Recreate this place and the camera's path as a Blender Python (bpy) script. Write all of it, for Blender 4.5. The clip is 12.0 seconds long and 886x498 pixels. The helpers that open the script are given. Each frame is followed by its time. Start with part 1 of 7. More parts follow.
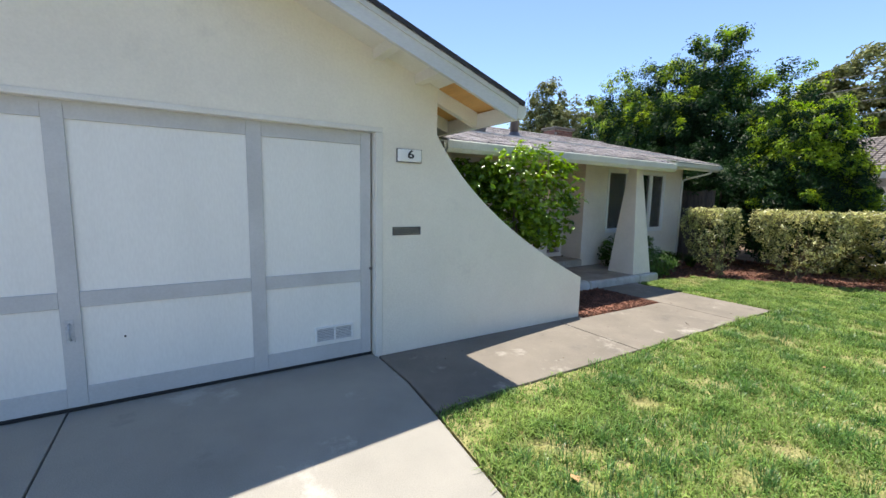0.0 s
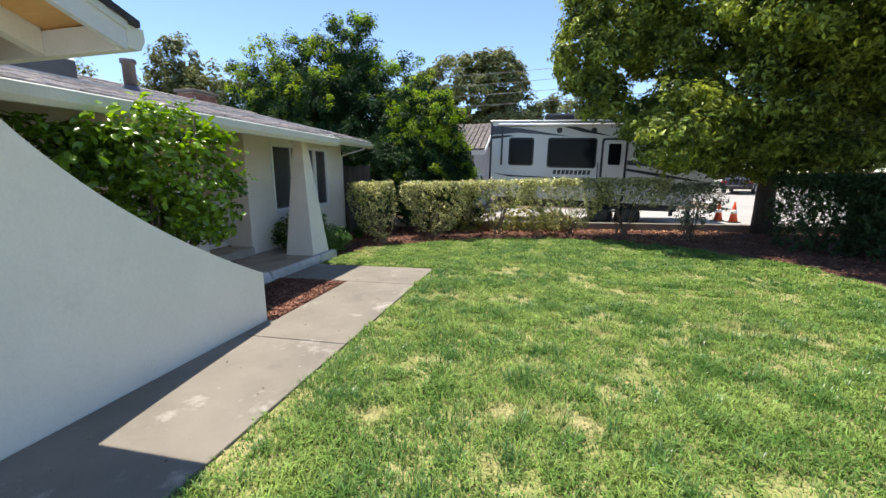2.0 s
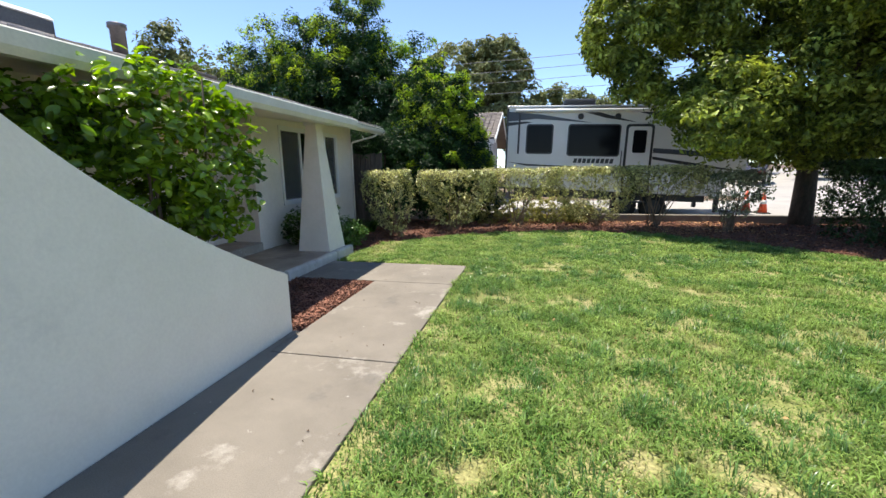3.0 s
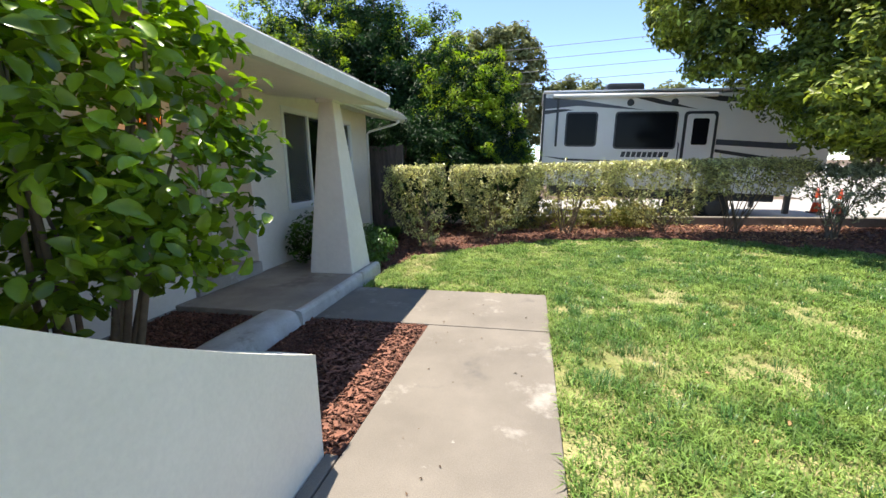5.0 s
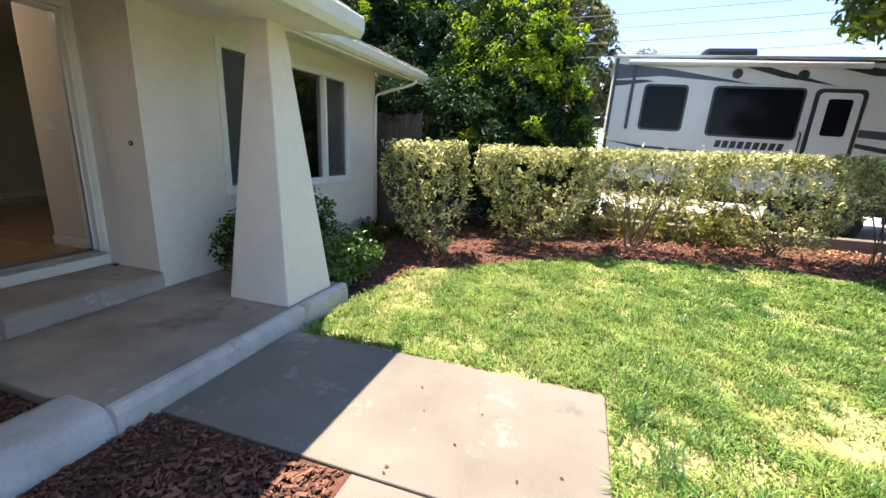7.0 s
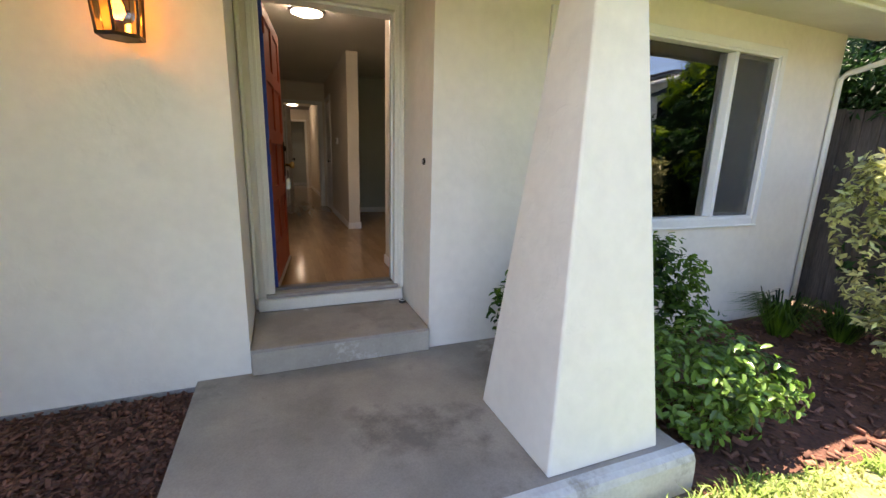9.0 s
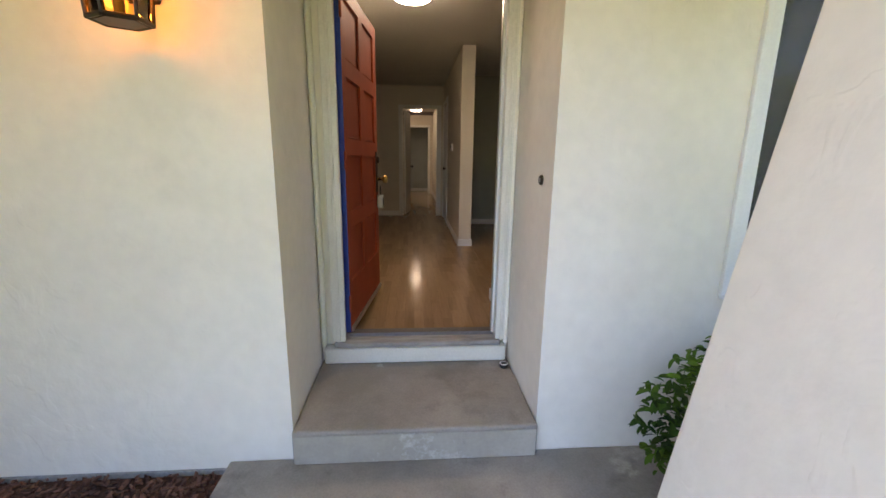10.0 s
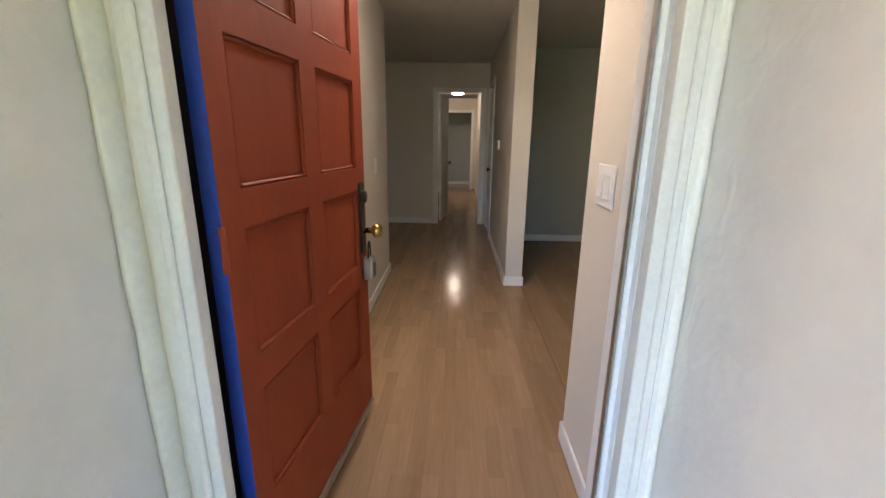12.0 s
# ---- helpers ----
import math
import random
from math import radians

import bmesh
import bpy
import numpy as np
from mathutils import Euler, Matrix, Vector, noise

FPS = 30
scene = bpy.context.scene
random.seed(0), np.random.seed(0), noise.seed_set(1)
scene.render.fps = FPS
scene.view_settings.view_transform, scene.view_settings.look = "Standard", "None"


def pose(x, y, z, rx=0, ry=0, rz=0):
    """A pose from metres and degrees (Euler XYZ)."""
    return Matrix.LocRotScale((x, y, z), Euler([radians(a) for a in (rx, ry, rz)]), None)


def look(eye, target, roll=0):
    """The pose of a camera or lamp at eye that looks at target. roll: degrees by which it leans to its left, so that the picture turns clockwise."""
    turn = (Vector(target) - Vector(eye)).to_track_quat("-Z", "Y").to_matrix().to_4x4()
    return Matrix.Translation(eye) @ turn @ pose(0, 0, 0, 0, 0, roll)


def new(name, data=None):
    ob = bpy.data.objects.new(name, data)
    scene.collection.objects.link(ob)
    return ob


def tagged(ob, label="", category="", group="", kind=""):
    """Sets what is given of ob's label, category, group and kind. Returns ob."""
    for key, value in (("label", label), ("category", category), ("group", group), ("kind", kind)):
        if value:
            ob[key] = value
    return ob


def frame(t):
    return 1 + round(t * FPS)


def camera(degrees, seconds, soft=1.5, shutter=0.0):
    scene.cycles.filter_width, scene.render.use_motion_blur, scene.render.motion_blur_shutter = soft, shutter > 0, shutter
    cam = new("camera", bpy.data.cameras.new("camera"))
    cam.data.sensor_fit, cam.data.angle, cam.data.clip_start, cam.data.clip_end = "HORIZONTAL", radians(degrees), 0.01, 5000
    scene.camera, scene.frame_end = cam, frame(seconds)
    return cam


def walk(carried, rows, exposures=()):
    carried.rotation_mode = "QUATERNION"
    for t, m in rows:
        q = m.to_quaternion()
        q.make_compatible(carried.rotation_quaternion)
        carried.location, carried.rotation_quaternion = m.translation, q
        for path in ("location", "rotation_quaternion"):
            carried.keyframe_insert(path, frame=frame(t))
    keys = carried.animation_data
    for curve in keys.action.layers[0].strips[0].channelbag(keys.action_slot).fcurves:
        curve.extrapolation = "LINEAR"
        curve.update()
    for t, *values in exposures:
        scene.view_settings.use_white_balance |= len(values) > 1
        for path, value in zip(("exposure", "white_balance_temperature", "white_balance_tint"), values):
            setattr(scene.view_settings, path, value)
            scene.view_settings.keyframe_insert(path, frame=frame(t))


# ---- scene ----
cam = camera(94.0, 12.0)
PATH = [
    (0, (2.87, -2.46, 1.622), (1.188, -1.406, 1.372), 1.2),
    (0.5, (2.807, -2.434, 1.627), (1.274, -1.181, 1.346), 0.8),
    (1, (2.694, -2.293, 1.582), (1.429, -0.776, 1.271), -0.2),
    (1.5, (2.513, -1.978, 1.59), (1.636, -0.212, 1.259), -0.9),
    (2, (2.149, -1.803, 1.617), (1.692, 0.112, 1.269), -0.6),
    (2.5, (1.755, -1.549, 1.551), (1.459, 0.397, 1.196), -0.7),
    (3, (1.347, -1.181, 1.503), (0.918, 0.735, 1.124), -0.8),
    (3.5, (0.834, -0.934, 1.525), (0.26, 0.938, 1.117), -1.1),
    (3.7, (0.685, -0.789, 1.535), (0.084, 1.074, 1.126), -1.6),
    (5.3, (0.097, 0.784, 1.443), (-0.254, 2.714, 1.052), -0.2),
    (5.5, (0.109, 1.016, 1.452), (-0.211, 2.949, 1.052), 0.5),
    (6, (0.078, 1.557, 1.447), (-0.242, 3.486, 1.029), 1.8),
    (6.5, (0.059, 2.093, 1.455), (-0.353, 3.997, 1.002), 2.5),
    (6.7, (0.061, 2.322, 1.451), (-0.415, 4.208, 0.983), 2.5),
    (8.3, (-0.457, 3.807, 1.367), (-1.907, 5.1, 0.893), 1.5),
    (8.5, (-0.589, 3.939, 1.362), (-2.164, 5.079, 0.893), 1.5),
    (9, (-0.915, 4.258, 1.388), (-2.73, 4.979, 0.956), 1.6),
    (9.5, (-1.277, 4.494, 1.424), (-3.206, 4.834, 1.024), 1.4),
    (10, (-1.716, 4.574, 1.449), (-3.663, 4.723, 1.018), 0.8),
    (10.5, (-2.196, 4.704, 1.45), (-4.141, 4.7, 0.984), 0.3),
    (11, (-2.578, 4.751, 1.6), (-4.513, 4.659, 1.102), 0.2),
    (11.5, (-2.899, 4.719, 1.6), (-4.834, 4.632, 1.101), 0.4),
    (12, (-3.213, 4.701, 1.661), (-5.145, 4.642, 1.145), 0.7),
]
walk(cam, [(t, look(eye, target, roll)) for t, eye, target, roll in PATH],
     exposures=[(0, 1.12, 6900, 10), (3.5, 1.15, 6950, 10), (5.3, 1.48, 7000, 11), (6.5, 1.7, 7100, 12), (8.5, 2.5, 8000, 21), (9.5, 2.95, 8000, 21), (10.5, 3.25, 7600, 20), (11, 3.4, 7300, 20), (12, 3.9, 6450, 19)])

# ---- world and sun ----
world = bpy.data.worlds.new("sky")
scene.world = world
world.use_nodes = True
wn = world.node_tree
bg = wn.nodes["Background"]
sky = wn.nodes.new("ShaderNodeTexSky")
sky.sky_type = "NISHITA"
sky.sun_disc = False
sky.sun_elevation = radians(72)
sky.sun_rotation = radians(-56)
sky.air_density, sky.dust_density, sky.ozone_density = 1.0, 0.0, 3.5
sky.altitude = 3000
bg.inputs["Strength"].default_value = 0.135
wn.links.new(sky.outputs[0], bg.inputs["Color"])

sun_data = bpy.data.lights.new("sun", "SUN")
sun_data.energy, sun_data.angle, sun_data.color = 3.9, radians(0.53), (1.0, 0.95, 0.87)
sun = new("sun", sun_data)
sun.matrix_world = look((-12.5, 10.5, 50), (0, 0, 0))


# ---- materials ----
def mat(name, a, b=None, rough=0.7, big=1.5, fine=60.0, bump=0.15, dist=0.004, metal=0.0, grain=0.12, island=0.0, rnd=0.0, sub=0.0, spec=0.5, stretch=(1, 1, 1), patches=(), rvar=0.1, trowel=0.0):
    """Two-scale procedural surface: a and b mix by large noise, fine grain varies value, roughness and relief."""
    m = bpy.data.materials.new(name)
    m.use_nodes = True
    nt = m.node_tree
    n, l = nt.nodes, nt.links
    bsdf = n["Principled BSDF"]
    b = b or tuple(c * 0.85 for c in a)
    geo = n.new("ShaderNodeNewGeometry")
    mp = n.new("ShaderNodeMapping")
    mp.inputs["Scale"].default_value = stretch
    l.new(geo.outputs["Position"], mp.inputs["Vector"])
    n1 = n.new("ShaderNodeTexNoise")
    n1.inputs["Scale"].default_value, n1.inputs["Detail"].default_value, n1.inputs["Roughness"].default_value = big, 5, 0.62
    l.new(mp.outputs[0], n1.inputs["Vector"])
    r1 = n.new("ShaderNodeValToRGB")
    r1.color_ramp.elements[0].position, r1.color_ramp.elements[1].position = 0.36, 0.64
    r1.color_ramp.elements[0].color, r1.color_ramp.elements[1].color = (*a, 1), (*b, 1)
    l.new(n1.outputs["Fac"], r1.inputs["Fac"])
    colour = r1.outputs["Color"]
    for i, (tone, size, at, soft) in enumerate(patches):
        # stains or worn spots with a shape of their own
        nz = n.new("ShaderNodeTexNoise")
        nz.noise_dimensions = "4D"
        nz.inputs["W"].default_value = 3.7 * (i + 1)
        nz.inputs["Scale"].default_value, nz.inputs["Detail"].default_value, nz.inputs["Roughness"].default_value = size, 7, 0.68
        l.new(mp.outputs[0], nz.inputs["Vector"])
        cut = n.new("ShaderNodeMapRange")
        cut.inputs["From Min"].default_value, cut.inputs["From Max"].default_value = at, at + soft
        l.new(nz.outputs["Fac"], cut.inputs["Value"])
        mx = n.new("ShaderNodeMix")
        mx.data_type = "RGBA"
        l.new(cut.outputs[0], mx.inputs["Factor"])
        l.new(colour, mx.inputs["A"])
        mx.inputs["B"].default_value = (*tone, 1)
        colour = mx.outputs["Result"]
    n2 = n.new("ShaderNodeTexNoise")
    n2.inputs["Scale"].default_value, n2.inputs["Detail"].default_value = fine, 3
    l.new(mp.outputs[0], n2.inputs["Vector"])
    mr = n.new("ShaderNodeMapRange")
    mr.inputs["From Min"].default_value, mr.inputs["From Max"].default_value = 0.3, 0.7
    mr.inputs["To Min"].default_value, mr.inputs["To Max"].default_value = 1 - grain, 1 + grain
    l.new(n2.outputs["Fac"], mr.inputs["Value"])
    hsv = n.new("ShaderNodeHueSaturation")
    l.new(colour, hsv.inputs["Color"])
    value = mr.outputs[0]
    for amount, socket in ((island, "island"), (rnd, "object")):
        if amount:
            src = geo.outputs["Random Per Island"] if socket == "island" else n.new("ShaderNodeObjectInfo").outputs["Random"]
            m2 = n.new("ShaderNodeMapRange")
            m2.inputs["To Min"].default_value, m2.inputs["To Max"].default_value = 1 - amount, 1 + amount
            l.new(src, m2.inputs["Value"])
            mu = n.new("ShaderNodeMath")
            mu.operation = "MULTIPLY"
            l.new(value, mu.inputs[0])
            l.new(m2.outputs[0], mu.inputs[1])
            value = mu.outputs[0]
    l.new(value, hsv.inputs["Value"])
    l.new(hsv.outputs["Color"], bsdf.inputs["Base Color"])
    r2 = n.new("ShaderNodeMapRange")
    r2.inputs["To Min"].default_value, r2.inputs["To Max"].default_value = max(0.02, rough - rvar), min(1, rough + rvar)
    l.new(n1.outputs["Fac"], r2.inputs["Value"])
    l.new(r2.outputs[0], bsdf.inputs["Roughness"])
    bsdf.inputs["Metallic"].default_value = metal
    bsdf.inputs["Specular IOR Level"].default_value = spec
    if sub:
        bsdf.inputs["Subsurface Weight"].default_value = sub
        bsdf.inputs["Subsurface Radius"].default_value = (0.01, 0.02, 0.005)
    if bump:
        bp = n.new("ShaderNodeBump")
        bp.inputs["Strength"].default_value, bp.inputs["Distance"].default_value = bump, dist
        l.new(n2.outputs["Fac"], bp.inputs["Height"])
        l.new(bp.outputs[0], bsdf.inputs["Normal"])
        if trowel:
            # ridges that the trowel left in the plaster
            tn = n.new("ShaderNodeTexNoise")
            tn.inputs["Scale"].default_value, tn.inputs["Detail"].default_value, tn.inputs["Distortion"].default_value = 6.0, 3, 0.7
            l.new(mp.outputs[0], tn.inputs["Vector"])
            tc = n.new("ShaderNodeMapRange")
            tc.inputs["From Min"].default_value, tc.inputs["From Max"].default_value = 0.57, 0.62
            l.new(tn.outputs["Fac"], tc.inputs["Value"])
            tb = n.new("ShaderNodeBump")
            tb.inputs["Strength"].default_value, tb.inputs["Distance"].default_value = trowel, 0.003
            l.new(tc.outputs[0], tb.inputs["Height"])
            l.new(bp.outputs[0], tb.inputs["Normal"])
            l.new(tb.outputs[0], bsdf.inputs["Normal"])
    return m


def leaf_mat(name, a, b, rough=0.45, through_light=0.35, island=0.35, big=1.2, spec=0.5):
    """Leaf: glossy on top, lets some light through; tone varies from leaf to leaf."""
    m = mat(name, a, b, rough=rough, big=big, fine=40, bump=0, grain=0.1, island=island, spec=spec)
    n, l = m.node_tree.nodes, m.node_tree.links
    bsdf, out = n["Principled BSDF"], n["Material Output"]
    tr = n.new("ShaderNodeBsdfTranslucent")
    gain = n.new("ShaderNodeHueSaturation")
    gain.inputs["Saturation"].default_value, gain.inputs["Value"].default_value = 1.1, 1.5
    l.new(bsdf.inputs["Base Color"].links[0].from_socket, gain.inputs["Color"])
    l.new(gain.outputs[0], tr.inputs["Color"])
    mix = n.new("ShaderNodeMixShader")
    mix.inputs[0].default_value = through_light
    l.new(bsdf.outputs[0], mix.inputs[1])
    l.new(tr.outputs[0], mix.inputs[2])
    l.new(mix.outputs[0], out.inputs["Surface"])
    return m


def glow(name, color, strength):
    m = bpy.data.materials.new(name)
    m.use_nodes = True
    p = m.node_tree.nodes["Principled BSDF"]
    p.inputs["Base Color"].default_value = (*color, 1)
    p.inputs["Emission Color"].default_value = (*color, 1)
    p.inputs["Emission Strength"].default_value = strength
    return m


def glass(name, tint=(0.9, 0.95, 0.95), rough=0.0, shine=0.12):
    """Thin pane: mostly clear, mirrors more at a slant."""
    m = bpy.data.materials.new(name)
    m.use_nodes = True
    n, l = m.node_tree.nodes, m.node_tree.links
    for x in list(n):
        if x.type == "BSDF_PRINCIPLED":
            n.remove(x)
    out = n["Material Output"]
    tr = n.new("ShaderNodeBsdfTransparent")
    tr.inputs[0].default_value = (*tint, 1)
    gl = n.new("ShaderNodeBsdfGlossy")
    gl.inputs["Roughness"].default_value = rough
    fr = n.new("ShaderNodeFresnel")
    fr.inputs[0].default_value = 1.7
    ad = n.new("ShaderNodeMath")
    ad.operation, ad.use_clamp = "ADD", True
    ad.inputs[1].default_value = shine
    l.new(fr.outputs[0], ad.inputs[0])
    mix = n.new("ShaderNodeMixShader")
    l.new(ad.outputs[0], mix.inputs[0])
    l.new(tr.outputs[0], mix.inputs[1])
    l.new(gl.outputs[0], mix.inputs[2])
    l.new(mix.outputs[0], out.inputs["Surface"])
    return m


STUCCO = mat("painted_stucco", (0.84, 0.80, 0.70), (0.79, 0.75, 0.65), rough=0.8, big=1.3, fine=55, bump=0.55, dist=0.006, grain=0.03, patches=(((0.70, 0.665, 0.59), 0.9, 0.6, 0.12), ((0.62, 0.60, 0.55), 14.0, 0.74, 0.03)))
STUCCO_B = mat("porch_stucco", (0.84, 0.79, 0.71), (0.79, 0.74, 0.66), rough=0.85, big=2.2, fine=16, bump=0.45, dist=0.008, grain=0.025, trowel=0.3, patches=(((0.74, 0.695, 0.62), 1.3, 0.58, 0.14), ((0.55, 0.52, 0.47), 17.0, 0.74, 0.02)))
TRIM = mat("trim_paint", (0.78, 0.76, 0.70), (0.72, 0.70, 0.63), rough=0.5, big=3, fine=80, bump=0.1, grain=0.04)
WHITE = mat("white_paint", (0.82, 0.82, 0.80), (0.77, 0.77, 0.75), rough=0.45, big=3, fine=90, bump=0.06, grain=0.03)
VINYL = mat("white_vinyl", (0.84, 0.84, 0.83), (0.80, 0.80, 0.79), rough=0.3, big=4, fine=90, bump=0.02, grain=0.02)
PANEL = mat("garage_panel_paint", (0.84, 0.835, 0.79), (0.80, 0.795, 0.75), rough=0.5, big=1.8, fine=70, bump=0.12, grain=0.03, stretch=(1, 1, 0.3))
RAIL = mat("garage_rail_paint", (0.56, 0.565, 0.56), (0.50, 0.505, 0.50), rough=0.5, big=2.4, fine=70, bump=0.12, grain=0.04)
FASCIA = mat("fascia_paint", (0.68, 0.69, 0.68), (0.60, 0.61, 0.60), rough=0.55, big=2.2, fine=60, bump=0.15, grain=0.05, stretch=(1, 0.3, 1))
GUTTER = mat("gutter_paint", (0.72, 0.72, 0.64), (0.66, 0.66, 0.58), rough=0.4, big=3, fine=40, bump=0.08, grain=0.05)
PLYWOOD = mat("new_plywood", (0.72, 0.42, 0.16), (0.62, 0.33, 0.11), rough=0.6, big=5, fine=40, bump=0.1, grain=0.08, stretch=(0.3, 2, 1))
SHINGLE = mat("asphalt_shingle", (0.20, 0.185, 0.19), (0.30, 0.28, 0.285), rough=0.95, big=5, fine=160, bump=0.6, dist=0.004, grain=0.3, island=0.4)
TILE = mat("clay_roof_tile", (0.21, 0.18, 0.16), (0.15, 0.13, 0.12), rough=0.85, big=1.5, fine=40, bump=0.2, grain=0.15, island=0.25)
CONCRETE = mat("walk_concrete", (0.215, 0.19, 0.158), (0.16, 0.142, 0.118), rough=0.88, big=1.1, fine=150, bump=0.4, dist=0.003, grain=0.14, patches=(((0.33, 0.305, 0.268), 2.1, 0.57, 0.1), ((0.12, 0.11, 0.1), 1.3, 0.6, 0.1), ((0.42, 0.4, 0.36), 9.0, 0.66, 0.06)))
DRIVE = mat("driveway_concrete", (0.33, 0.315, 0.28), (0.26, 0.25, 0.225), rough=0.85, big=0.8, fine=140, bump=0.4, dist=0.003, grain=0.13, patches=(((0.41, 0.395, 0.36), 1.4, 0.58, 0.07), ((0.22, 0.215, 0.2), 1.1, 0.62, 0.1), ((0.5, 0.49, 0.46), 11.0, 0.7, 0.03)))
PORCH = mat("porch_concrete", (0.40, 0.35, 0.295), (0.25, 0.22, 0.19), rough=0.55, big=1.5, fine=110, bump=0.25, dist=0.002, grain=0.08, patches=(((0.19, 0.165, 0.145), 1.7, 0.56, 0.1), ((0.47, 0.42, 0.36), 3.4, 0.62, 0.06)))
CURB = mat("painted_curb", (0.60, 0.59, 0.56), (0.46, 0.44, 0.40), rough=0.75, big=3.0, fine=60, bump=0.25, dist=0.004, grain=0.06, patches=(((0.30, 0.26, 0.21), 3.0, 0.57, 0.1), ((0.7, 0.69, 0.66), 2.2, 0.6, 0.1)))
ASPHALT = mat("asphalt", (0.27, 0.26, 0.245), (0.22, 0.21, 0.2), rough=0.95, big=0.6, fine=140, bump=0.4, dist=0.004, grain=0.25)
PALE = mat("pale_concrete", (0.37, 0.35, 0.325), (0.31, 0.295, 0.275), rough=0.9, big=0.6, fine=90, bump=0.25, grain=0.1)
EARTH = mat("earth", (0.16, 0.11, 0.07), (0.10, 0.07, 0.045), rough=1.0, big=2, fine=40, bump=0.6, dist=0.02, grain=0.3)
SOIL = mat("lawn_thatch", (0.34, 0.30, 0.14), (0.17, 0.20, 0.05), rough=1.0, big=1.6, fine=50, bump=0.6, dist=0.01, grain=0.35)
MULCH = mat("bark_mulch", (0.23, 0.098, 0.062), (0.12, 0.054, 0.036), rough=0.9, big=3, fine=60, bump=0.4, dist=0.004, grain=0.25, island=0.55)
PLATE = mat("number_plate_white", (0.86, 0.86, 0.84), (0.84, 0.84, 0.82), rough=0.35, bump=0, grain=0.02)
BLACK = mat("black_paint", (0.015, 0.015, 0.016), (0.022, 0.022, 0.022), rough=0.35, bump=0.05)
IRON = mat("dark_iron", (0.035, 0.028, 0.022), (0.05, 0.04, 0.03), rough=0.45, metal=0.6, bump=0.1)
PEWTER = mat("grey_slot_metal", (0.20, 0.19, 0.19), (0.15, 0.14, 0.14), rough=0.45, metal=0.7, bump=0.1)
STEEL = mat("brushed_steel", (0.55, 0.55, 0.54), rough=0.32, metal=1.0, bump=0.03)
BRASS = mat("worn_brass", (0.62, 0.43, 0.16), (0.45, 0.30, 0.12), rough=0.28, metal=1.0, bump=0.03)
CAULK = mat("cream_caulk", (0.86, 0.83, 0.74), (0.82, 0.78, 0.68), rough=0.6, big=8, fine=60, bump=0.2, grain=0.04)
RUBBER = mat("black_rubber", (0.02, 0.02, 0.02), rough=0.8, bump=0.2)
GLASS = glass("window_glass", (0.80, 0.86, 0.84))


# ---- building helpers ----
def to_mesh(name, bm):
    me = bpy.data.meshes.new(name)
    bm.to_mesh(me)
    bm.free()
    return me


def structure(name, bm, material, label, category="", smooth=False, kind="structure"):
    ob = new(name, to_mesh(name, bm))
    for m in material if isinstance(material, (list, tuple)) else (material,):
        ob.data.materials.append(m)
    if smooth:
        for p in ob.data.polygons:
            p.use_smooth = True
    return tagged(ob, label, category, kind=kind)


def thing(name, at, label, category, group="", kind=""):
    ob = new(name)
    ob.location = at
    ob.empty_display_size = 0.1
    return tagged(ob, label, category, group, kind)


def root_of(ob):
    while ob.parent:
        ob = ob.parent
    return ob


def part(name, bm, material, parent, label="", local=False, smooth=False):
    """One mesh under a thing or a part. Shapes are given in world metres, or in the thing's own with local."""
    if not local:
        bm.transform(Matrix.Translation(-root_of(parent).location))
    ob = new(name, to_mesh(name, bm))
    for m in material if isinstance(material, (list, tuple)) else (material,):
        ob.data.materials.append(m)
    if smooth:
        for p in ob.data.polygons:
            p.use_smooth = True
    ob.parent = parent
    return tagged(ob, label) if label else ob


def box(x0, x1, y0, y1, z0, z1, bevel=0.0, bm=None, segments=1):
    own = bmesh.new()
    vs = [own.verts.new((x, y, z)) for x in (x0, x1) for y in (y0, y1) for z in (z0, z1)]
    for f in ((0, 1, 3, 2), (4, 6, 7, 5), (0, 4, 5, 1), (2, 3, 7, 6), (0, 2, 6, 4), (1, 5, 7, 3)):
        own.faces.new([vs[i] for i in f])
    if bevel:
        bmesh.ops.bevel(own, geom=own.edges[:], offset=bevel, segments=segments, affect="EDGES", profile=0.5)
    return merge(bm, own)


def merge(bm, own):
    if bm is None:
        return own
    me = bpy.data.meshes.new("tmp")
    own.to_mesh(me)
    own.free()
    bm.from_mesh(me)
    bpy.data.meshes.remove(me)
    return bm


def prism(pts, axis, lo, hi, bm=None, bevel=0.0):
    """A polygon given in the two other axes, pushed along axis from lo to hi."""
    own = bmesh.new()

    def place(p, v):
        return {"x": (v, p[0], p[1]), "y": (p[0], v, p[1]), "z": (p[0], p[1], v)}[axis]
    a = [own.verts.new(place(p, lo)) for p in pts]
    b = [own.verts.new(place(p, hi)) for p in pts]
    own.faces.new(a)
    own.faces.new(b[::-1])
    for i in range(len(pts)):
        j = (i + 1) % len(pts)
        own.faces.new((a[i], b[i], b[j], a[j]))
    bmesh.ops.recalc_face_normals(own, faces=own.faces[:])
    if bevel:
        bmesh.ops.bevel(own, geom=own.edges[:], offset=bevel, segments=2, affect="EDGES", profile=0.5)
    return merge(bm, own)


def bezier(p, steps):
    out = []
    for i in range(steps + 1):
        t = i / steps
        w = ((1 - t) ** 3, 3 * t * (1 - t) ** 2, 3 * t * t * (1 - t), t ** 3)
        out.append(tuple(sum(w[k] * p[k][c] for k in range(4)) for c in range(len(p[0]))))
    return out


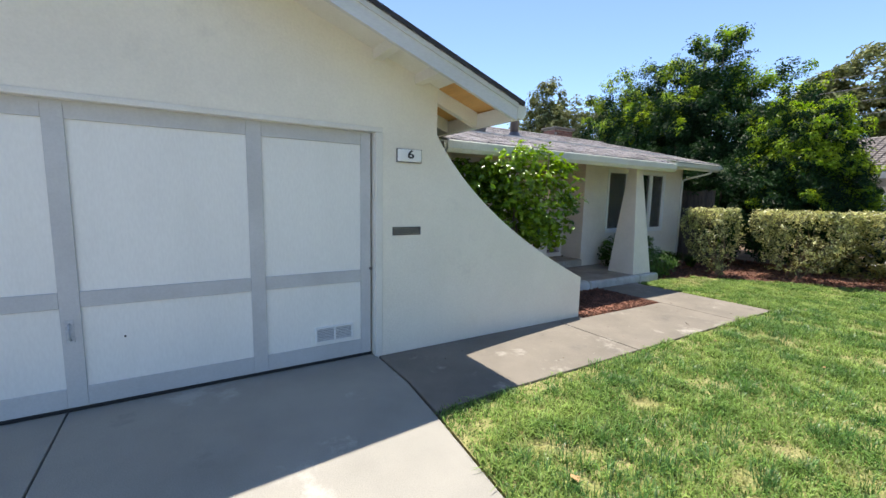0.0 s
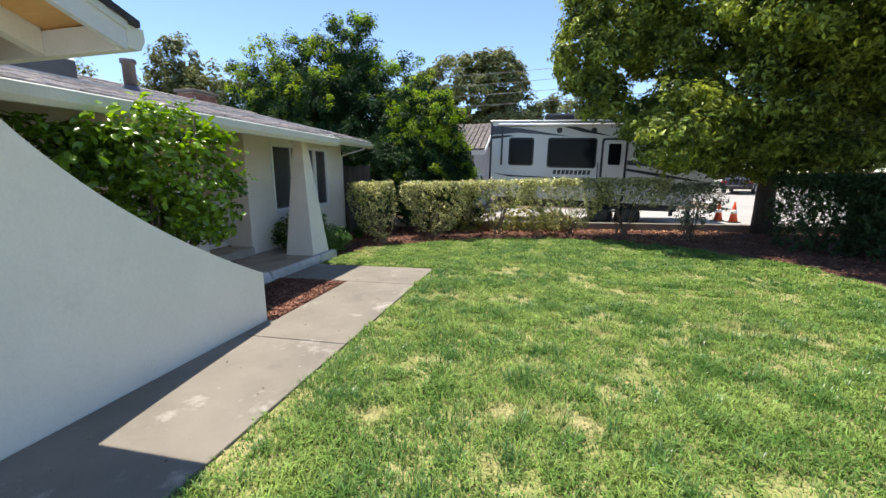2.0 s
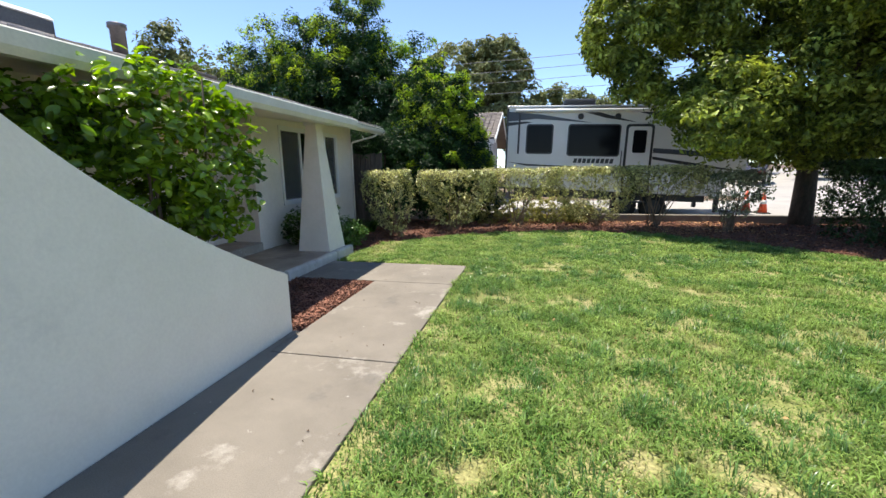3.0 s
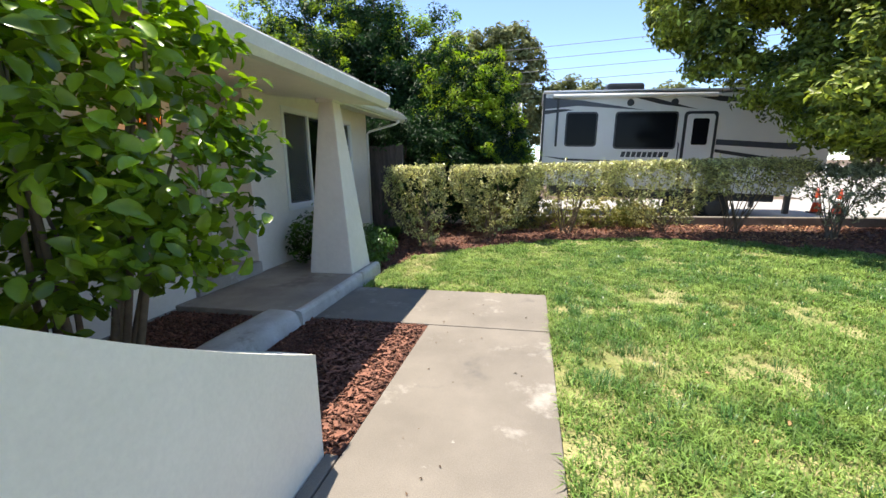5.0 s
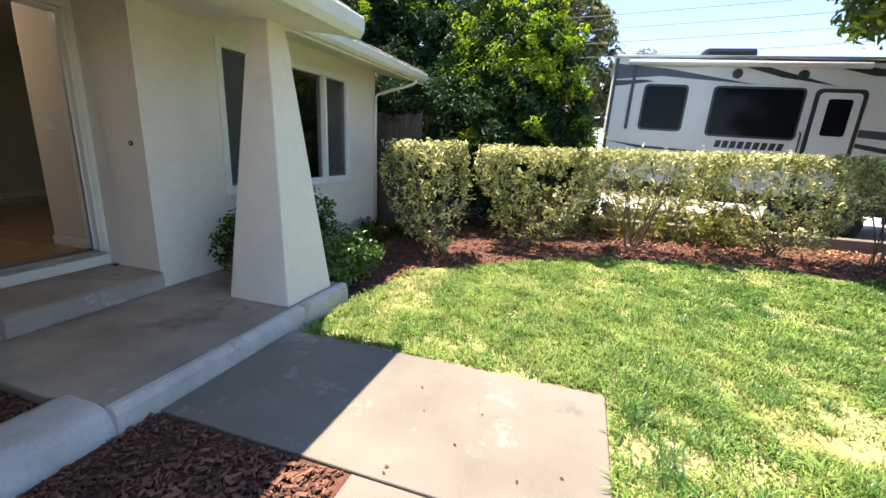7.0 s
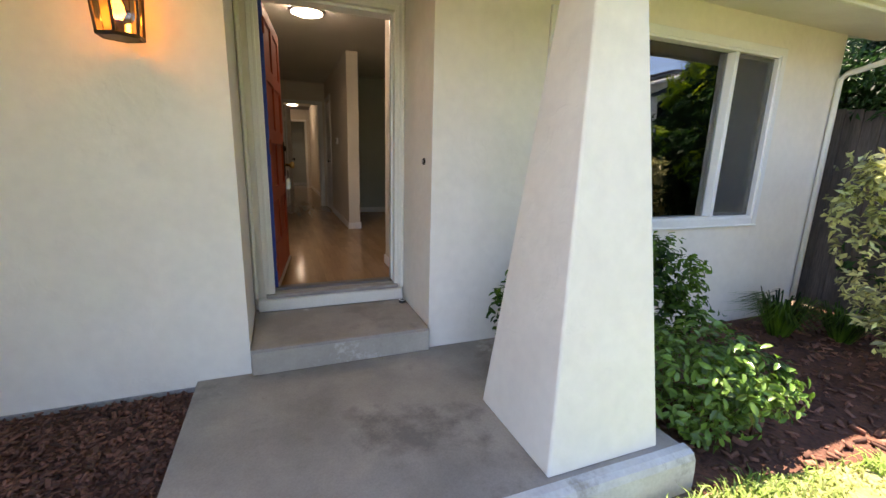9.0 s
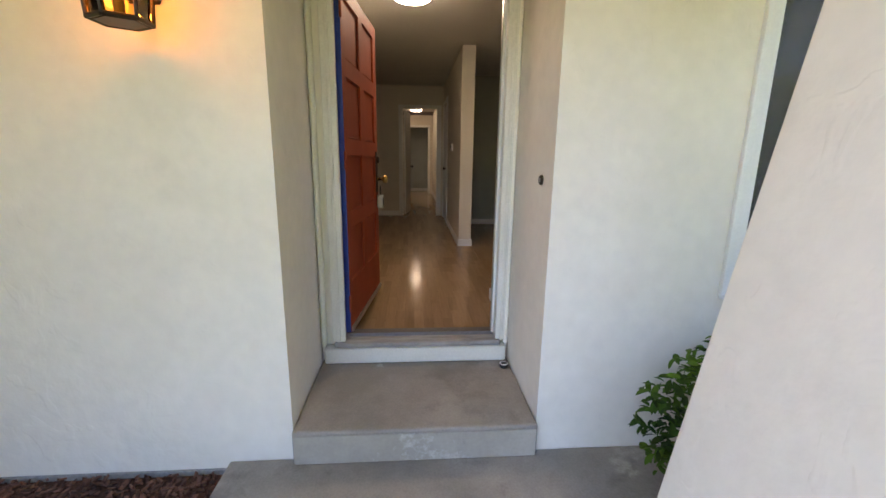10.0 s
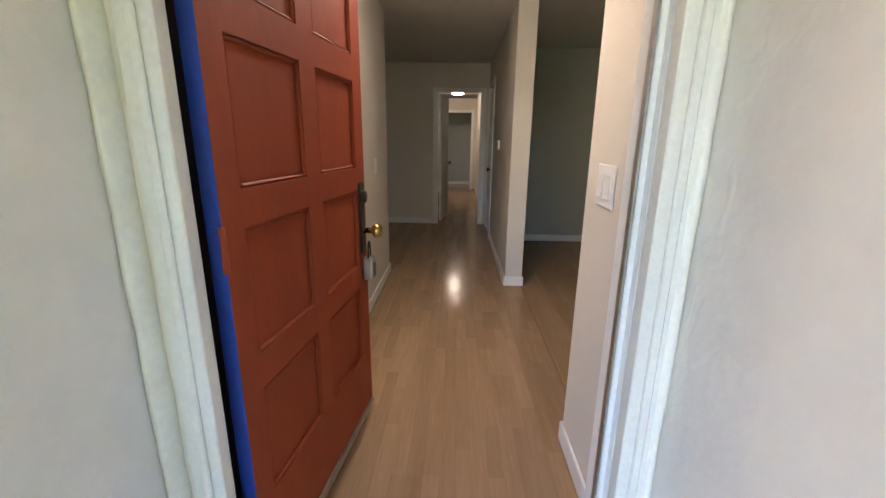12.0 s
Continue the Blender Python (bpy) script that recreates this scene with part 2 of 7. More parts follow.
def tube(path, radius, sides=8, bm=None, end=None):
    """A round bar along a path; end: radius at its far end."""
    own = bmesh.new()
    path = [Vector(p) for p in path]
    rings = []
    for i, p in enumerate(path):
        d = (path[min(i + 1, len(path) - 1)] - path[max(i - 1, 0)]).normalized()
        u = d.orthogonal().normalized() if i == 0 else (rings_u - d * rings_u.dot(d)).normalized()
        rings_u = u
        v = d.cross(u)
        r = radius if end is None else radius + (end - radius) * i / (len(path) - 1)
        rings.append([own.verts.new(p + r * (u * math.cos(a) + v * math.sin(a))) for a in (2 * math.pi * k / sides for k in range(sides))])
    for a, b in zip(rings, rings[1:]):
        for k in range(sides):
            own.faces.new((a[k], a[(k + 1) % sides], b[(k + 1) % sides], b[k]))
    own.faces.new(rings[0][::-1])
    own.faces.new(rings[-1])
    return merge(bm, own)


def lathe(profile, at, axis=(0, 0, 1), sides=24, bm=None):
    """A turned shape: (radius, height) pairs round an axis through at."""
    own = bmesh.new()
    q = Vector((0, 0, 1)).rotation_difference(Vector(axis)).to_matrix()
    rings = []
    for r, h in profile:
        rings.append([own.verts.new(Vector(at) + q @ Vector((max(r, 1e-4) * math.cos(a), max(r, 1e-4) * math.sin(a), h))) for a in (2 * math.pi * k / sides for k in range(sides))])
    for a, b in zip(rings, rings[1:]):
        for k in range(sides):
            own.faces.new((a[k], a[(k + 1) % sides], b[(k + 1) % sides], b[k]))
    own.faces.new(rings[0][::-1])
    own.faces.new(rings[-1])
    bmesh.ops.recalc_face_normals(own, faces=own.faces[:])
    return merge(bm, own)


def pierced(axis, lo, hi, us, zs, holes, bm=None):
    """A wall across axis 'x' or 'y' from lo to hi, over us and zs, with rectangular holes (u0, u1, z0, z1) through it."""
    own = bmesh.new()
    cu = sorted({*us, *(h[0] for h in holes), *(h[1] for h in holes)})
    cz = sorted({*zs, *(h[2] for h in holes), *(h[3] for h in holes)})
    cu = [u for u in cu if us[0] <= u <= us[1]]
    cz = [z for z in cz if zs[0] <= z <= zs[1]]

    def solid(i, j):
        if not (0 <= i < len(cu) - 1 and 0 <= j < len(cz) - 1):
            return False
        u, z = (cu[i] + cu[i + 1]) / 2, (cz[j] + cz[j + 1]) / 2
        return not any(h[0] < u < h[1] and h[2] < z < h[3] for h in holes)
    seen = {}

    def v(d, u, z):
        key = (d, u, z)
        if key not in seen:
            seen[key] = own.verts.new((d, u, z) if axis == "x" else (u, d, z))
        return seen[key]
    for i in range(len(cu) - 1):
        for j in range(len(cz) - 1):
            if not solid(i, j):
                continue
            u0, u1, z0, z1 = cu[i], cu[i + 1], cz[j], cz[j + 1]
            own.faces.new((v(hi, u0, z0), v(hi, u1, z0), v(hi, u1, z1), v(hi, u0, z1)))
            own.faces.new((v(lo, u0, z0), v(lo, u0, z1), v(lo, u1, z1), v(lo, u1, z0)))
            for (di, dj), (a, b) in (((-1, 0), ((u0, z0), (u0, z1))), ((1, 0), ((u1, z0), (u1, z1))), ((0, -1), ((u0, z0), (u1, z0))), ((0, 1), ((u0, z1), (u1, z1)))):
                if not solid(i + di, j + dj):
                    own.faces.new((v(lo, *a), v(lo, *b), v(hi, *b), v(hi, *a)))
    bmesh.ops.recalc_face_normals(own, faces=own.faces[:])
    return merge(bm, own)


def frame_bars(axis, lo, hi, u0, u1, z0, z1, w, bm=None, bottom=True, bevel=0.003):
    """Four bars (or three, with no bottom) round a rectangle, standing outside it by w."""
    def bar(a0, a1, b0, b1, bm):
        return box(lo, hi, a0, a1, b0, b1, bevel, bm) if axis == "x" else box(a0, a1, lo, hi, b0, b1, bevel, bm)
    bm = bar(u0 - w, u0, z0 - (w if bottom else 0), z1, bm)
    bm = bar(u1, u1 + w, z0 - (w if bottom else 0), z1, bm)
    bm = bar(u0 - w, u1 + w, z1, z1 + w, bm)
    if bottom:
        bm = bar(u0, u1, z0 - w, z0, bm)
    return bm


def cloud(name, centers, normals, sizes, bend, parent, material, label="", width=0.5, shaped=False):
    """Many leaves in one mesh: pointed blades, folded along the midrib, at the given places."""
    c, nrm, s = np.asarray(centers), np.asarray(normals), np.asarray(sizes)[:, None]
    k = len(c)
    rng = np.random.default_rng(k)
    nrm = nrm / np.linalg.norm(nrm, axis=1, keepdims=True)
    r = rng.normal(size=(k, 3))
    u = np.cross(nrm, r)
    u /= np.linalg.norm(u, axis=1, keepdims=True)
    w = np.cross(nrm, u)
    pts = np.stack([c - u * s * 0.5, c + w * s * width * 0.5 + nrm * s * bend, c + u * s * 0.5 - nrm * s * bend * 0.8, c - w * s * width * 0.5 + nrm * s * bend], axis=1)
    base = np.arange(k)[:, None] * 4
    tri = np.array([[0, 2, 1], [0, 3, 2]])
    if shaped:
        # rounder blade with a midrib and a drooping tip
        rows = []
        for a, half, dip in ((-0.5, 0.0, 0.0), (-0.3, 0.72, 0.0), (-0.05, 1.0, 0.0), (0.22, 0.82, 0.25), (0.4, 0.36, 0.6), (0.52, 0.0, 1.0)):
            mid = c + u * s * a - nrm * s * bend * dip
            for side in (-1, 0, 1):
                rows.append(mid + w * s * width * 0.5 * half * side + nrm * s * bend * 0.8 * half * abs(side))
        pts = np.stack(rows, axis=1)
        base = np.arange(k)[:, None] * 18
        tri = np.array([t for r in range(5) for q in range(2) for t in ((3 * r + q, 3 * r + q + 1, 3 * r + q + 4), (3 * r + q, 3 * r + q + 4, 3 * r + q + 3))])
    faces = (base[:, None, :] + tri[None]).reshape(-1, 3)
    return soup(name, pts.reshape(-1, 3), faces, parent, material, label)


def soup(name, verts, faces, parent, material, label="", smooth=False):
    """A mesh straight from arrays of places and triangles."""
    verts, faces = np.asarray(verts, dtype=np.float32), np.asarray(faces, dtype=np.int32)
    if parent is not None:
        verts = verts - np.array(root_of(parent).location, dtype=np.float32)
    me = bpy.data.meshes.new(name)
    me.vertices.add(len(verts))
    me.vertices.foreach_set("co", verts.ravel())
    me.loops.add(faces.size)
    me.loops.foreach_set("vertex_index", faces.ravel())
    me.polygons.add(len(faces))
    me.polygons.foreach_set("loop_start", np.arange(0, faces.size, faces.shape[1], dtype=np.int32))
    me.update(calc_edges=True)
    me.materials.append(material)
    ob = new(name, me)
    if parent is not None:
        ob.parent = parent
    if label:
        tagged(ob, label)
    return ob


# ---- ground ----
LAWN_EDGE = [(-1.93, 5.14), (0.32, 5.14), (0.32, -0.89), (1.6, -1.06), (9.6, -2.0), (9.6, 1.0), (7.4, 3.0), (6.9, 4.6), (6.9, 5.6), (6.4, 7.0), (5.2, 8.2), (3.9, 9.0), (2.2, 9.25), (0.4, 8.75), (-0.8, 7.85), (-1.75, 7.1), (-1.9, 6.2)]


def inside(poly, x, y):
    hit = np.zeros(np.shape(x), dtype=bool)
    for (x0, y0), (x1, y1) in zip(poly, poly[1:] + poly[:1]):
        cross = (y0 > y) != (y1 > y)
        with np.errstate(divide="ignore", invalid="ignore"):
            hit ^= cross & (x < (x1 - x0) * (y - y0) / (y1 - y0) + x0)
    return hit


def ground_rise(x, y):
    """The land beyond the garden climbs gently away from the house."""
    d = max(0.0, math.hypot(x - 4, y - 4) - 16)
    return min(0.022 * d, 1.6)


def ground_sheet():
    bm = bmesh.new()
    cuts = [-900, -300, -120, -60, -30, -20, -12, -6, 0, 4, 8, 12, 16, 20, 24, 28, 32, 36, 42, 50, 60, 80, 120, 300, 900]
    grid = [[bm.verts.new((x, y, -0.06 + ground_rise(x, y))) for y in cuts] for x in cuts]
    for i in range(len(cuts) - 1):
        for j in range(len(cuts) - 1):
            bm.faces.new((grid[i][j], grid[i + 1][j], grid[i + 1][j + 1], grid[i][j + 1]))
    structure("ground", bm, EARTH, "brown earth under and around the garden", "ground")


def flat(name, pts, z, material, label, category, depth=0.1, bevel=0.0):
    return structure(name, prism(pts, "z", z - depth, z, bevel=bevel), material, label, category)


ground_sheet()
flat("lawn", LAWN_EDGE, -0.022, SOIL, "dry thatch and soil of the mown front lawn", "lawn", 0.03)
flat("driveway", [(-1.2, -0.86), (-1.2, -3.25), (9.8, -3.25), (9.8, -2.1), (1.6, -1.09), (0.35, -0.93), (-0.2, -0.87)], 0.0, DRIVE, "pale grey concrete driveway slab before the garage", "driveway", bevel=0.006)
flat("driveway_slab", [(-1.2, -3.262), (-1.2, -9.0), (9.8, -9.0), (9.8, -3.262)], 0.0, DRIVE, "pale grey concrete driveway slab with a saw-cut joint", "driveway", bevel=0.006)
flat("walkway", [(-0.895, -0.845), (-0.2, -0.85), (0.35, -0.905), (0.315, -0.3), (0.315, 1.705), (-0.82, 1.705), (-0.82, 2.18), (-0.895, 2.18)], 0.0, CONCRETE, "weathered tan concrete garden walk slab", "walkway", bevel=0.008)
flat("walkway_slab", [(-0.815, 1.718), (0.315, 1.718), (0.315, 4.012), (-0.795, 4.012)], 0.0, CONCRETE, "weathered tan concrete walk slab beside bark mulch", "walkway", bevel=0.008)
flat("walkway_landing", [(-1.975, 4.024), (0.315, 4.024), (0.315, 5.11), (-1.975, 5.11)], 0.0, CONCRETE, "weathered tan concrete landing before the porch step", "walkway", bevel=0.008)
flat("porch_floor", [(-3.36, 3.77), (-2.4, 3.77), (-2.05, 3.83), (-2.05, 5.92), (-3.36, 5.92)], 0.13, PORCH, "brown-grey trowelled concrete porch slab", "porch", 0.19, bevel=0.01)
flat("road", [(10.6, -60), (20.0, -60), (20.0, 14), (10.6, 14)], -0.04, ASPHALT, "grey asphalt residential street", "road", 0.05)
flat("neighbour_driveway", [(-0.5, 11.6), (10.55, 11.6), (10.55, 19), (-0.5, 19)], -0.005, PALE, "bright pale concrete driveway of the neighbours", "driveway", 0.08)


def slope_road():
    bm = bmesh.new()
    rows = []
    for y in (14, 18, 22, 26, 30, 36, 44, 60, 90):
        rows.append([bm.verts.new((x, y, -0.035 + ground_rise(x, y))) for x in (10.6, 14, 18, 24, 32)])
    for a, b in zip(rows, rows[1:]):
        for k in range(4):
            bm.faces.new((a[k], a[k + 1], b[k + 1], b[k]))
    structure("road_far", bm, PALE, "sun-bleached street climbing away", "road")


slope_road()


def porch_curb():
    own = bmesh.new()
    prof = [(-2.36, -0.05), (-2.36, 0.125), (-2.31, 0.135), (-2.12, 0.135), (-2.06, 0.12), (-2.03, 0.08), (-1.985, -0.05)]
    ys = [-0.2 + i * 0.25 for i in range(17)] + [3.82]
    prev = None
    for i, y in enumerate(ys):
        ring = [own.verts.new((x + 0.012 * noise.noise((x * 3, y * 1.7, 1)), y, z + 0.01 * noise.noise((x * 3, y * 2, 5)))) for x, z in prof]
        if prev:
            for k in range(len(prof) - 1):
                own.faces.new((prev[k], prev[k + 1], ring[k + 1], ring[k]))
        prev = ring
    structure("garden_curb", own, CURB, "low rounded painted concrete curb between mulch beds", "curb", smooth=True)
    own = bmesh.new()
    prof = [(-2.052, 0.1345), (-2.018, 0.133), (-1.995, 0.121), (-1.983, 0.095), (-1.979, 0.04), (-1.979, -0.06), (-2.052, -0.06)]
    prev = None
    for i in range(10):
        y = 3.82 + i * (5.93 - 3.82) / 9
        ring = [own.verts.new((x + 0.01 * noise.noise((x * 3, y * 2.3, 1)), y, z)) for x, z in prof]
        if prev:
            for k in range(len(prof)):
                own.faces.new((prev[k], prev[(k + 1) % 7], ring[(k + 1) % 7], ring[k]))
        else:
            own.faces.new(ring)
        prev = ring
    own.faces.new(prev[::-1])
    structure("porch_edge", own, CURB, "worn whitewashed front edge of the concrete porch", "step")


porch_curb()

# ---- garage ----
WING = bezier([(-0.2, 2.26), (0.25, 1.55), (1.2, 1.0), (2.17, 0.555)], 28)
DOOR_Y0, DOOR_Y1, DOOR_TOP = -5.76, -0.87, 2.22
RAKE = 0.347


def roof_z(y):
    """Underside of the garage roof boards at the given y."""
    return 2.53 - RAKE * (y - 0.35) if y > -3.3 else 2.53 - RAKE * (-6.95 - y)


bm = pierced("x", -1.1, -0.9, (-6.95, -0.2), (-0.1, 2.26), [(DOOR_Y0, DOOR_Y1, -0.2, DOOR_TOP + 0.034)])
bm = prism([(-6.95, 2.26), (-0.2, 2.26), (-0.2, roof_z(-0.2)), (-3.3, roof_z(-3.3)), (-6.95, roof_z(-6.95))], "x", -1.1, -0.9, bm)
bm = prism([(-0.2, -0.1), (2.17, -0.1)] + WING[::-1], "x", -1.1, -0.9, bm, bevel=0.0)
structure("wall_garage_front", bm, STUCCO, "cream stucco garage front with a curved sweeping wing wall", "wall")
structure("wall_garage_side", prism([(-10.0, -0.1), (-1.1, -0.1), (-1.1, 2.69), (-10.0, 2.69)], "y", -0.4, -0.2), STUCCO, "cream stucco garage side wall behind the shrub", "wall")
structure("wall_garage_far", prism([(-10.0, -0.1), (-1.1, -0.1), (-1.1, 2.6), (-10.0, 2.6)], "y", -6.95, -6.75), STUCCO, "cream stucco far garage wall", "wall")


def garage_door():
    g = thing("garage_door", (-0.99, -3.3, 0.02), "white panelled tilt-up garage door with grey battens", "garage door", kind="structure")
    x = -0.985
    part("door_panel", box(x - 0.05, x - 0.012, DOOR_Y0 + 0.02, DOOR_Y1 - 0.032, 0.025, DOOR_TOP + 0.03), PANEL, g, "flat white painted door sheet")
    ys = [DOOR_Y0 + 0.02, -4.37, -3.19, -1.94, DOOR_Y1 - 0.032]
    for i, y in enumerate(ys):
        lo, hi = (y, y + 0.11) if i == 0 else (y - 0.1, y) if i == 4 else (y - 0.058, y + 0.058)
        part("batten", box(x - 0.012, x + 0.008, lo, hi, 0.03, DOOR_TOP + 0.028, 0.002), RAIL, g, "grey painted upright batten")
    spans = list(zip([ys[0] + 0.11, ys[1] + 0.058, ys[2] + 0.058, ys[3] + 0.058], [ys[1] - 0.058, ys[2] - 0.058, ys[3] - 0.058, ys[4] - 0.1]))
    for a, b in spans:
        for z0, z1 in ((0.03, 0.175), (0.775, 0.89), (2.1, DOOR_TOP + 0.028)):
            part("rail", box(x - 0.012, x + 0.007, a + 0.001, b - 0.001, z0, z1, 0.002), RAIL, g, "grey painted cross batten")
    # rubber seal set forward, so its black also draws the door's shadow line
    part("bottom_seal", box(x - 0.04, x + 0.012, DOOR_Y0 + 0.03, DOOR_Y1 - 0.02, 0.002, 0.03, 0.004), RUBBER, g, "black rubber bottom seal, also drawn as the shadow line under the door")
    PALE_METAL = mat("dull_grey_metal", (0.55, 0.57, 0.59), (0.46, 0.48, 0.50), rough=0.6, big=9, fine=60, bump=0.1, metal=0.3)
    v = part("vent", frame_bars("x", x - 0.012, x + 0.012, -1.44, -1.1, 0.225, 0.34, 0.018), WHITE, g, "white louvred metal vent")
    # dark sheet stands in for the shade between the louvres
    part("vent_backing", box(x - 0.0115, x - 0.009, -1.44, -1.1, 0.225, 0.34), PEWTER, v)
    for k in range(7):
        z = 0.231 + k * 0.0155
        part("louvre", prism([(x - 0.008, z + 0.006), (x + 0.001, z), (x + 0.003, z + 0.002), (x - 0.006, z + 0.008)], "y", -1.44, -1.1), WHITE, v)
    part("vent_divider", box(x - 0.008, x + 0.005, -1.28, -1.26, 0.225, 0.34, 0.001), WHITE, v)
    h = part("pull_handle", tube([(x + 0.008, -3.2, 0.66), (x + 0.045, -3.2, 0.64), (x + 0.05, -3.2, 0.6), (x + 0.045, -3.2, 0.56), (x + 0.008, -3.2, 0.54)], 0.009), PALE_METAL, g, "worn steel pull handle", smooth=True)
    part("handle_plate", box(x + 0.008, x + 0.012, -3.225, -3.175, 0.52, 0.69, 0.002), PALE_METAL, h)
    part("lock_pin", lathe([(0.014, 0), (0.014, 0.012), (0.009, 0.018), (0.0, 0.018)], (x + 0.006, -0.905, 0.9), (1, 0, 0), 14), PEWTER, g, "small dark keyhole lock")
    part("bolt_head", lathe([(0.008, 0), (0.006, 0.006), (0, 0.006)], (x - 0.012, -2.89, 0.515), (1, 0, 0), 10), IRON, g)


garage_door()
bm = box(-0.99, -0.885, DOOR_Y1 - 0.012, DOOR_Y1 + 0.06, 0.0, DOOR_TOP, 0.004)
bm = box(-0.99, -0.885, DOOR_Y0 - 0.06, DOOR_Y0 + 0.012, 0.0, DOOR_TOP, 0.004, bm)
bm = box(-0.99, -0.885, DOOR_Y0 - 0.06, DOOR_Y1 + 0.06, DOOR_TOP, DOOR_TOP + 0.045, 0.004, bm)
structure("garage_door_trim", bm, TRIM, "cream painted wooden trim round the garage door", "trim")


def garage_roof():
    tip, ridge, far = 0.35, -3.3, -6.95
    # roof boards, with new plywood at the open eave
    def slab(lo, hi, x0, x1, up0, up1, bm=None):
        bm = prism([(lo, roof_z(lo) + up0), (hi, roof_z(hi) + up0), (hi, roof_z(hi) + up1), (lo, roof_z(lo) + up1)], "x", x0, x1, bm)
        return bm
    r = thing("garage_roof", (-5.0, -3.3, 2.6), "low gable garage roof with dark asphalt shingles and grey fascia", "roof", kind="structure")
    bm = slab(-0.19, tip, -10.0, -0.34, 0.0, 0.018)
    part("soffit_board", bm, PLYWOOD, r, "bare orange new plywood soffit")
    bm = slab(ridge, -0.19, -10.0, -0.34, 0.0, 0.018)
    bm = prism([(far, roof_z(far)), (ridge, roof_z(ridge)), (ridge, roof_z(ridge) + 0.018), (far, roof_z(far) + 0.018)], "x", -10.0, -0.34, bm)
    part("roof_board", bm, TRIM, r, "cream painted roof boards")
    bm = None
    n = 28
    for i in range(n):
        lo, hi = tip + 0.06 - (tip + 0.06 - ridge) * i / n, tip + 0.06 - (tip + 0.06 - ridge) * (i + 1) / n
        bm = prism([(lo, roof_z(lo) + 0.035), (hi - 0.04, roof_z(hi) + 0.032), (hi - 0.04, roof_z(hi) + 0.02), (lo, roof_z(lo) + 0.02)], "x", -10.0, -0.27, bm)
    part("shingles", bm, SHINGLE, r, "dark grey asphalt shingles in courses")
    part("shingles", prism([(far - 0.1, roof_z(far) - 0.02), (ridge, roof_z(ridge) + 0.02), (ridge, roof_z(ridge) + 0.04), (far - 0.1, roof_z(far) + 0.01)], "x", -10.0, -0.27), SHINGLE, r)
    bm = prism([(tip, roof_z(tip) - 0.15), (tip, roof_z(tip) + 0.02), (ridge, roof_z(ridge) + 0.02), (ridge, roof_z(ridge) - 0.15)], "x", -0.34, -0.3)
    part("rake_fascia", bm, FASCIA, r, "light grey painted sloping fascia board")
    # near-black shingle copy puts the overhang's shade into the edge colour
    dark = mat("shaded_shingle_edge", (0.045, 0.045, 0.05), (0.03, 0.03, 0.034), rough=0.95, big=6, fine=90, bump=0.5, grain=0.3)
    part("shingle_edge", prism([(tip + 0.06, roof_z(tip + 0.06) + 0.012), (tip + 0.06, roof_z(tip + 0.06) + 0.05), (ridge, roof_z(ridge) + 0.05), (ridge, roof_z(ridge) + 0.012)], "x", -0.29, -0.255), dark, r, "dark strip painting shade along the shingle edge")
    bm = prism([(tip, roof_z(tip) - 0.03), (tip, roof_z(tip) + 0.02), (ridge, roof_z(ridge) + 0.02), (ridge, roof_z(ridge) - 0.03)], "x", -0.299, -0.28)
    part("rake_trim", bm, FASCIA, r, "grey drip trim")
    bm = prism([(far, roof_z(far) - 0.2), (far, roof_z(far) + 0.02), (ridge, roof_z(ridge) + 0.02), (ridge, roof_z(ridge) - 0.2)], "x", -0.34, -0.3)
    part("rake_fascia", bm, FASCIA, r)
    part("eave_fascia", box(-10.0, -0.342, tip - 0.04, tip, roof_z(tip) - 0.15, roof_z(tip) + 0.0, 0.003), TRIM, r, "cream painted eave fascia")
    for y in (-0.42, -0.86, -1.9, -3.3, -4.7, -5.8):
        z = roof_z(y)
        part("lookout", prism([(y - 0.045, z - 0.075), (y + 0.045, z - 0.075), (y + 0.045, roof_z(y + 0.045) - 0.001), (y - 0.045, roof_z(y - 0.045) - 0.001)] if y > -3.3 else [(y - 0.045, z - 0.12), (y + 0.045, z - 0.12), (y + 0.045, z - 0.03), (y - 0.045, z - 0.03)], "x", -0.9, -0.342), TRIM, r, "cream painted lookout beam")
    for x in (-1.5, -2.1, -2.7, -3.3):
        part("rafter_tail", prism([(-0.2, roof_z(-0.2) - 0.13), (tip - 0.041, roof_z(tip) - 0.13), (tip - 0.041, roof_z(tip - 0.041) - 0.001), (-0.2, roof_z(-0.2) - 0.001)], "x", x - 0.045, x), TRIM, r, "cream painted rafter tail")
    part("rafter_tail", prism([(-0.2, roof_z(-0.2) - 0.14), (tip - 0.041, roof_z(tip) - 0.14), (tip - 0.041, roof_z(tip - 0.041) - 0.001), (-0.2, roof_z(-0.2) - 0.001)], "x", -0.98, -0.905), TRIM, r, "cream painted rafter tail")
    g = bmesh.new()
    prof = [(tip + 0.002, 2.4), (tip + 0.002, 2.53), (tip + 0.012, 2.53), (tip + 0.012, 2.42), (tip + 0.075, 2.42), (tip + 0.1, 2.47), (tip + 0.1, 2.525), (tip + 0.115, 2.53), (tip + 0.118, 2.46), (tip + 0.085, 2.4)]
    part("gutter", prism(prof, "x", -1.9, -0.3, g), GUTTER, r, "white metal eave gutter")
    part("gutter_end_cap", prism([(tip + 0.002, 2.4), (tip + 0.002, 2.53), (tip + 0.115, 2.53), (tip + 0.118, 2.46), (tip + 0.085, 2.4)], "x", -0.3, -0.297), GUTTER, r)


garage_roof()


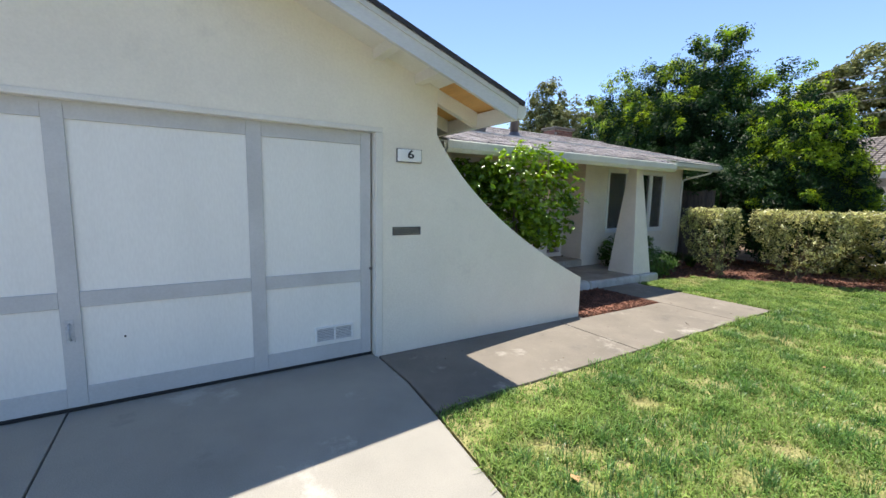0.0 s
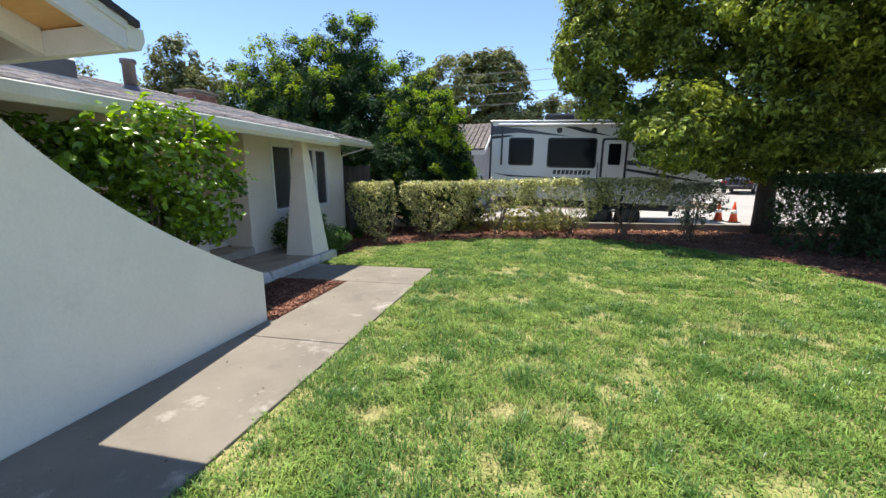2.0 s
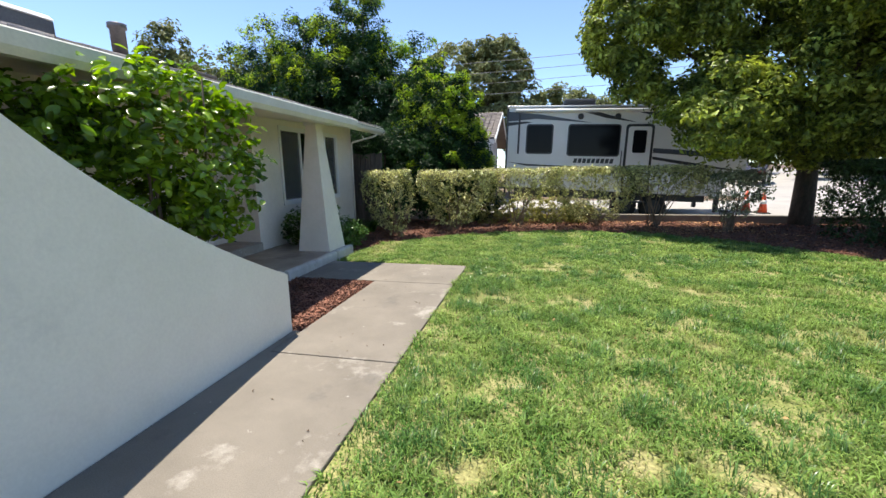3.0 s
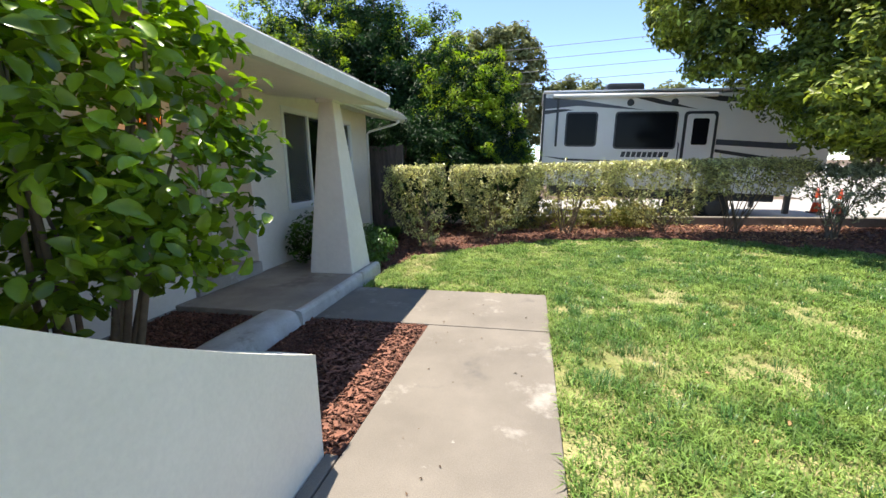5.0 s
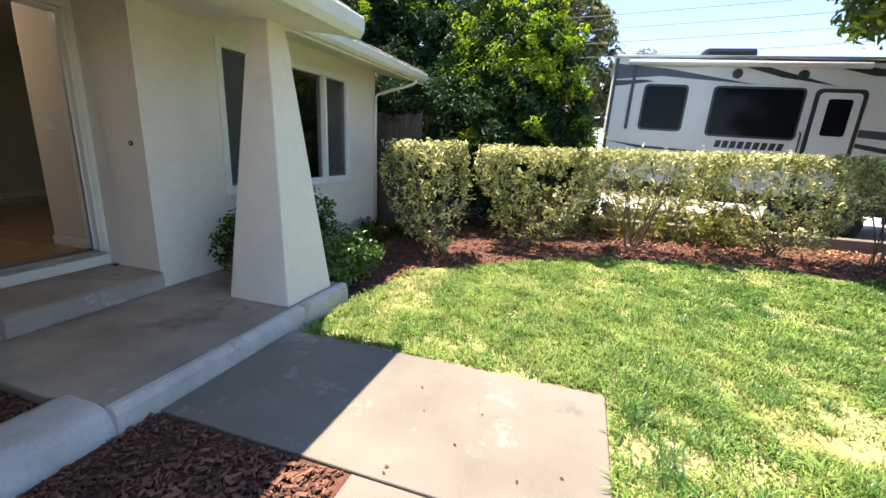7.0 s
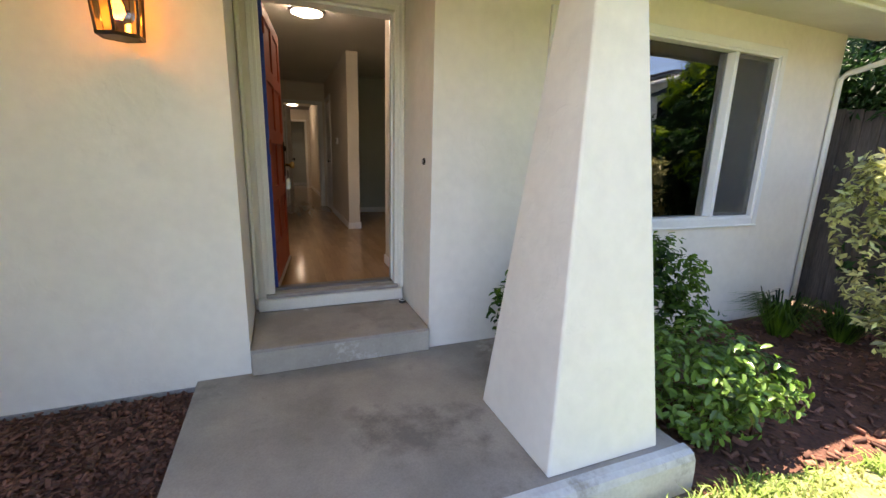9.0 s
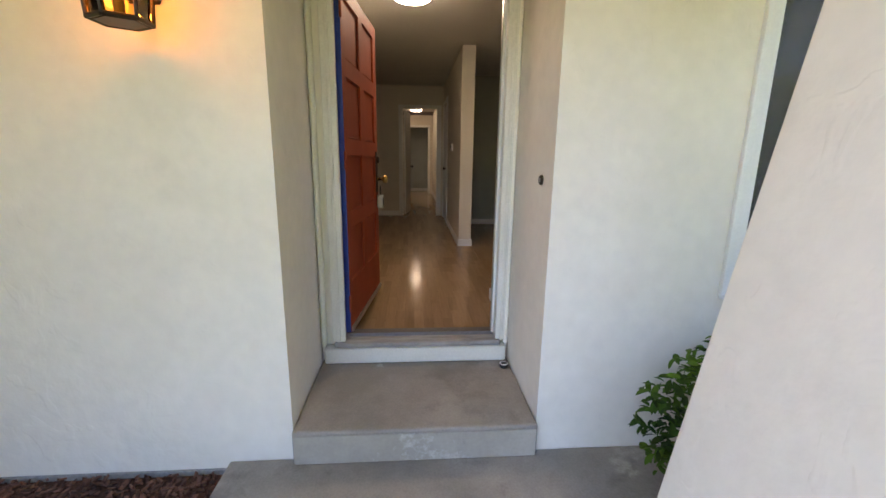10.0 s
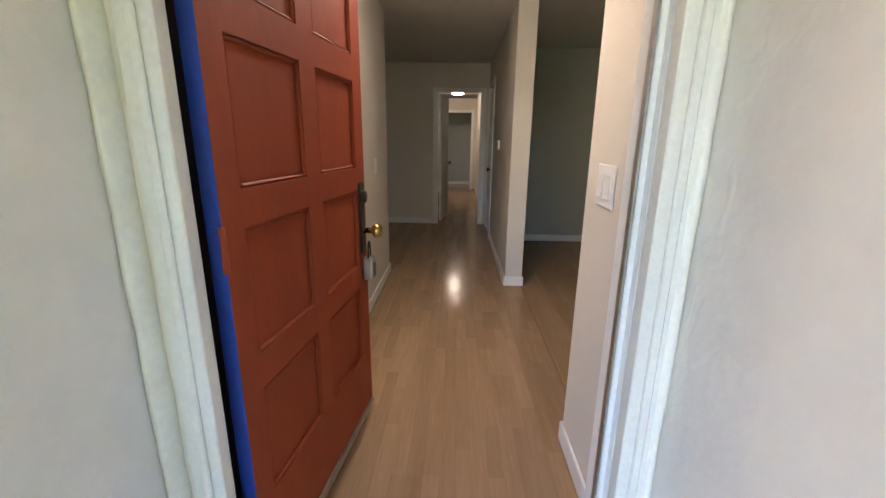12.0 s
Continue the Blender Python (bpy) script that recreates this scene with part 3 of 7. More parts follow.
def number_plate():
    p = thing("house_number_plate", (-0.9, -0.52, 1.965), "white plastic house number plate reading 6", "house number")
    b = box(-0.898, -0.868, -0.66, -0.393, 1.962, 2.085, 0.012, segments=2)
    part("plate", b, PLATE, p)
    # dark rim, widest below, draws the shadow round the plate
    part("backing", box(-0.8995, -0.877, -0.664, -0.389, 1.954, 2.087, 0.003), PEWTER, p, "grey rim drawn as the shadow round the plate")
    curve = bpy.data.curves.new("numeral", "FONT")
    curve.body, curve.size, curve.extrude, curve.align_x, curve.align_y = "6", 0.115, 0.002, "CENTER", "CENTER"
    tmp = bpy.data.objects.new("numeral_tmp", curve)
    scene.collection.objects.link(tmp)
    me = bpy.data.meshes.new_from_object(tmp.evaluated_get(bpy.context.evaluated_depsgraph_get()))
    bpy.data.objects.remove(tmp)
    me.materials.append(BLACK)
    me.transform(Matrix.Translation((-0.8635 + 0.9, -0.52 + 0.52, 2.03 - 1.965)) @ Euler((radians(90), 0, radians(90))).to_matrix().to_4x4() @ Matrix.Diagonal((1.25, 1.0, 1.0, 1.0)))
    bold = bmesh.new()
    for k in (-1, 0, 1):
        me.transform(Matrix.Translation((0.0004 * k, 0.0035 * k, 0)))
        bold.from_mesh(me)
        me.transform(Matrix.Translation((-0.0004 * k, -0.0035 * k, 0)))
    bold.to_mesh(me)
    bold.free()
    ob = new("numeral", me)
    ob.parent = p
    tagged(ob, "black numeral 6")


number_plate()


def mail_slot():
    m = thing("mail_slot", (-0.9, -0.54, 1.225), "dark grey metal mail slot in stucco wall", "mail slot")
    part("slot_frame", frame_bars("x", -0.899, -0.888, -0.69, -0.395, 1.24, 1.3, 0.012), PEWTER, m)
    part("slot_flap", box(-0.899, -0.892, -0.688, -0.397, 1.242, 1.298, 0.002), PEWTER, m, "pewter grey flap")


mail_slot()

# ---- house shell ----
WALL_X, REC0, REC1 = -3.36, 4.05, 5.14
FLOOR, CEIL = 0.35, 2.73
RED = mat("red_door_paint", (0.30, 0.042, 0.009), (0.24, 0.033, 0.008), rough=0.62, big=2.5, fine=60, bump=0.1, grain=0.06, stretch=(1, 1, 0.3))
BLUE = mat("blue_edge_paint", (0.015, 0.05, 0.30), (0.012, 0.04, 0.24), rough=0.5, big=4, fine=60, bump=0.1)
ROOM = mat("interior_wall_paint", (0.70, 0.65, 0.57), (0.66, 0.61, 0.53), rough=0.75, big=1.0, fine=90, bump=0.1, grain=0.02)
SAGE = mat("sage_wall_paint", (0.50, 0.52, 0.46), (0.46, 0.48, 0.42), rough=0.75, big=1.0, fine=90, bump=0.1, grain=0.02)
CEILING = mat("ceiling_paint", (0.70, 0.69, 0.65), (0.66, 0.65, 0.61), rough=0.85, big=1.0, fine=60, bump=0.3, grain=0.03)
LAMINATE = mat("maple_laminate", (0.36, 0.24, 0.145), (0.30, 0.195, 0.112), rough=0.15, spec=0.16, big=2.2, fine=30, bump=0, dist=0.001, grain=0.06, rnd=0.11, stretch=(0.25, 3.0, 1), rvar=0.02)
FENCE = mat("weathered_fence_wood", (0.12, 0.10, 0.09), (0.07, 0.058, 0.05), rough=0.95, big=3, fine=30, bump=0.4, dist=0.004, grain=0.25, rnd=0.2, stretch=(3, 3, 0.3))

bm = pierced("x", WALL_X - 0.14, WALL_X, (-0.2, REC0), (-0.1, 2.66), [(1.9, 3.0, 1.57, 2.3)])
structure("wall_front_entry", bm, STUCCO_B, "cream stucco front wall beside the entry", "wall")
bm = pierced("x", WALL_X - 0.14, WALL_X, (REC1, 9.08), (-0.1, 2.66), [(5.965, 8.22, 0.925, 2.3)])
structure("wall_front_window", bm, STUCCO_B, "cream stucco front wall round the wide window", "wall")
structure("wall_recess_hinge_side", box(-4.0, WALL_X - 0.14, REC0 - 0.12, REC0, 0.0, 2.66), STUCCO_B, "textured stucco side of the door recess", "wall")
structure("wall_recess_bell_side", box(-4.0, WALL_X - 0.14, REC1, REC1 + 0.12, 0.0, 2.66), STUCCO_B, "textured stucco recess side with the doorbell", "wall")
bm = pierced("x", -4.13, -4.0, (0.5, 9.08), (0.0, 2.75), [(4.14, 5.07, 0.36, 2.37), (5.5, 8.8, 0.6, 2.6), (1.0, 3.6, 0.6, 2.6)])
structure("wall_door", bm, STUCCO_B, "painted wall round the entry door", "wall")
structure("recess_step", box(-4.0, -3.32, REC0 + 0.002, REC1 - 0.002, 0.0, 0.285, 0.012, segments=2), PORCH, "concrete step up to the entry door", "step")
structure("step_face", box(-3.3195, -3.312, REC0 + 0.01, REC1 - 0.01, 0.132, 0.268, 0.003), mat("worn_step_face", (0.44, 0.40, 0.34), (0.36, 0.32, 0.27), rough=0.85, big=3, fine=60, bump=0.1, grain=0.04, patches=(((0.55, 0.52, 0.47), 4.0, 0.58, 0.08), ((0.25, 0.22, 0.19), 3.0, 0.6, 0.08))), "worn pale front face of the door step", "step")
bm = box(-4.0, -3.925, 4.075, 5.12, 0.286, 0.375, 0.006)
structure("threshold_board", bm, TRIM, "cream painted board under the door sill", "trim")
bm = box(-4.12, -3.94, 4.13, 5.09, 0.376, 0.405, 0.006)
structure("door_sill", bm, mat("worn_sill", (0.42, 0.40, 0.37), (0.27, 0.25, 0.23), rough=0.7, big=9, fine=60, bump=0.25, grain=0.1, stretch=(3, 0.5, 1)), "worn grey wooden door sill", "sill")
structure("sill_strip", prism([(-4.115, 0.406), (-4.03, 0.406), (-4.04, 0.422), (-4.1, 0.424)], "y", 4.145, 5.06), PEWTER, "dull metal threshold strip", "sill")
structure("wall_side", box(-18.0, WALL_X - 0.14, 8.94, 9.08, -0.1, 2.75), STUCCO_B, "cream stucco end wall", "wall")
structure("wall_back", box(-18.2, -18.0, -0.4, 9.08, -0.1, 2.75), STUCCO_B, "plain back wall of the house", "wall")

# porch ceiling, fascia, roof
structure("soffit", prism([(-3.36, 2.44), (-1.76, 2.215), (-1.76, 2.235), (-3.36, 2.46)], "y", -0.19, 5.66), STUCCO_B, "cream plaster porch soffit", "soffit")
structure("soffit_end", prism([(-3.36, 2.56), (-2.68, 2.43), (-2.68, 2.45), (-3.36, 2.58)], "y", 5.661, 9.5), TRIM, "cream board soffit", "soffit")
structure("soffit_return", prism([(-2.68, 2.42), (-1.76, 2.215), (-1.76, 2.33), (-2.68, 2.5)], "y", 5.64, 5.68), GUTTER, "cream closing board at the porch end", "soffit")


def house_roof():
    r = thing("house_roof", (-6.0, 4.0, 2.4), "low pitched grey asphalt shingle roof with cream eaves", "roof", kind="structure")
    x0, z0, xr, zr = -1.70, 2.36, -6.4, 3.53
    slope = (zr - z0) / (xr - x0)

    def z(x):
        return z0 + slope * (x - x0)
    rng = random.Random(9)
    verts, faces = [], []
    n = 34
    for i in range(n):
        a, b = x0 + (xr - x0) * i / n, x0 + (xr - x0) * (i + 1) / n
        y, y1 = 0.36 - rng.uniform(0, 0.25), 5.7 if a > -2.6 else 9.55
        while y < y1:
            yb = min(y + rng.choice((0.17, 0.25, 0.33)), y1)
            up = 0.014 + rng.uniform(0, 0.012)
            k = len(verts)
            for px, dz in ((a, 0.0), (a, up), (b - 0.05, up - 0.006), (b - 0.05, 0.0)):
                verts += [(px, max(y, 0.36), z(px) + dz), (px, yb - 0.004, z(px) + dz)]
            faces += [(k, k + 1, k + 3, k + 2), (k + 2, k + 3, k + 5, k + 4), (k + 4, k + 5, k + 7, k + 6), (k, k + 2, k + 4, k + 6), (k + 1, k + 7, k + 5, k + 3)]
            y = yb
    tagged(soup("shingles", verts, faces, r, SHINGLE, "mottled grey asphalt shingle courses"), kind="stuff")
    part("roof_back", prism([(xr, zr), (xr, zr - 0.03), (-18.4, 2.3), (-18.4, 2.33)], "y", -0.3, 9.55), SHINGLE, r)
    part("roof_deck", prism([(x0 - 0.02, z(x0) - 0.01), (xr, zr - 0.01), (xr, zr - 0.03), (x0 - 0.02, z(x0) - 0.03)], "y", -0.2, 5.69), TRIM, r)
    part("roof_deck", prism([(-2.62, z(-2.62) - 0.01), (xr, zr - 0.01), (xr, zr - 0.03), (-2.62, z(-2.62) - 0.03)], "y", 5.69, 9.53), TRIM, r)
    part("ridge_cap", prism([(xr - 0.12, zr + 0.0), (xr, zr + 0.045), (xr + 0.12, zr + 0.0), (xr, zr + 0.02)], "y", -0.2, 9.56), SHINGLE, r)
    prof = [(-1.76, 2.2), (-1.69, 2.2), (-1.655, 2.25), (-1.65, 2.34), (-1.66, 2.352), (-1.675, 2.34), (-1.68, 2.26), (-1.72, 2.225), (-1.745, 2.225), (-1.745, 2.33), (-1.76, 2.35)]
    part("gutter", prism(prof, "y", 0.42, 5.69), GUTTER, r, "cream painted box gutter")
    part("gutter_end_cap", prism([(-1.76, 2.2), (-1.69, 2.2), (-1.655, 2.25), (-1.65, 2.34), (-1.76, 2.35)], "y", 5.69, 5.694), GUTTER, r)
    part("fascia", box(-2.68, -2.65, 5.68, 9.5, 2.4, 2.55, 0.003), GUTTER, r, "cream painted eave fascia")
    prof = [(-2.65, 2.425), (-2.6, 2.425), (-2.57, 2.46), (-2.565, 2.53), (-2.58, 2.53), (-2.585, 2.47), (-2.61, 2.44), (-2.65, 2.44)]
    part("gutter", prism(prof, "y", 5.7, 9.5), GUTTER, r, "narrow cream eave gutter")
    part("rake_board", prism([(-2.65, 2.4), (xr, zr - 0.17), (xr, zr - 0.01), (-2.65, 2.55)], "y", 9.5, 9.53), FASCIA, r, "grey end rake board")
    d = part("downspout", tube([(-2.62, 9.02, 2.43), (-2.62, 9.02, 2.385), (-2.68, 9.02, 2.35), (-3.28, 9.035, 2.215), (-3.325, 9.04, 2.17), (-3.325, 9.04, 0.1)], 0.024, 10), WHITE, r, "white metal downspout", smooth=True)
    return z


ROOF_Z = house_roof()


def roof_fittings():
    v = thing("roof_vent_pipe", (-3.9, 3.48, ROOF_Z(-3.9) - 0.05), "dark grey metal vent pipe on the shingles", "vent pipe")
    z = ROOF_Z(-3.9)
    part("flashing", lathe([(0.2, -0.03), (0.12, 0.05), (0.085, 0.09)], (-3.9, 3.48, z), sides=20), PEWTER, v)
    part("pipe", lathe([(0.085, 0.0), (0.085, 0.4), (0.105, 0.405), (0.105, 0.46), (0.07, 0.465), (0.0, 0.44)], (-3.9, 3.48, z), sides=20), PEWTER, v, smooth=True)
    s = thing("skylight", (-4.3, 2.2, ROOF_Z(-4.3)), "domed white skylight with a dark curb", "skylight")
    z = ROOF_Z(-4.3)
    part("curb", box(-4.75, -3.85, 1.7, 2.7, z - 0.15, z + 0.14, 0.01), PEWTER, s, "dark metal curb")
    part("dome", prism([(-4.77, z + 0.141), (-3.83, z + 0.141), (-3.9, z + 0.2), (-4.1, z + 0.26), (-4.5, z + 0.26), (-4.7, z + 0.2)], "y", 1.69, 2.71, bevel=0.02), PLATE, s, "white acrylic dome")
    c = thing("chimney", (-7.2, 8.3, 3.2), "small red brick chimney behind the ridge", "chimney")
    brick = mat("chimney_brick", (0.30, 0.15, 0.11), (0.22, 0.11, 0.09), rough=0.9, big=6, fine=50, bump=0.3, grain=0.15, rnd=0.25)
    part("flue", box(-7.45, -6.95, 7.9, 8.7, 3.0, 3.9), mat("mortar", (0.4, 0.37, 0.33), rough=0.95), c, "grey mortar core")
    for k in range(11):
        for j in range(4):
            y = 7.89 + j * 0.205 + (0.1 if k % 2 else 0)
            part("brick", box(-6.96, -6.935, y, min(y + 0.19, 8.71), 3.05 + k * 0.075, 3.115 + k * 0.075, 0.003), brick, c)
        for j in range(2):
            x = -7.44 + j * 0.25
            part("brick", box(x, x + 0.235, 7.875, 7.9, 3.05 + k * 0.075, 3.115 + k * 0.075, 0.003), brick, c)
    part("cap", box(-7.52, -6.88, 7.83, 8.77, 3.9, 3.97, 0.01), CONCRETE, c, "concrete cap")


roof_fittings()


def column():
    c = thing("porch_column", (-2.37, 5.55, 0.13), "tapered cream stucco porch column", "column")
    own = bmesh.new()
    levels = ((0.128, -2.675, -2.08, 5.205, 5.8), (2.34, -2.475, -2.3, 5.4, 5.59))
    rings = []
    for z, xa, xb, ya, yb in levels:
        rings.append([own.verts.new(p) for p in ((xa, ya, z), (xb, ya, z), (xb, yb, z), (xa, yb, z))])
    for k in range(4):
        own.faces.new((rings[0][k], rings[0][(k + 1) % 4], rings[1][(k + 1) % 4], rings[1][k]))
    own.faces.new(rings[0][::-1])
    own.faces.new(rings[1])
    bmesh.ops.bevel(own, geom=own.edges[:], offset=0.012, segments=3, affect="EDGES", profile=0.5)
    part("shaft", own, STUCCO_B, c)
    part("capital", box(-2.52, -2.28, 5.38, 5.63, 2.26, 2.325, 0.006), TRIM, c, "cream painted bearing block")


column()


def insect_mesh():
    """Fine woven screen: grey threads that let half of the light through."""
    m = mat("insect_screen", (0.13, 0.13, 0.125), (0.10, 0.10, 0.095), rough=0.8, bump=0)
    n, l = m.node_tree.nodes, m.node_tree.links
    clear = n.new("ShaderNodeBsdfTransparent")
    ms = n.new("ShaderNodeMixShader")
    ms.inputs[0].default_value = 0.5
    l.new(n["Principled BSDF"].outputs[0], ms.inputs[1])
    l.new(clear.outputs[0], ms.inputs[2])
    l.new(ms.outputs[0], n["Material Output"].inputs["Surface"])
    return m


SCREEN = insect_mesh()


def window(name, y0, y1, z0, z1, mullions, label):
    w = thing(name, (WALL_X, (y0 + y1) / 2, z0), label, "window", kind="structure")
    part("casing", frame_bars("x", WALL_X, WALL_X + 0.022, y0 + 0.012, y1 - 0.012, z0 + 0.012, z1 - 0.012, 0.06), WHITE, w, "flat white casing boards")
    part("window_frame", frame_bars("x", WALL_X - 0.09, WALL_X + 0.012, y0 + 0.03, y1 - 0.03, z0 + 0.03, z1 - 0.03, 0.029), VINYL, w, "white vinyl frame")
    for y in mullions:
        part("mullion", box(WALL_X - 0.08, WALL_X + 0.006, y - 0.022, y + 0.022, z0 + 0.031, z1 - 0.031, 0.004), VINYL, w)
    cuts = [y0 + 0.03, *mullions, y1 - 0.03]
    for i, (a, b) in enumerate(zip(cuts, cuts[1:])):
        a2, b2 = a + (0.022 if i else 0), b - (0.022 if i < len(mullions) else 0)
        x = WALL_X - 0.045 - 0.02 * (i % 2)
        if i % 2 == 0 and mullions:
            part("sash", frame_bars("x", x - 0.015, x + 0.015, a2 + 0.026, b2 - 0.026, z0 + 0.056, z1 - 0.056, 0.025), VINYL, w)
            part("insect_screen", box(x + 0.018, x + 0.0195, a2 + 0.002, b2 - 0.002, z0 + 0.033, z1 - 0.033), SCREEN, w, "fine grey insect screen")
        p = part("pane", box(x - 0.003, x + 0.003, a2, b2, z0 + 0.031, z1 - 0.031), GLASS, w, "clear glass pane")
        p.visible_shadow = False
    part("window_sill", box(WALL_X, WALL_X + 0.03, y0 - 0.047, y1 + 0.047, z0 - 0.062, z0 - 0.046, 0.004), WHITE, w)


window("window_1", 5.965, 8.22, 0.925, 2.3, [6.66, 7.69], "wide three-light window in a white casing")
window("window_2", 1.9, 3.0, 1.57, 2.3, [2.45], "small white sliding window by the lantern")

# ---- entry door ----
bm = frame_bars("x", -4.0, -3.96, 4.19, 5.062, 0.406, 2.37, 0.072, bottom=False)
bm = frame_bars("x", -3.96, -3.95, 4.165, 5.085, 0.406, 2.395, 0.018, bm, bottom=False)
structure("door_casing", bm, TRIM, "cream painted moulded casing of the entry door", "trim")
bm = box(-4.022, -4.001, 4.141, 4.168, 0.425, 2.37, 0.002)
bm = box(-4.13, -4.001, 5.062, 5.0695, 0.425, 2.37, 0.002, bm)
bm = box(-4.13, -4.001, 4.185, 5.062, 2.35, 2.369, 0.002, bm)
bm = box(-4.05, -4.02, 5.05, 5.062, 0.425, 2.35, 0.002, bm)
structure("door_jamb", bm, WHITE, "white painted door jamb with a stop", "trim")


def caulk_bead(y, side):
    """A thick uneven painted bead between casing and stucco."""
    own = bmesh.new()
    prev = None
    for i in range(70):
        z = 0.38 + i * 0.03
        w = 0.014 + 0.003 * noise.noise((z * 6, side, 2))
        dy = 0.0012 * noise.noise((z * 3, side, 8))
        ring = [own.verts.new((px, y + dy + k * side, z)) for px, k in ((-3.999, -w), (-3.953 + 0.004 * noise.noise((z * 9, side, 5)), -w * 0.6), (-3.951, w * 0.5), (-3.999, w))]
        if prev:
            for k in range(3):
                own.faces.new((prev[k], prev[k + 1], ring[k + 1], ring[k]))
        prev = ring
    bmesh.ops.recalc_face_normals(own, faces=own.faces[:])
    structure("caulk_bead", own, CAULK, "thick uneven cream caulk bead along the casing", "trim", smooth=True)


caulk_bead(4.066, 1)
caulk_bead(5.125, -1)
structure("weather_strip", box(-4.045, -4.024, 5.044, 5.0498, 0.43, 2.34, 0.002), STEEL, "metal weather strip on the jamb", "trim")
# black strip stands in for the shade in the gap beside the door
structure("jamb_gap", box(-4.128, -4.024, 4.1405, 4.1435, 0.43, 2.34), BLACK, "black strip painting the shade in the hinge-side gap", "trim")


def entry_door():
    d = thing("entry_door", (-4.045, 4.212, 0.427), "red-brown panelled entry door standing wide open", "door")
    d.rotation_euler = (0, 0, radians(-6.3))
    d_part = part

    def mirrored(name, bm, material, parent, label="", local=True, smooth=False):
        bmesh.ops.scale(bm, vec=(-1, 1, 1), verts=bm.verts[:])
        bmesh.ops.reverse_faces(bm, faces=bm.faces[:])
        return d_part(name, bm, material, parent, label, local=True, smooth=smooth)
    W, H, T = 0.915, 1.91, 0.037
    mirrored("leaf", box(0, W, -T, -0.012, 0, H, 0.001), RED, d, local=True)
    mirrored("hinge_edge", box(-0.003, -0.0005, -T, 0, 0, H, 0.0005), BLUE, d, "edge painted bright blue", local=True)
    cols = ((0.075, 0.4), (0.5, 0.82))
    rows = ((0.3, 0.615), (0.71, 1.03), (1.12, 1.44), (1.53, 1.83))
    bm = pierced("y", -0.012, 0.0, (0, W), (0, H), [(a, b, c, e) for a, b in cols for c, e in rows])
    mirrored("stile_frame", bm, RED, d, local=True)
    for a, b in cols:
        for c, e in rows:
            mirrored("recessed_panel", box(a + 0.013, b - 0.013, -0.0118, -0.0105, c + 0.013, e - 0.013), RED, d, local=True)
            mirrored("panel_moulding", frame_bars("y", -0.0118, -0.0015, a + 0.012, b - 0.012, c + 0.012, e - 0.012, 0.012, bevel=0.006), RED, d, local=True)
    mirrored("sweep", box(0.01, W - 0.005, 0.0005, 0.012, 0.0, 0.03, 0.002), STEEL, d, "grey metal door sweep", local=True)
    s = mirrored("handle_plate", box(W - 0.085, W - 0.035, 0.0005, 0.01, 0.76, 1.06, 0.004), IRON, d, "dark metal escutcheon plate", local=True)
    mirrored("knob", lathe([(0.012, 0), (0.012, 0.035), (0.027, 0.045), (0.031, 0.06), (0.025, 0.075), (0.0, 0.078)], (W - 0.06, 0.01, 0.86), (0, 1, 0), 20), BRASS, s, "worn brass knob", local=True, smooth=True)
    mirrored("deadbolt", lathe([(0.025, 0), (0.024, 0.014), (0.0, 0.016)], (W - 0.06, 0.01, 1.0), (0, 1, 0), 18), IRON, s, local=True, smooth=True)
    for z in (0.18, 1.0, 1.76):
        h = mirrored("hinge", tube([(-0.008, 0.004, z - 0.05), (-0.008, 0.004, z + 0.05)], 0.007, 10), RED, d, "paint-splashed hinge barrel", local=True, smooth=True)
        mirrored("hinge_leaf", box(-0.0065, -0.0035, -0.03, -0.006, z - 0.05, z + 0.05), BLUE, h, local=True)
    b = thing("key_lockbox", (-4.9, 4.335, 1.07), "grey key lockbox hanging from the door knob", "lockbox")
    b.rotation_euler = (0, 0, radians(-6.3))
    part("body", box(-0.025, 0.025, -0.022, 0.02, 0.0, 0.1, 0.006, segments=2), STEEL, b, local=True)
    part("dial_face", box(-0.018, 0.018, 0.0203, 0.023, 0.015, 0.075, 0.002), PEWTER, b, local=True)
    part("shackle", tube(bezier([(-0.016, 0, 0.1), (-0.016, 0, 0.19), (0.016, 0, 0.19), (0.016, 0, 0.1)], 10), 0.004), IRON, b, local=True, smooth=True)


entry_door()


def doorbell():
    d = thing("doorbell", (-3.505, REC1, 1.34), "small round dark doorbell button on stucco", "doorbell")
    part("ring", lathe([(0.022, 0), (0.022, 0.007), (0.018, 0.011), (0.013, 0.01)], (-3.505, REC1, 1.36), (0, -1, 0), 24), IRON, d, smooth=True)
    part("button", lathe([(0.0115, 0.003), (0.01, 0.011), (0.0, 0.013)], (-3.505, REC1, 1.36), (0, -1, 0), 18), STEEL, d, smooth=True)


doorbell()


def step_clip():
    k = thing("door_wedge", (-3.85, 5.095, 0.286), "small dark rounded door wedge with a pale ring on the step", "door wedge")
    part("wedge", lathe([(0.0, 0.0), (0.024, 0.0), (0.027, 0.008), (0.022, 0.02), (0.01, 0.026), (0.0, 0.027)], (-3.85, 5.095, 0.286), sides=20), BLACK, k, smooth=True)
    part("ring", lathe([(0.023, 0.0195), (0.024, 0.0215), (0.02, 0.024), (0.0185, 0.022)], (-3.85, 5.095, 0.286), sides=20), PLATE, k, "pale ring", smooth=True)


step_clip()


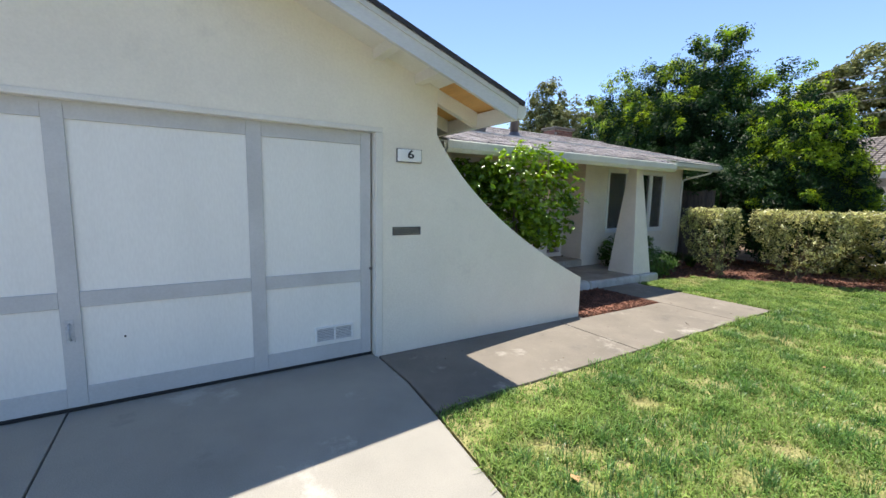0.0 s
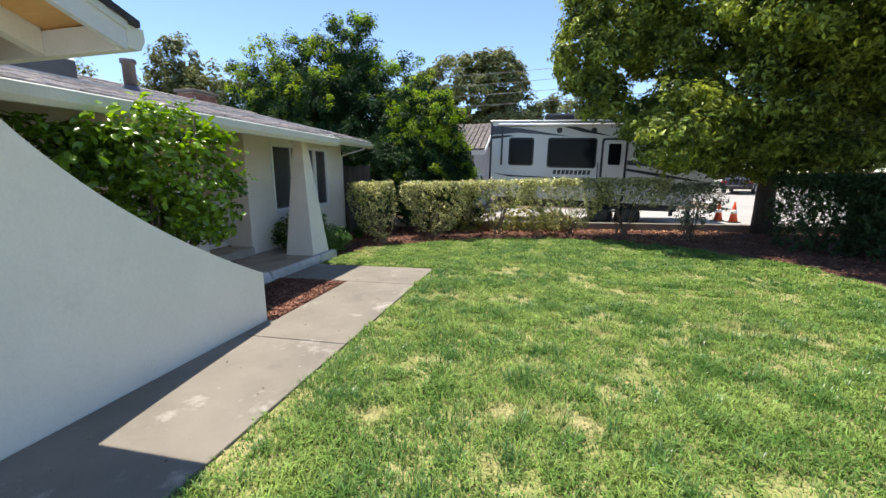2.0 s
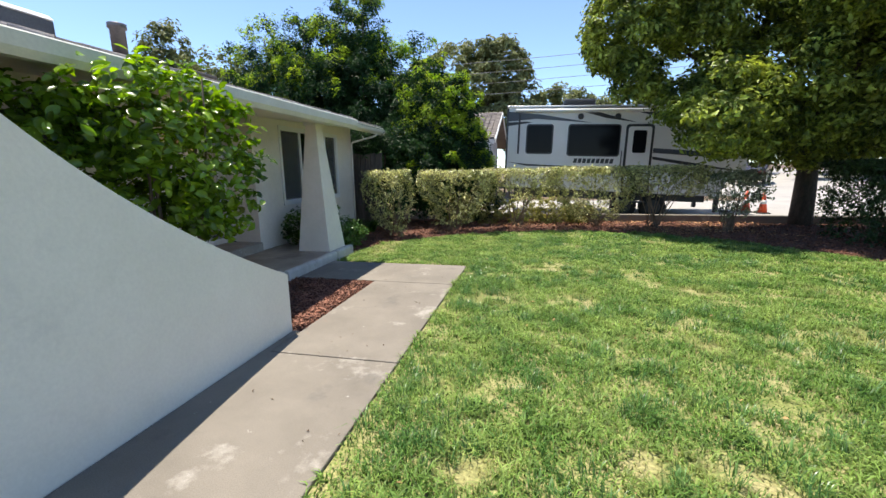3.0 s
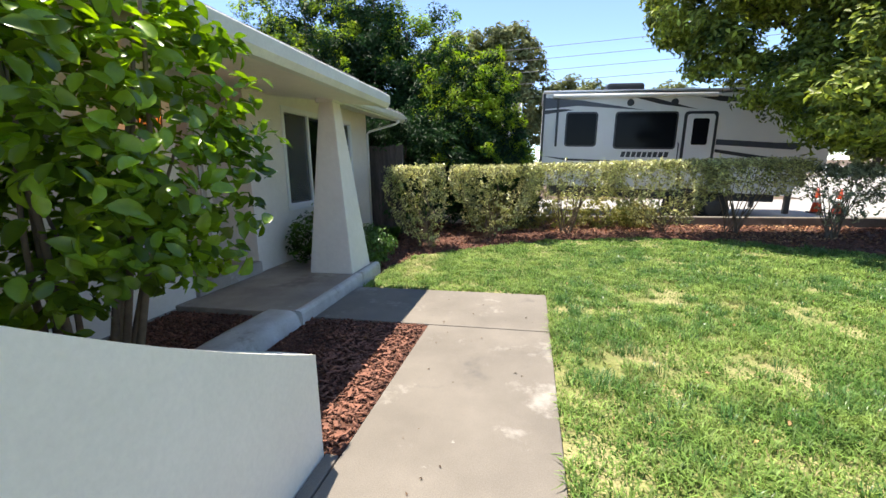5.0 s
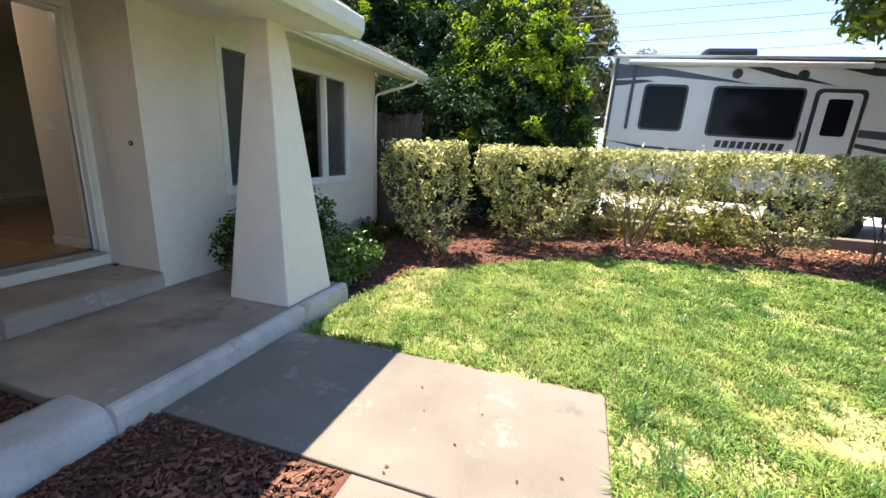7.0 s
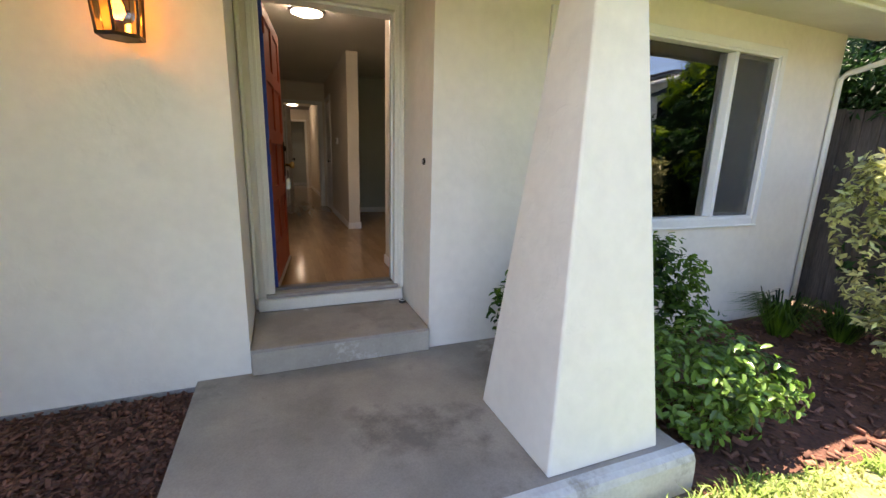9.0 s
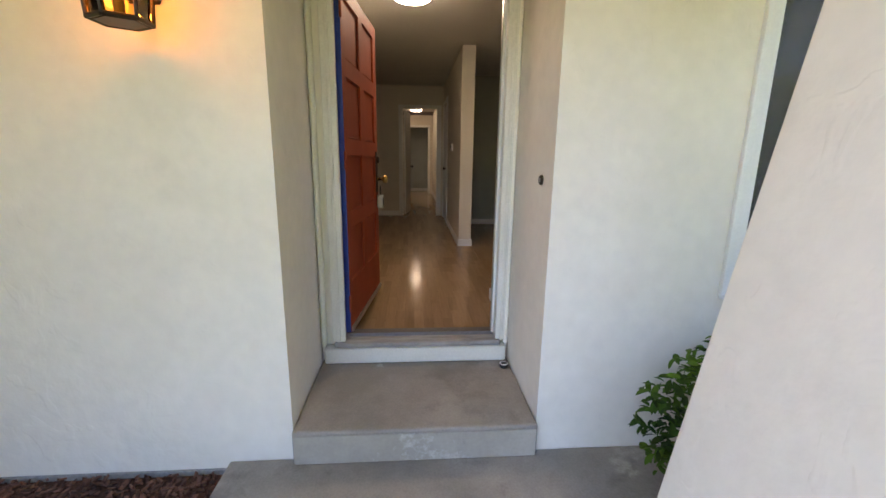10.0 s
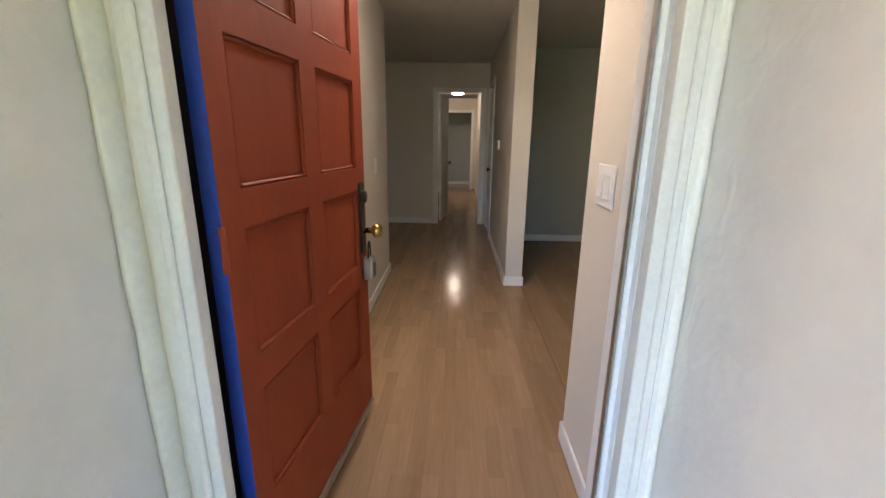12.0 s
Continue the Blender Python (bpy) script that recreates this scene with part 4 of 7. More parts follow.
def lantern():
    at = Vector((-3.215, 3.66, 1.85))
    a = thing("wall_lantern", at, "black iron and glass wall lantern with a lit amber bulb", "wall lamp")
    cx, cy, z = at
    part("wall_plate", box(WALL_X, WALL_X + 0.018, cy - 0.055, cy + 0.055, z + 0.1, z + 0.38, 0.006), IRON, a)
    part("arm", tube([(WALL_X + 0.015, cy, z + 0.33), (cx - 0.06, cy, z + 0.37), (cx, cy, z + 0.37), (cx, cy, z + 0.3)], 0.011), IRON, a, smooth=True)
    hexa = [(math.cos(radians(60 * k)), math.sin(radians(60 * k))) for k in range(6)]

    def ring(name, r, zz, t):
        for k in range(6):
            p, q = hexa[k], hexa[(k + 1) % 6]
            part(name, tube([(cx + r * p[0], cy + r * p[1], zz), (cx + r * q[0], cy + r * q[1], zz)], t, 6), IRON, a)
    ring("base_rail", 0.085, z + 0.006, 0.008)
    part("base_plate", prism([(cx + 0.07 * p[0], cy + 0.07 * p[1]) for p in hexa], "z", z, z + 0.008), IRON, a)
    ring("top_rail", 0.1, z + 0.235, 0.008)
    for p in hexa:
        part("bar", tube([(cx + 0.085 * p[0], cy + 0.085 * p[1], z + 0.006), (cx + 0.1 * p[0], cy + 0.1 * p[1], z + 0.235)], 0.006, 6), IRON, a)
    part("roof_cap", lathe([(0.125, 0.24), (0.09, 0.27), (0.035, 0.31), (0.02, 0.32), (0.0, 0.32)], (cx, cy, z), sides=6), IRON, a)
    part("bulb", lathe([(0.012, 0.07), (0.026, 0.1), (0.024, 0.13), (0.008, 0.165), (0.0, 0.17)], (cx, cy, z), sides=16), glow("amber_bulb", (1.0, 0.34, 0.06), 3.5), a, "glowing amber candle bulb", smooth=True)
    part("socket", lathe([(0.016, 0.008), (0.016, 0.07), (0.0, 0.07)], (cx, cy, z), sides=14), IRON, a)
    clear = glass("lantern_glass", (0.98, 0.78, 0.5), shine=0.02)
    for k in range(6):
        p, q = hexa[k], hexa[(k + 1) % 6]
        own = bmesh.new()
        own.faces.new([own.verts.new(v) for v in ((cx + 0.08 * p[0], cy + 0.08 * p[1], z + 0.01), (cx + 0.08 * q[0], cy + 0.08 * q[1], z + 0.01), (cx + 0.095 * q[0], cy + 0.095 * q[1], z + 0.23), (cx + 0.095 * p[0], cy + 0.095 * p[1], z + 0.23))])
        pane = part("pane", own, clear, a, "clear glass pane")
        pane.visible_shadow = False
    data = bpy.data.lights.new("lantern_light", "POINT")
    data.energy, data.color, data.shadow_soft_size = 0.3, (1.0, 0.36, 0.07), 0.03
    lamp = new("lantern_light", data)
    lamp.location = (cx + 0.035, cy, z + 0.125)


lantern()

# ---- interior ----
structure("floor", box(-18.0, -4.131, -0.2, 8.94, FLOOR - 0.2, FLOOR - 0.008), EARTH, "subfloor under the laminate boards", "floor")
structure("ceiling", box(-18.0, -3.5, -0.2, 8.94, CEIL, CEIL + 0.12), CEILING, "flat off-white ceiling", "ceiling")
structure("wall_entry_left", box(-7.2, -4.131, 3.92, 4.04, FLOOR, CEIL), ROOM, "off-white entry wall behind the open door", "wall")
structure("wall_entry_switches", box(-4.82, -4.131, 5.2, 5.32, FLOOR, CEIL), ROOM, "off-white wall stub with light switches", "wall")
bm = pierced("y", 5.165, 5.32, (-9.72, -6.86), (FLOOR, CEIL), [(-9.5, -8.8, FLOOR, 2.36)])
structure("wall_passage", bm, ROOM, "off-white partition beside the passage", "wall")
bm = pierced("x", -9.85, -9.72, (-0.2, 8.94), (FLOOR, CEIL), [(4.39, 5.06, FLOOR, 2.33)])
structure("wall_far", bm, ROOM, "off-white far wall with the corridor doorway", "wall")
structure("wall_living", box(-8.78, -8.66, 5.321, 8.94, FLOOR, CEIL), SAGE, "sage grey living room wall", "wall")
structure("wall_living_side", box(-8.66, -4.14, 8.82, 8.94, FLOOR, CEIL), SAGE, "sage grey living room side wall", "wall")
structure("wall_dining", box(-9.72, -4.14, 0.6, 0.72, FLOOR, CEIL), ROOM, "plain dining room wall", "wall")
structure("wall_corridor_left", box(-14.6, -9.851, 4.12, 4.24, FLOOR, CEIL), ROOM, "off-white corridor wall", "wall")
structure("wall_corridor_right", box(-14.6, -9.851, 5.2, 5.32, FLOOR, CEIL), ROOM, "off-white corridor wall", "wall")
bm = pierced("x", -14.72, -14.6, (3.0, 6.4), (FLOOR, CEIL), [(4.4, 5.06, FLOOR, 2.33)])
structure("wall_corridor_end", bm, ROOM, "off-white corridor end wall with a doorway", "wall")
structure("wall_bedroom", box(-15.8, -15.7, 2.5, 7.0, FLOOR, CEIL), SAGE, "sage wall of the far bedroom", "wall")
structure("wall_bedroom_side", box(-15.7, -14.73, 2.5, 2.6, FLOOR, CEIL), SAGE, "sage bedroom side wall", "wall")
structure("wall_bedroom_side_far", box(-15.7, -14.73, 6.9, 7.0, FLOOR, CEIL), SAGE, "sage bedroom side wall", "wall")


def baseboards():
    h = 0.09
    runs = [("x", -7.2, -4.14, 4.041, 4.053), ("y", 0.73, 4.32, -9.719, -9.707), ("x", -9.45 + 0.66, -6.86, 5.152, 5.164), ("y", 5.152, 5.333, -6.859, -6.847), ("y", 5.34, 8.8, -8.659, -8.647), ("x", -4.82, -4.14, 5.187, 5.199), ("y", 5.187, 5.333, -4.833, -4.821), ("y", 3.92, 4.053, -7.213, -7.201), ("x", -14.57, -9.86, 4.241, 4.253), ("x", -14.57, -9.86, 5.187, 5.199), ("y", 2.7, 6.8, -15.699, -15.687)]
    for axis, a, b, lo, hi in runs:
        bm = box(a, b, lo, hi, FLOOR, FLOOR + h, 0.004) if axis == "x" else box(lo, hi, a, b, FLOOR, FLOOR + h, 0.004)
        structure("baseboard", bm, WHITE, "white painted baseboard", "baseboard")


baseboards()
bm = frame_bars("x", -9.719, -9.7, 4.39, 5.06, FLOOR, 2.33, 0.06, bottom=False)
structure("corridor_casing", bm, WHITE, "white casing of the corridor doorway", "trim")
bm = box(-9.85, -9.72, 4.391, 4.41, FLOOR, 2.329)
bm = box(-9.85, -9.72, 5.04, 5.059, FLOOR, 2.329, 0, bm)
structure("corridor_jamb", bm, WHITE, "white jamb of the corridor doorway", "trim")
bm = frame_bars("x", -14.599, -14.58, 4.4, 5.06, FLOOR, 2.33, 0.06, bottom=False)
structure("bedroom_casing", bm, WHITE, "white casing of the bedroom doorway", "trim")
bm = frame_bars("y", 5.148, 5.164, -9.5, -8.8, FLOOR, 2.36, 0.06, bottom=False)
structure("closet_casing", bm, WHITE, "white casing of the closet door", "trim")


def inner_door(name, at, angle, width, label):
    d = thing(name, at, label, "door")
    d.rotation_euler = (0, 0, radians(angle))
    part("leaf", box(0, width, -0.035, 0, 0.01, 1.96, 0.002), WHITE, d, local=True)
    k = part("knob", lathe([(0.01, 0), (0.01, 0.03), (0.026, 0.04), (0.028, 0.055), (0.0, 0.066)], (width - 0.06, 0, 0.92), (0, 1, 0), 16), IRON, d, "dark round knob", local=True, smooth=True)
    part("knob", lathe([(0.01, 0), (0.01, 0.03), (0.026, 0.04), (0.028, 0.055), (0.0, 0.066)], (width - 0.06, -0.035, 0.92), (0, -1, 0), 16), IRON, d, "dark round knob", local=True, smooth=True)
    for z in (0.2, 1.0, 1.78):
        part("hinge", tube([(-0.006, 0.004, z - 0.045), (-0.006, 0.004, z + 0.045)], 0.006, 8), STEEL, d, local=True)


inner_door("corridor_door", (-9.87, 4.425, FLOOR), 172, 0.62, "white flush corridor door standing open")
inner_door("closet_door", (-9.49, 5.2, FLOOR), 0, 0.68, "white flush closet door, shut")


def light_switches():
    s = thing("light_switch", (-4.61, 5.2, 1.445), "white double rocker light switch plate", "light switch")
    part("plate", box(-4.69, -4.53, 5.192, 5.1995, 1.445, 1.585, 0.003), VINYL, s)
    for x in (-4.665, -4.6):
        part("rocker", box(x, x + 0.038, 5.188, 5.1918, 1.475, 1.555, 0.002), WHITE, s)
    s = thing("wall_switch", (-6.6, 4.04, 1.38), "single white light switch on the entry wall", "light switch")
    part("plate", box(-6.64, -6.56, 4.0405, 4.047, 1.38, 1.5, 0.003), VINYL, s)
    part("toggle", box(-6.61, -6.59, 4.0472, 4.056, 1.42, 1.46, 0.002), WHITE, s)
    t = thing("thermostat", (-7.9, 5.164, 1.55), "small white wall thermostat", "thermostat")
    part("case", box(-7.96, -7.84, 5.14, 5.1645, 1.55, 1.65, 0.006), VINYL, t)
    part("screen", box(-7.94, -7.88, 5.1385, 5.1398, 1.59, 1.63), PEWTER, t)


light_switches()


def ceiling_light(at, r, power):
    c = thing("ceiling_light", (at[0], at[1], CEIL - 0.09), "round flush ceiling light with a steel band, lit", "ceiling light", "flush ceiling lights")
    part("pan", lathe([(r, -0.03), (r, 0), (0, 0)], (at[0], at[1], CEIL), sides=32), STEEL, c, "brushed steel pan", smooth=False)
    part("diffuser", lathe([(0.0, -0.1), (r * 0.5, -0.095), (r * 0.85, -0.075), (r * 0.95, -0.03), (0, -0.03)], (at[0], at[1], CEIL), sides=32), glow("lit_diffuser", (1.0, 0.86, 0.68), power), c, "glowing frosted diffuser", smooth=True)
    part("band", lathe([(r * 0.97, -0.075), (r * 1.01, -0.075), (r * 1.01, -0.055), (r * 0.97, -0.055)], (at[0], at[1], CEIL), sides=32), STEEL, c, "steel band")


ceiling_light((-5.29, 4.58), 0.165, 8.0)
ceiling_light((-13.2, 4.69), 0.16, 4.5)


def laminate_floor():
    fl = thing("laminate_floor", (-7.0, 4.6, FLOOR - 0.008), "glossy light maple laminate floor boards", "floor", kind="structure")
    rng = random.Random(4)
    meshes = {}
    w = 0.066
    rest = None

    def board(length):
        if length not in meshes:
            meshes[length] = to_mesh("plank", box(0, length - 0.0003, 0, w - 0.0002, 0, 0.008))
            meshes[length].materials.append(LAMINATE)
        return meshes[length]
    y = 4.06
    while y < 5.3:
        x = -4.135
        first = True
        while x > -9.7:
            length = rng.choice((0.15, 0.3, 0.45)) if first else rng.choice((0.3, 0.45, 0.6))
            first = False
            if x < -7.6:
                length = 0.9
            x1 = min(x, -4.135)
            ob = new("plank", board(length))
            ob.parent = fl
            ob.location = Vector((x1 - length, y, FLOOR - 0.008)) - fl.location
            x = x1 - length
        y += w
    for x0, x1, y0, y1 in ((-9.7, -4.14, 5.32, 8.8), (-9.7, -7.2, 0.74, 4.055), (-17.4, -9.7, 3.0, 6.4)):
        n = int((y1 - y0) / 0.2)
        bm = bmesh.new()
        for k in range(n):
            a = y0 + (y1 - y0) * k / n
            cuts = [x0]
            while cuts[-1] < x1:
                cuts.append(min(x1, cuts[-1] + rng.uniform(0.7, 1.3)))
            for c, e in zip(cuts, cuts[1:]):
                box(c, e - 0.001, a, a + (y1 - y0) / n - 0.001, FLOOR - 0.012, FLOOR - 0.004, 0, bm)
        tagged(part("board_field", bm, LAMINATE, fl, "boards of the rooms beyond"), kind="stuff")


laminate_floor()


def fence():
    f = thing("side_fence", (-4.0, 9.35, 0), "tall weathered grey board fence beside the house", "fence", kind="structure")
    rng = random.Random(2)
    for k in range(18):
        x = -5.2 + k * 0.142
        part("board", box(x, x + 0.136, 9.3 + rng.uniform(0, 0.006), 9.325, 0.0, 1.93 + rng.uniform(-0.02, 0.02), 0.003), FENCE, f)
    for z in (0.35, 1.5):
        part("rail", box(-5.2, -2.65, 9.327, 9.37, z, z + 0.09, 0.003), FENCE, f)
    for x in (-4.7, -2.75):
        part("post", box(x, x + 0.09, 9.371, 9.46, 0.0, 1.95, 0.004), FENCE, f)


fence()


# ---- bare concrete footing at the foot of the walls ----
structure("footing_house", box(WALL_X, WALL_X + 0.012, -0.1, 4.04, 0.02, 0.095, 0.002), mat("footing_concrete", (0.36, 0.35, 0.33), (0.27, 0.26, 0.245), rough=0.9, big=5, fine=60, bump=0.4, grain=0.15), "narrow bare grey concrete footing under the stucco", "footing")

# ---- plants ----
CAMELLIA = leaf_mat("camellia_leaf", (0.07, 0.15, 0.018), (0.22, 0.34, 0.033), rough=0.26, through_light=0.42, island=0.6)
HEDGE = leaf_mat("hedge_leaf", (0.24, 0.265, 0.085), (0.55, 0.53, 0.25), rough=0.3, through_light=0.25, island=0.75, big=2.5)
# darker hedge leaf: the street tree's shade is put into its colour
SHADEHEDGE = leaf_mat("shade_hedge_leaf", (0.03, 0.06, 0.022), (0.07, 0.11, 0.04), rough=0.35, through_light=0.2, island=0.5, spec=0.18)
ROSE = leaf_mat("rose_leaf", (0.16, 0.19, 0.09), (0.34, 0.36, 0.22), rough=0.3, through_light=0.25, island=0.5)
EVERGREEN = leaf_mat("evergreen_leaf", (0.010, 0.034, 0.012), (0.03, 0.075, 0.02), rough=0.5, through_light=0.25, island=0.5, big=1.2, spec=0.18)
# lime copy of the evergreen leaf, with sunlight put into its colour
SUNLIT = leaf_mat("sunlit_evergreen_leaf", (0.16, 0.28, 0.03), (0.34, 0.44, 0.05), rough=0.4, through_light=0.45, island=0.35, big=1.6, spec=0.18)
GLOSSY = leaf_mat("glossy_tree_leaf", (0.010, 0.034, 0.008), (0.125, 0.235, 0.03), rough=0.55, through_light=0.3, island=0.5, big=2.2, spec=0.18)
CAMPHOR = leaf_mat("camphor_leaf", (0.04, 0.07, 0.016), (0.37, 0.43, 0.085), rough=0.4, through_light=0.32, island=0.55, big=2.0, spec=0.18)
OAK = leaf_mat("oak_leaf", (0.12, 0.145, 0.055), (0.24, 0.255, 0.11), rough=0.6, through_light=0.2, island=0.4, spec=0.18)
GARDENIA = leaf_mat("gardenia_leaf", (0.04, 0.105, 0.02), (0.145, 0.25, 0.05), rough=0.3, through_light=0.3, island=0.5)
LOWLEAF = leaf_mat("low_shrub_leaf", (0.17, 0.20, 0.05), (0.30, 0.27, 0.08), rough=0.5, through_light=0.3, island=0.45)
BARK = mat("bark", (0.11, 0.085, 0.065), (0.07, 0.055, 0.042), rough=0.95, big=4, fine=30, bump=0.7, dist=0.02, grain=0.3, stretch=(3, 3, 0.6))
TWIG = mat("twig", (0.20, 0.15, 0.10), (0.13, 0.10, 0.07), rough=0.9, big=5, fine=40, bump=0.3, grain=0.2)


def crown_points(lobes, clumps, radius, leaves, seed, squash=0.8, lift=0.6, core=0.25):
    """Leaf places and facings: clumps strewn over the skins of ellipsoid lobes, with some inside."""
    rng = np.random.default_rng(seed)
    lob = np.array(lobes, dtype=float)
    area = (lob[:, 3] * lob[:, 4] + lob[:, 4] * lob[:, 5] + lob[:, 3] * lob[:, 5])
    pick = rng.choice(len(lob), size=clumps * 2, p=area / area.sum())
    d = rng.normal(size=(clumps * 2, 3))
    d /= np.linalg.norm(d, axis=1, keepdims=True)
    shell = np.where(rng.random(clumps * 2) < core, rng.uniform(0.45, 0.85, clumps * 2), rng.uniform(0.85, 1.06, clumps * 2))
    c = lob[pick, :3] + d * lob[pick, 3:] * shell[:, None]
    deep = np.zeros(len(c), dtype=bool)
    for i, o in enumerate(lob):
        q = np.linalg.norm((c - o[:3]) / o[3:], axis=1)
        deep |= (q < 0.62) & (pick != i)
    c, d = c[~deep][:clumps], d[~deep][:clumps]
    size = radius * rng.uniform(0.6, 1.3, len(c))
    off = rng.normal(size=(len(c), leaves, 3))
    off /= np.maximum(np.linalg.norm(off, axis=2, keepdims=True), 1e-6)
    off *= rng.random((len(c), leaves, 1)) ** 0.5
    p = c[:, None, :] + off * size[:, None, None] * np.array([1, 1, squash])
    nrm = off + d[:, None, :] * 0.5 + np.array([0, 0, lift]) + rng.normal(size=off.shape) * 0.45
    return p.reshape(-1, 3), nrm.reshape(-1, 3)


def limbs(base, tops, r0, r1, sway, seed):
    rng = random.Random(seed)
    bm = None
    for t in tops:
        b, e = Vector(base) + Vector((rng.uniform(-1, 1), rng.uniform(-1, 1), 0)) * r0, Vector(t)
        mid1 = b.lerp(e, 0.35) + Vector((rng.uniform(-sway, sway), rng.uniform(-sway, sway), 0.1 * sway))
        mid2 = b.lerp(e, 0.7) + Vector((rng.uniform(-sway, sway), rng.uniform(-sway, sway), 0))
        bm = tube(bezier([tuple(b), tuple(mid1), tuple(mid2), tuple(e)], 7), r0, 6, bm, end=r1)
    return bm


def tree(name, base, height, r, lobes, clumps, radius, leaves, leaf, material, label, seed, squash=0.8, width=0.45):
    t = thing(name, base, label, "tree")
    top = (base[0] + 0.2, base[1], base[2] + height)
    part("trunk", tube(bezier([tuple(base), (base[0] + 0.1, base[1] + 0.1, base[2] + height * 0.3), (base[0] - 0.1, base[1], base[2] + height * 0.7), top], 8), r, 10, end=r * 0.4), BARK, t, "rough brown bark", smooth=True)
    rng = random.Random(seed)
    for o in lobes:
        z = base[2] + height * rng.uniform(0.3, 0.8)
        part("limb", tube(bezier([(base[0], base[1], z), (base[0] * 0.7 + o[0] * 0.3, base[1] * 0.7 + o[1] * 0.3, z + 0.3), (base[0] * 0.3 + o[0] * 0.7, base[1] * 0.3 + o[1] * 0.7, o[2] - 0.2), tuple(o[:3])], 8), r * 0.4, 7, end=r * 0.08), BARK, t, smooth=True)
    p, n = crown_points(lobes, clumps, radius, leaves, seed, squash)
    rs = np.random.default_rng(seed + 1)
    cloud("crown", p, n, leaf * rs.uniform(0.6, 1.35, len(p)), 0.12, t, material, "dense uneven leaf crown", width)
    return t


def camellia():
    b = thing("camellia_bush", (-1.75, 1.75, 0.0), "large glossy green shrub leaning over the curved wall", "shrub")
    lobes = [(-1.7, 2.1, 1.72, 0.62, 0.72, 0.6), (-1.7, 1.55, 1.92, 0.6, 0.6, 0.46), (-2.05, 1.0, 1.75, 0.5, 0.55, 0.5), (-1.62, 2.15, 1.32, 0.5, 0.58, 0.42), (-1.75, 1.6, 1.35, 0.55, 0.7, 0.45), (-1.45, 1.9, 2.12, 0.36, 0.55, 0.24)]
    tops = [(o[0] + 0.1, o[1], o[2] + o[5] * 0.6) for o in lobes] + [(o[0] - 0.15, o[1] + 0.2, o[2]) for o in lobes]
    for i, t in enumerate(tops):
        part("stem", limbs((-1.75, 1.75, 0.0), [t], 0.022, 0.006, 0.12, i), TWIG, b, smooth=True)
    p, n = crown_points(lobes, 800, 0.13, 10, 11, 0.8, lift=0.9, core=0.35)
    keep = ~((p[:, 0] > -1.15) & (p[:, 0] < -0.86) & (p[:, 2] < 2.5 - 0.75 * (p[:, 1] + 0.2) + 0.12)) & (p[:, 1] > 0.3) & (p[:, 1] < 2.62) & ~((p[:, 0] > -1.34) & (p[:, 1] > 1.75) & (np.sin(p[:, 0] * 91 + p[:, 2] * 57) > -0.3)) & ~((p[:, 0] < -1.6) & (p[:, 2] > 2.14))
    keep &= ~((p[:, 1] > 2.38) & (p[:, 2] < 1.5))
    keep &= p[:, 0] + 0.25 * p[:, 2] < -0.95 + 0.25 * np.maximum(0.55, 2.1 - 0.72 * p[:, 1])
    p, n = p[keep], n[keep]
    rs = np.random.default_rng(5)
    cloud("foliage", p, n, 0.095 * rs.uniform(0.7, 1.25, len(p)), 0.14, b, CAMELLIA, "leathery pointed leaves, sunlit yellow-green on top", 0.52, shaped=True)


camellia()


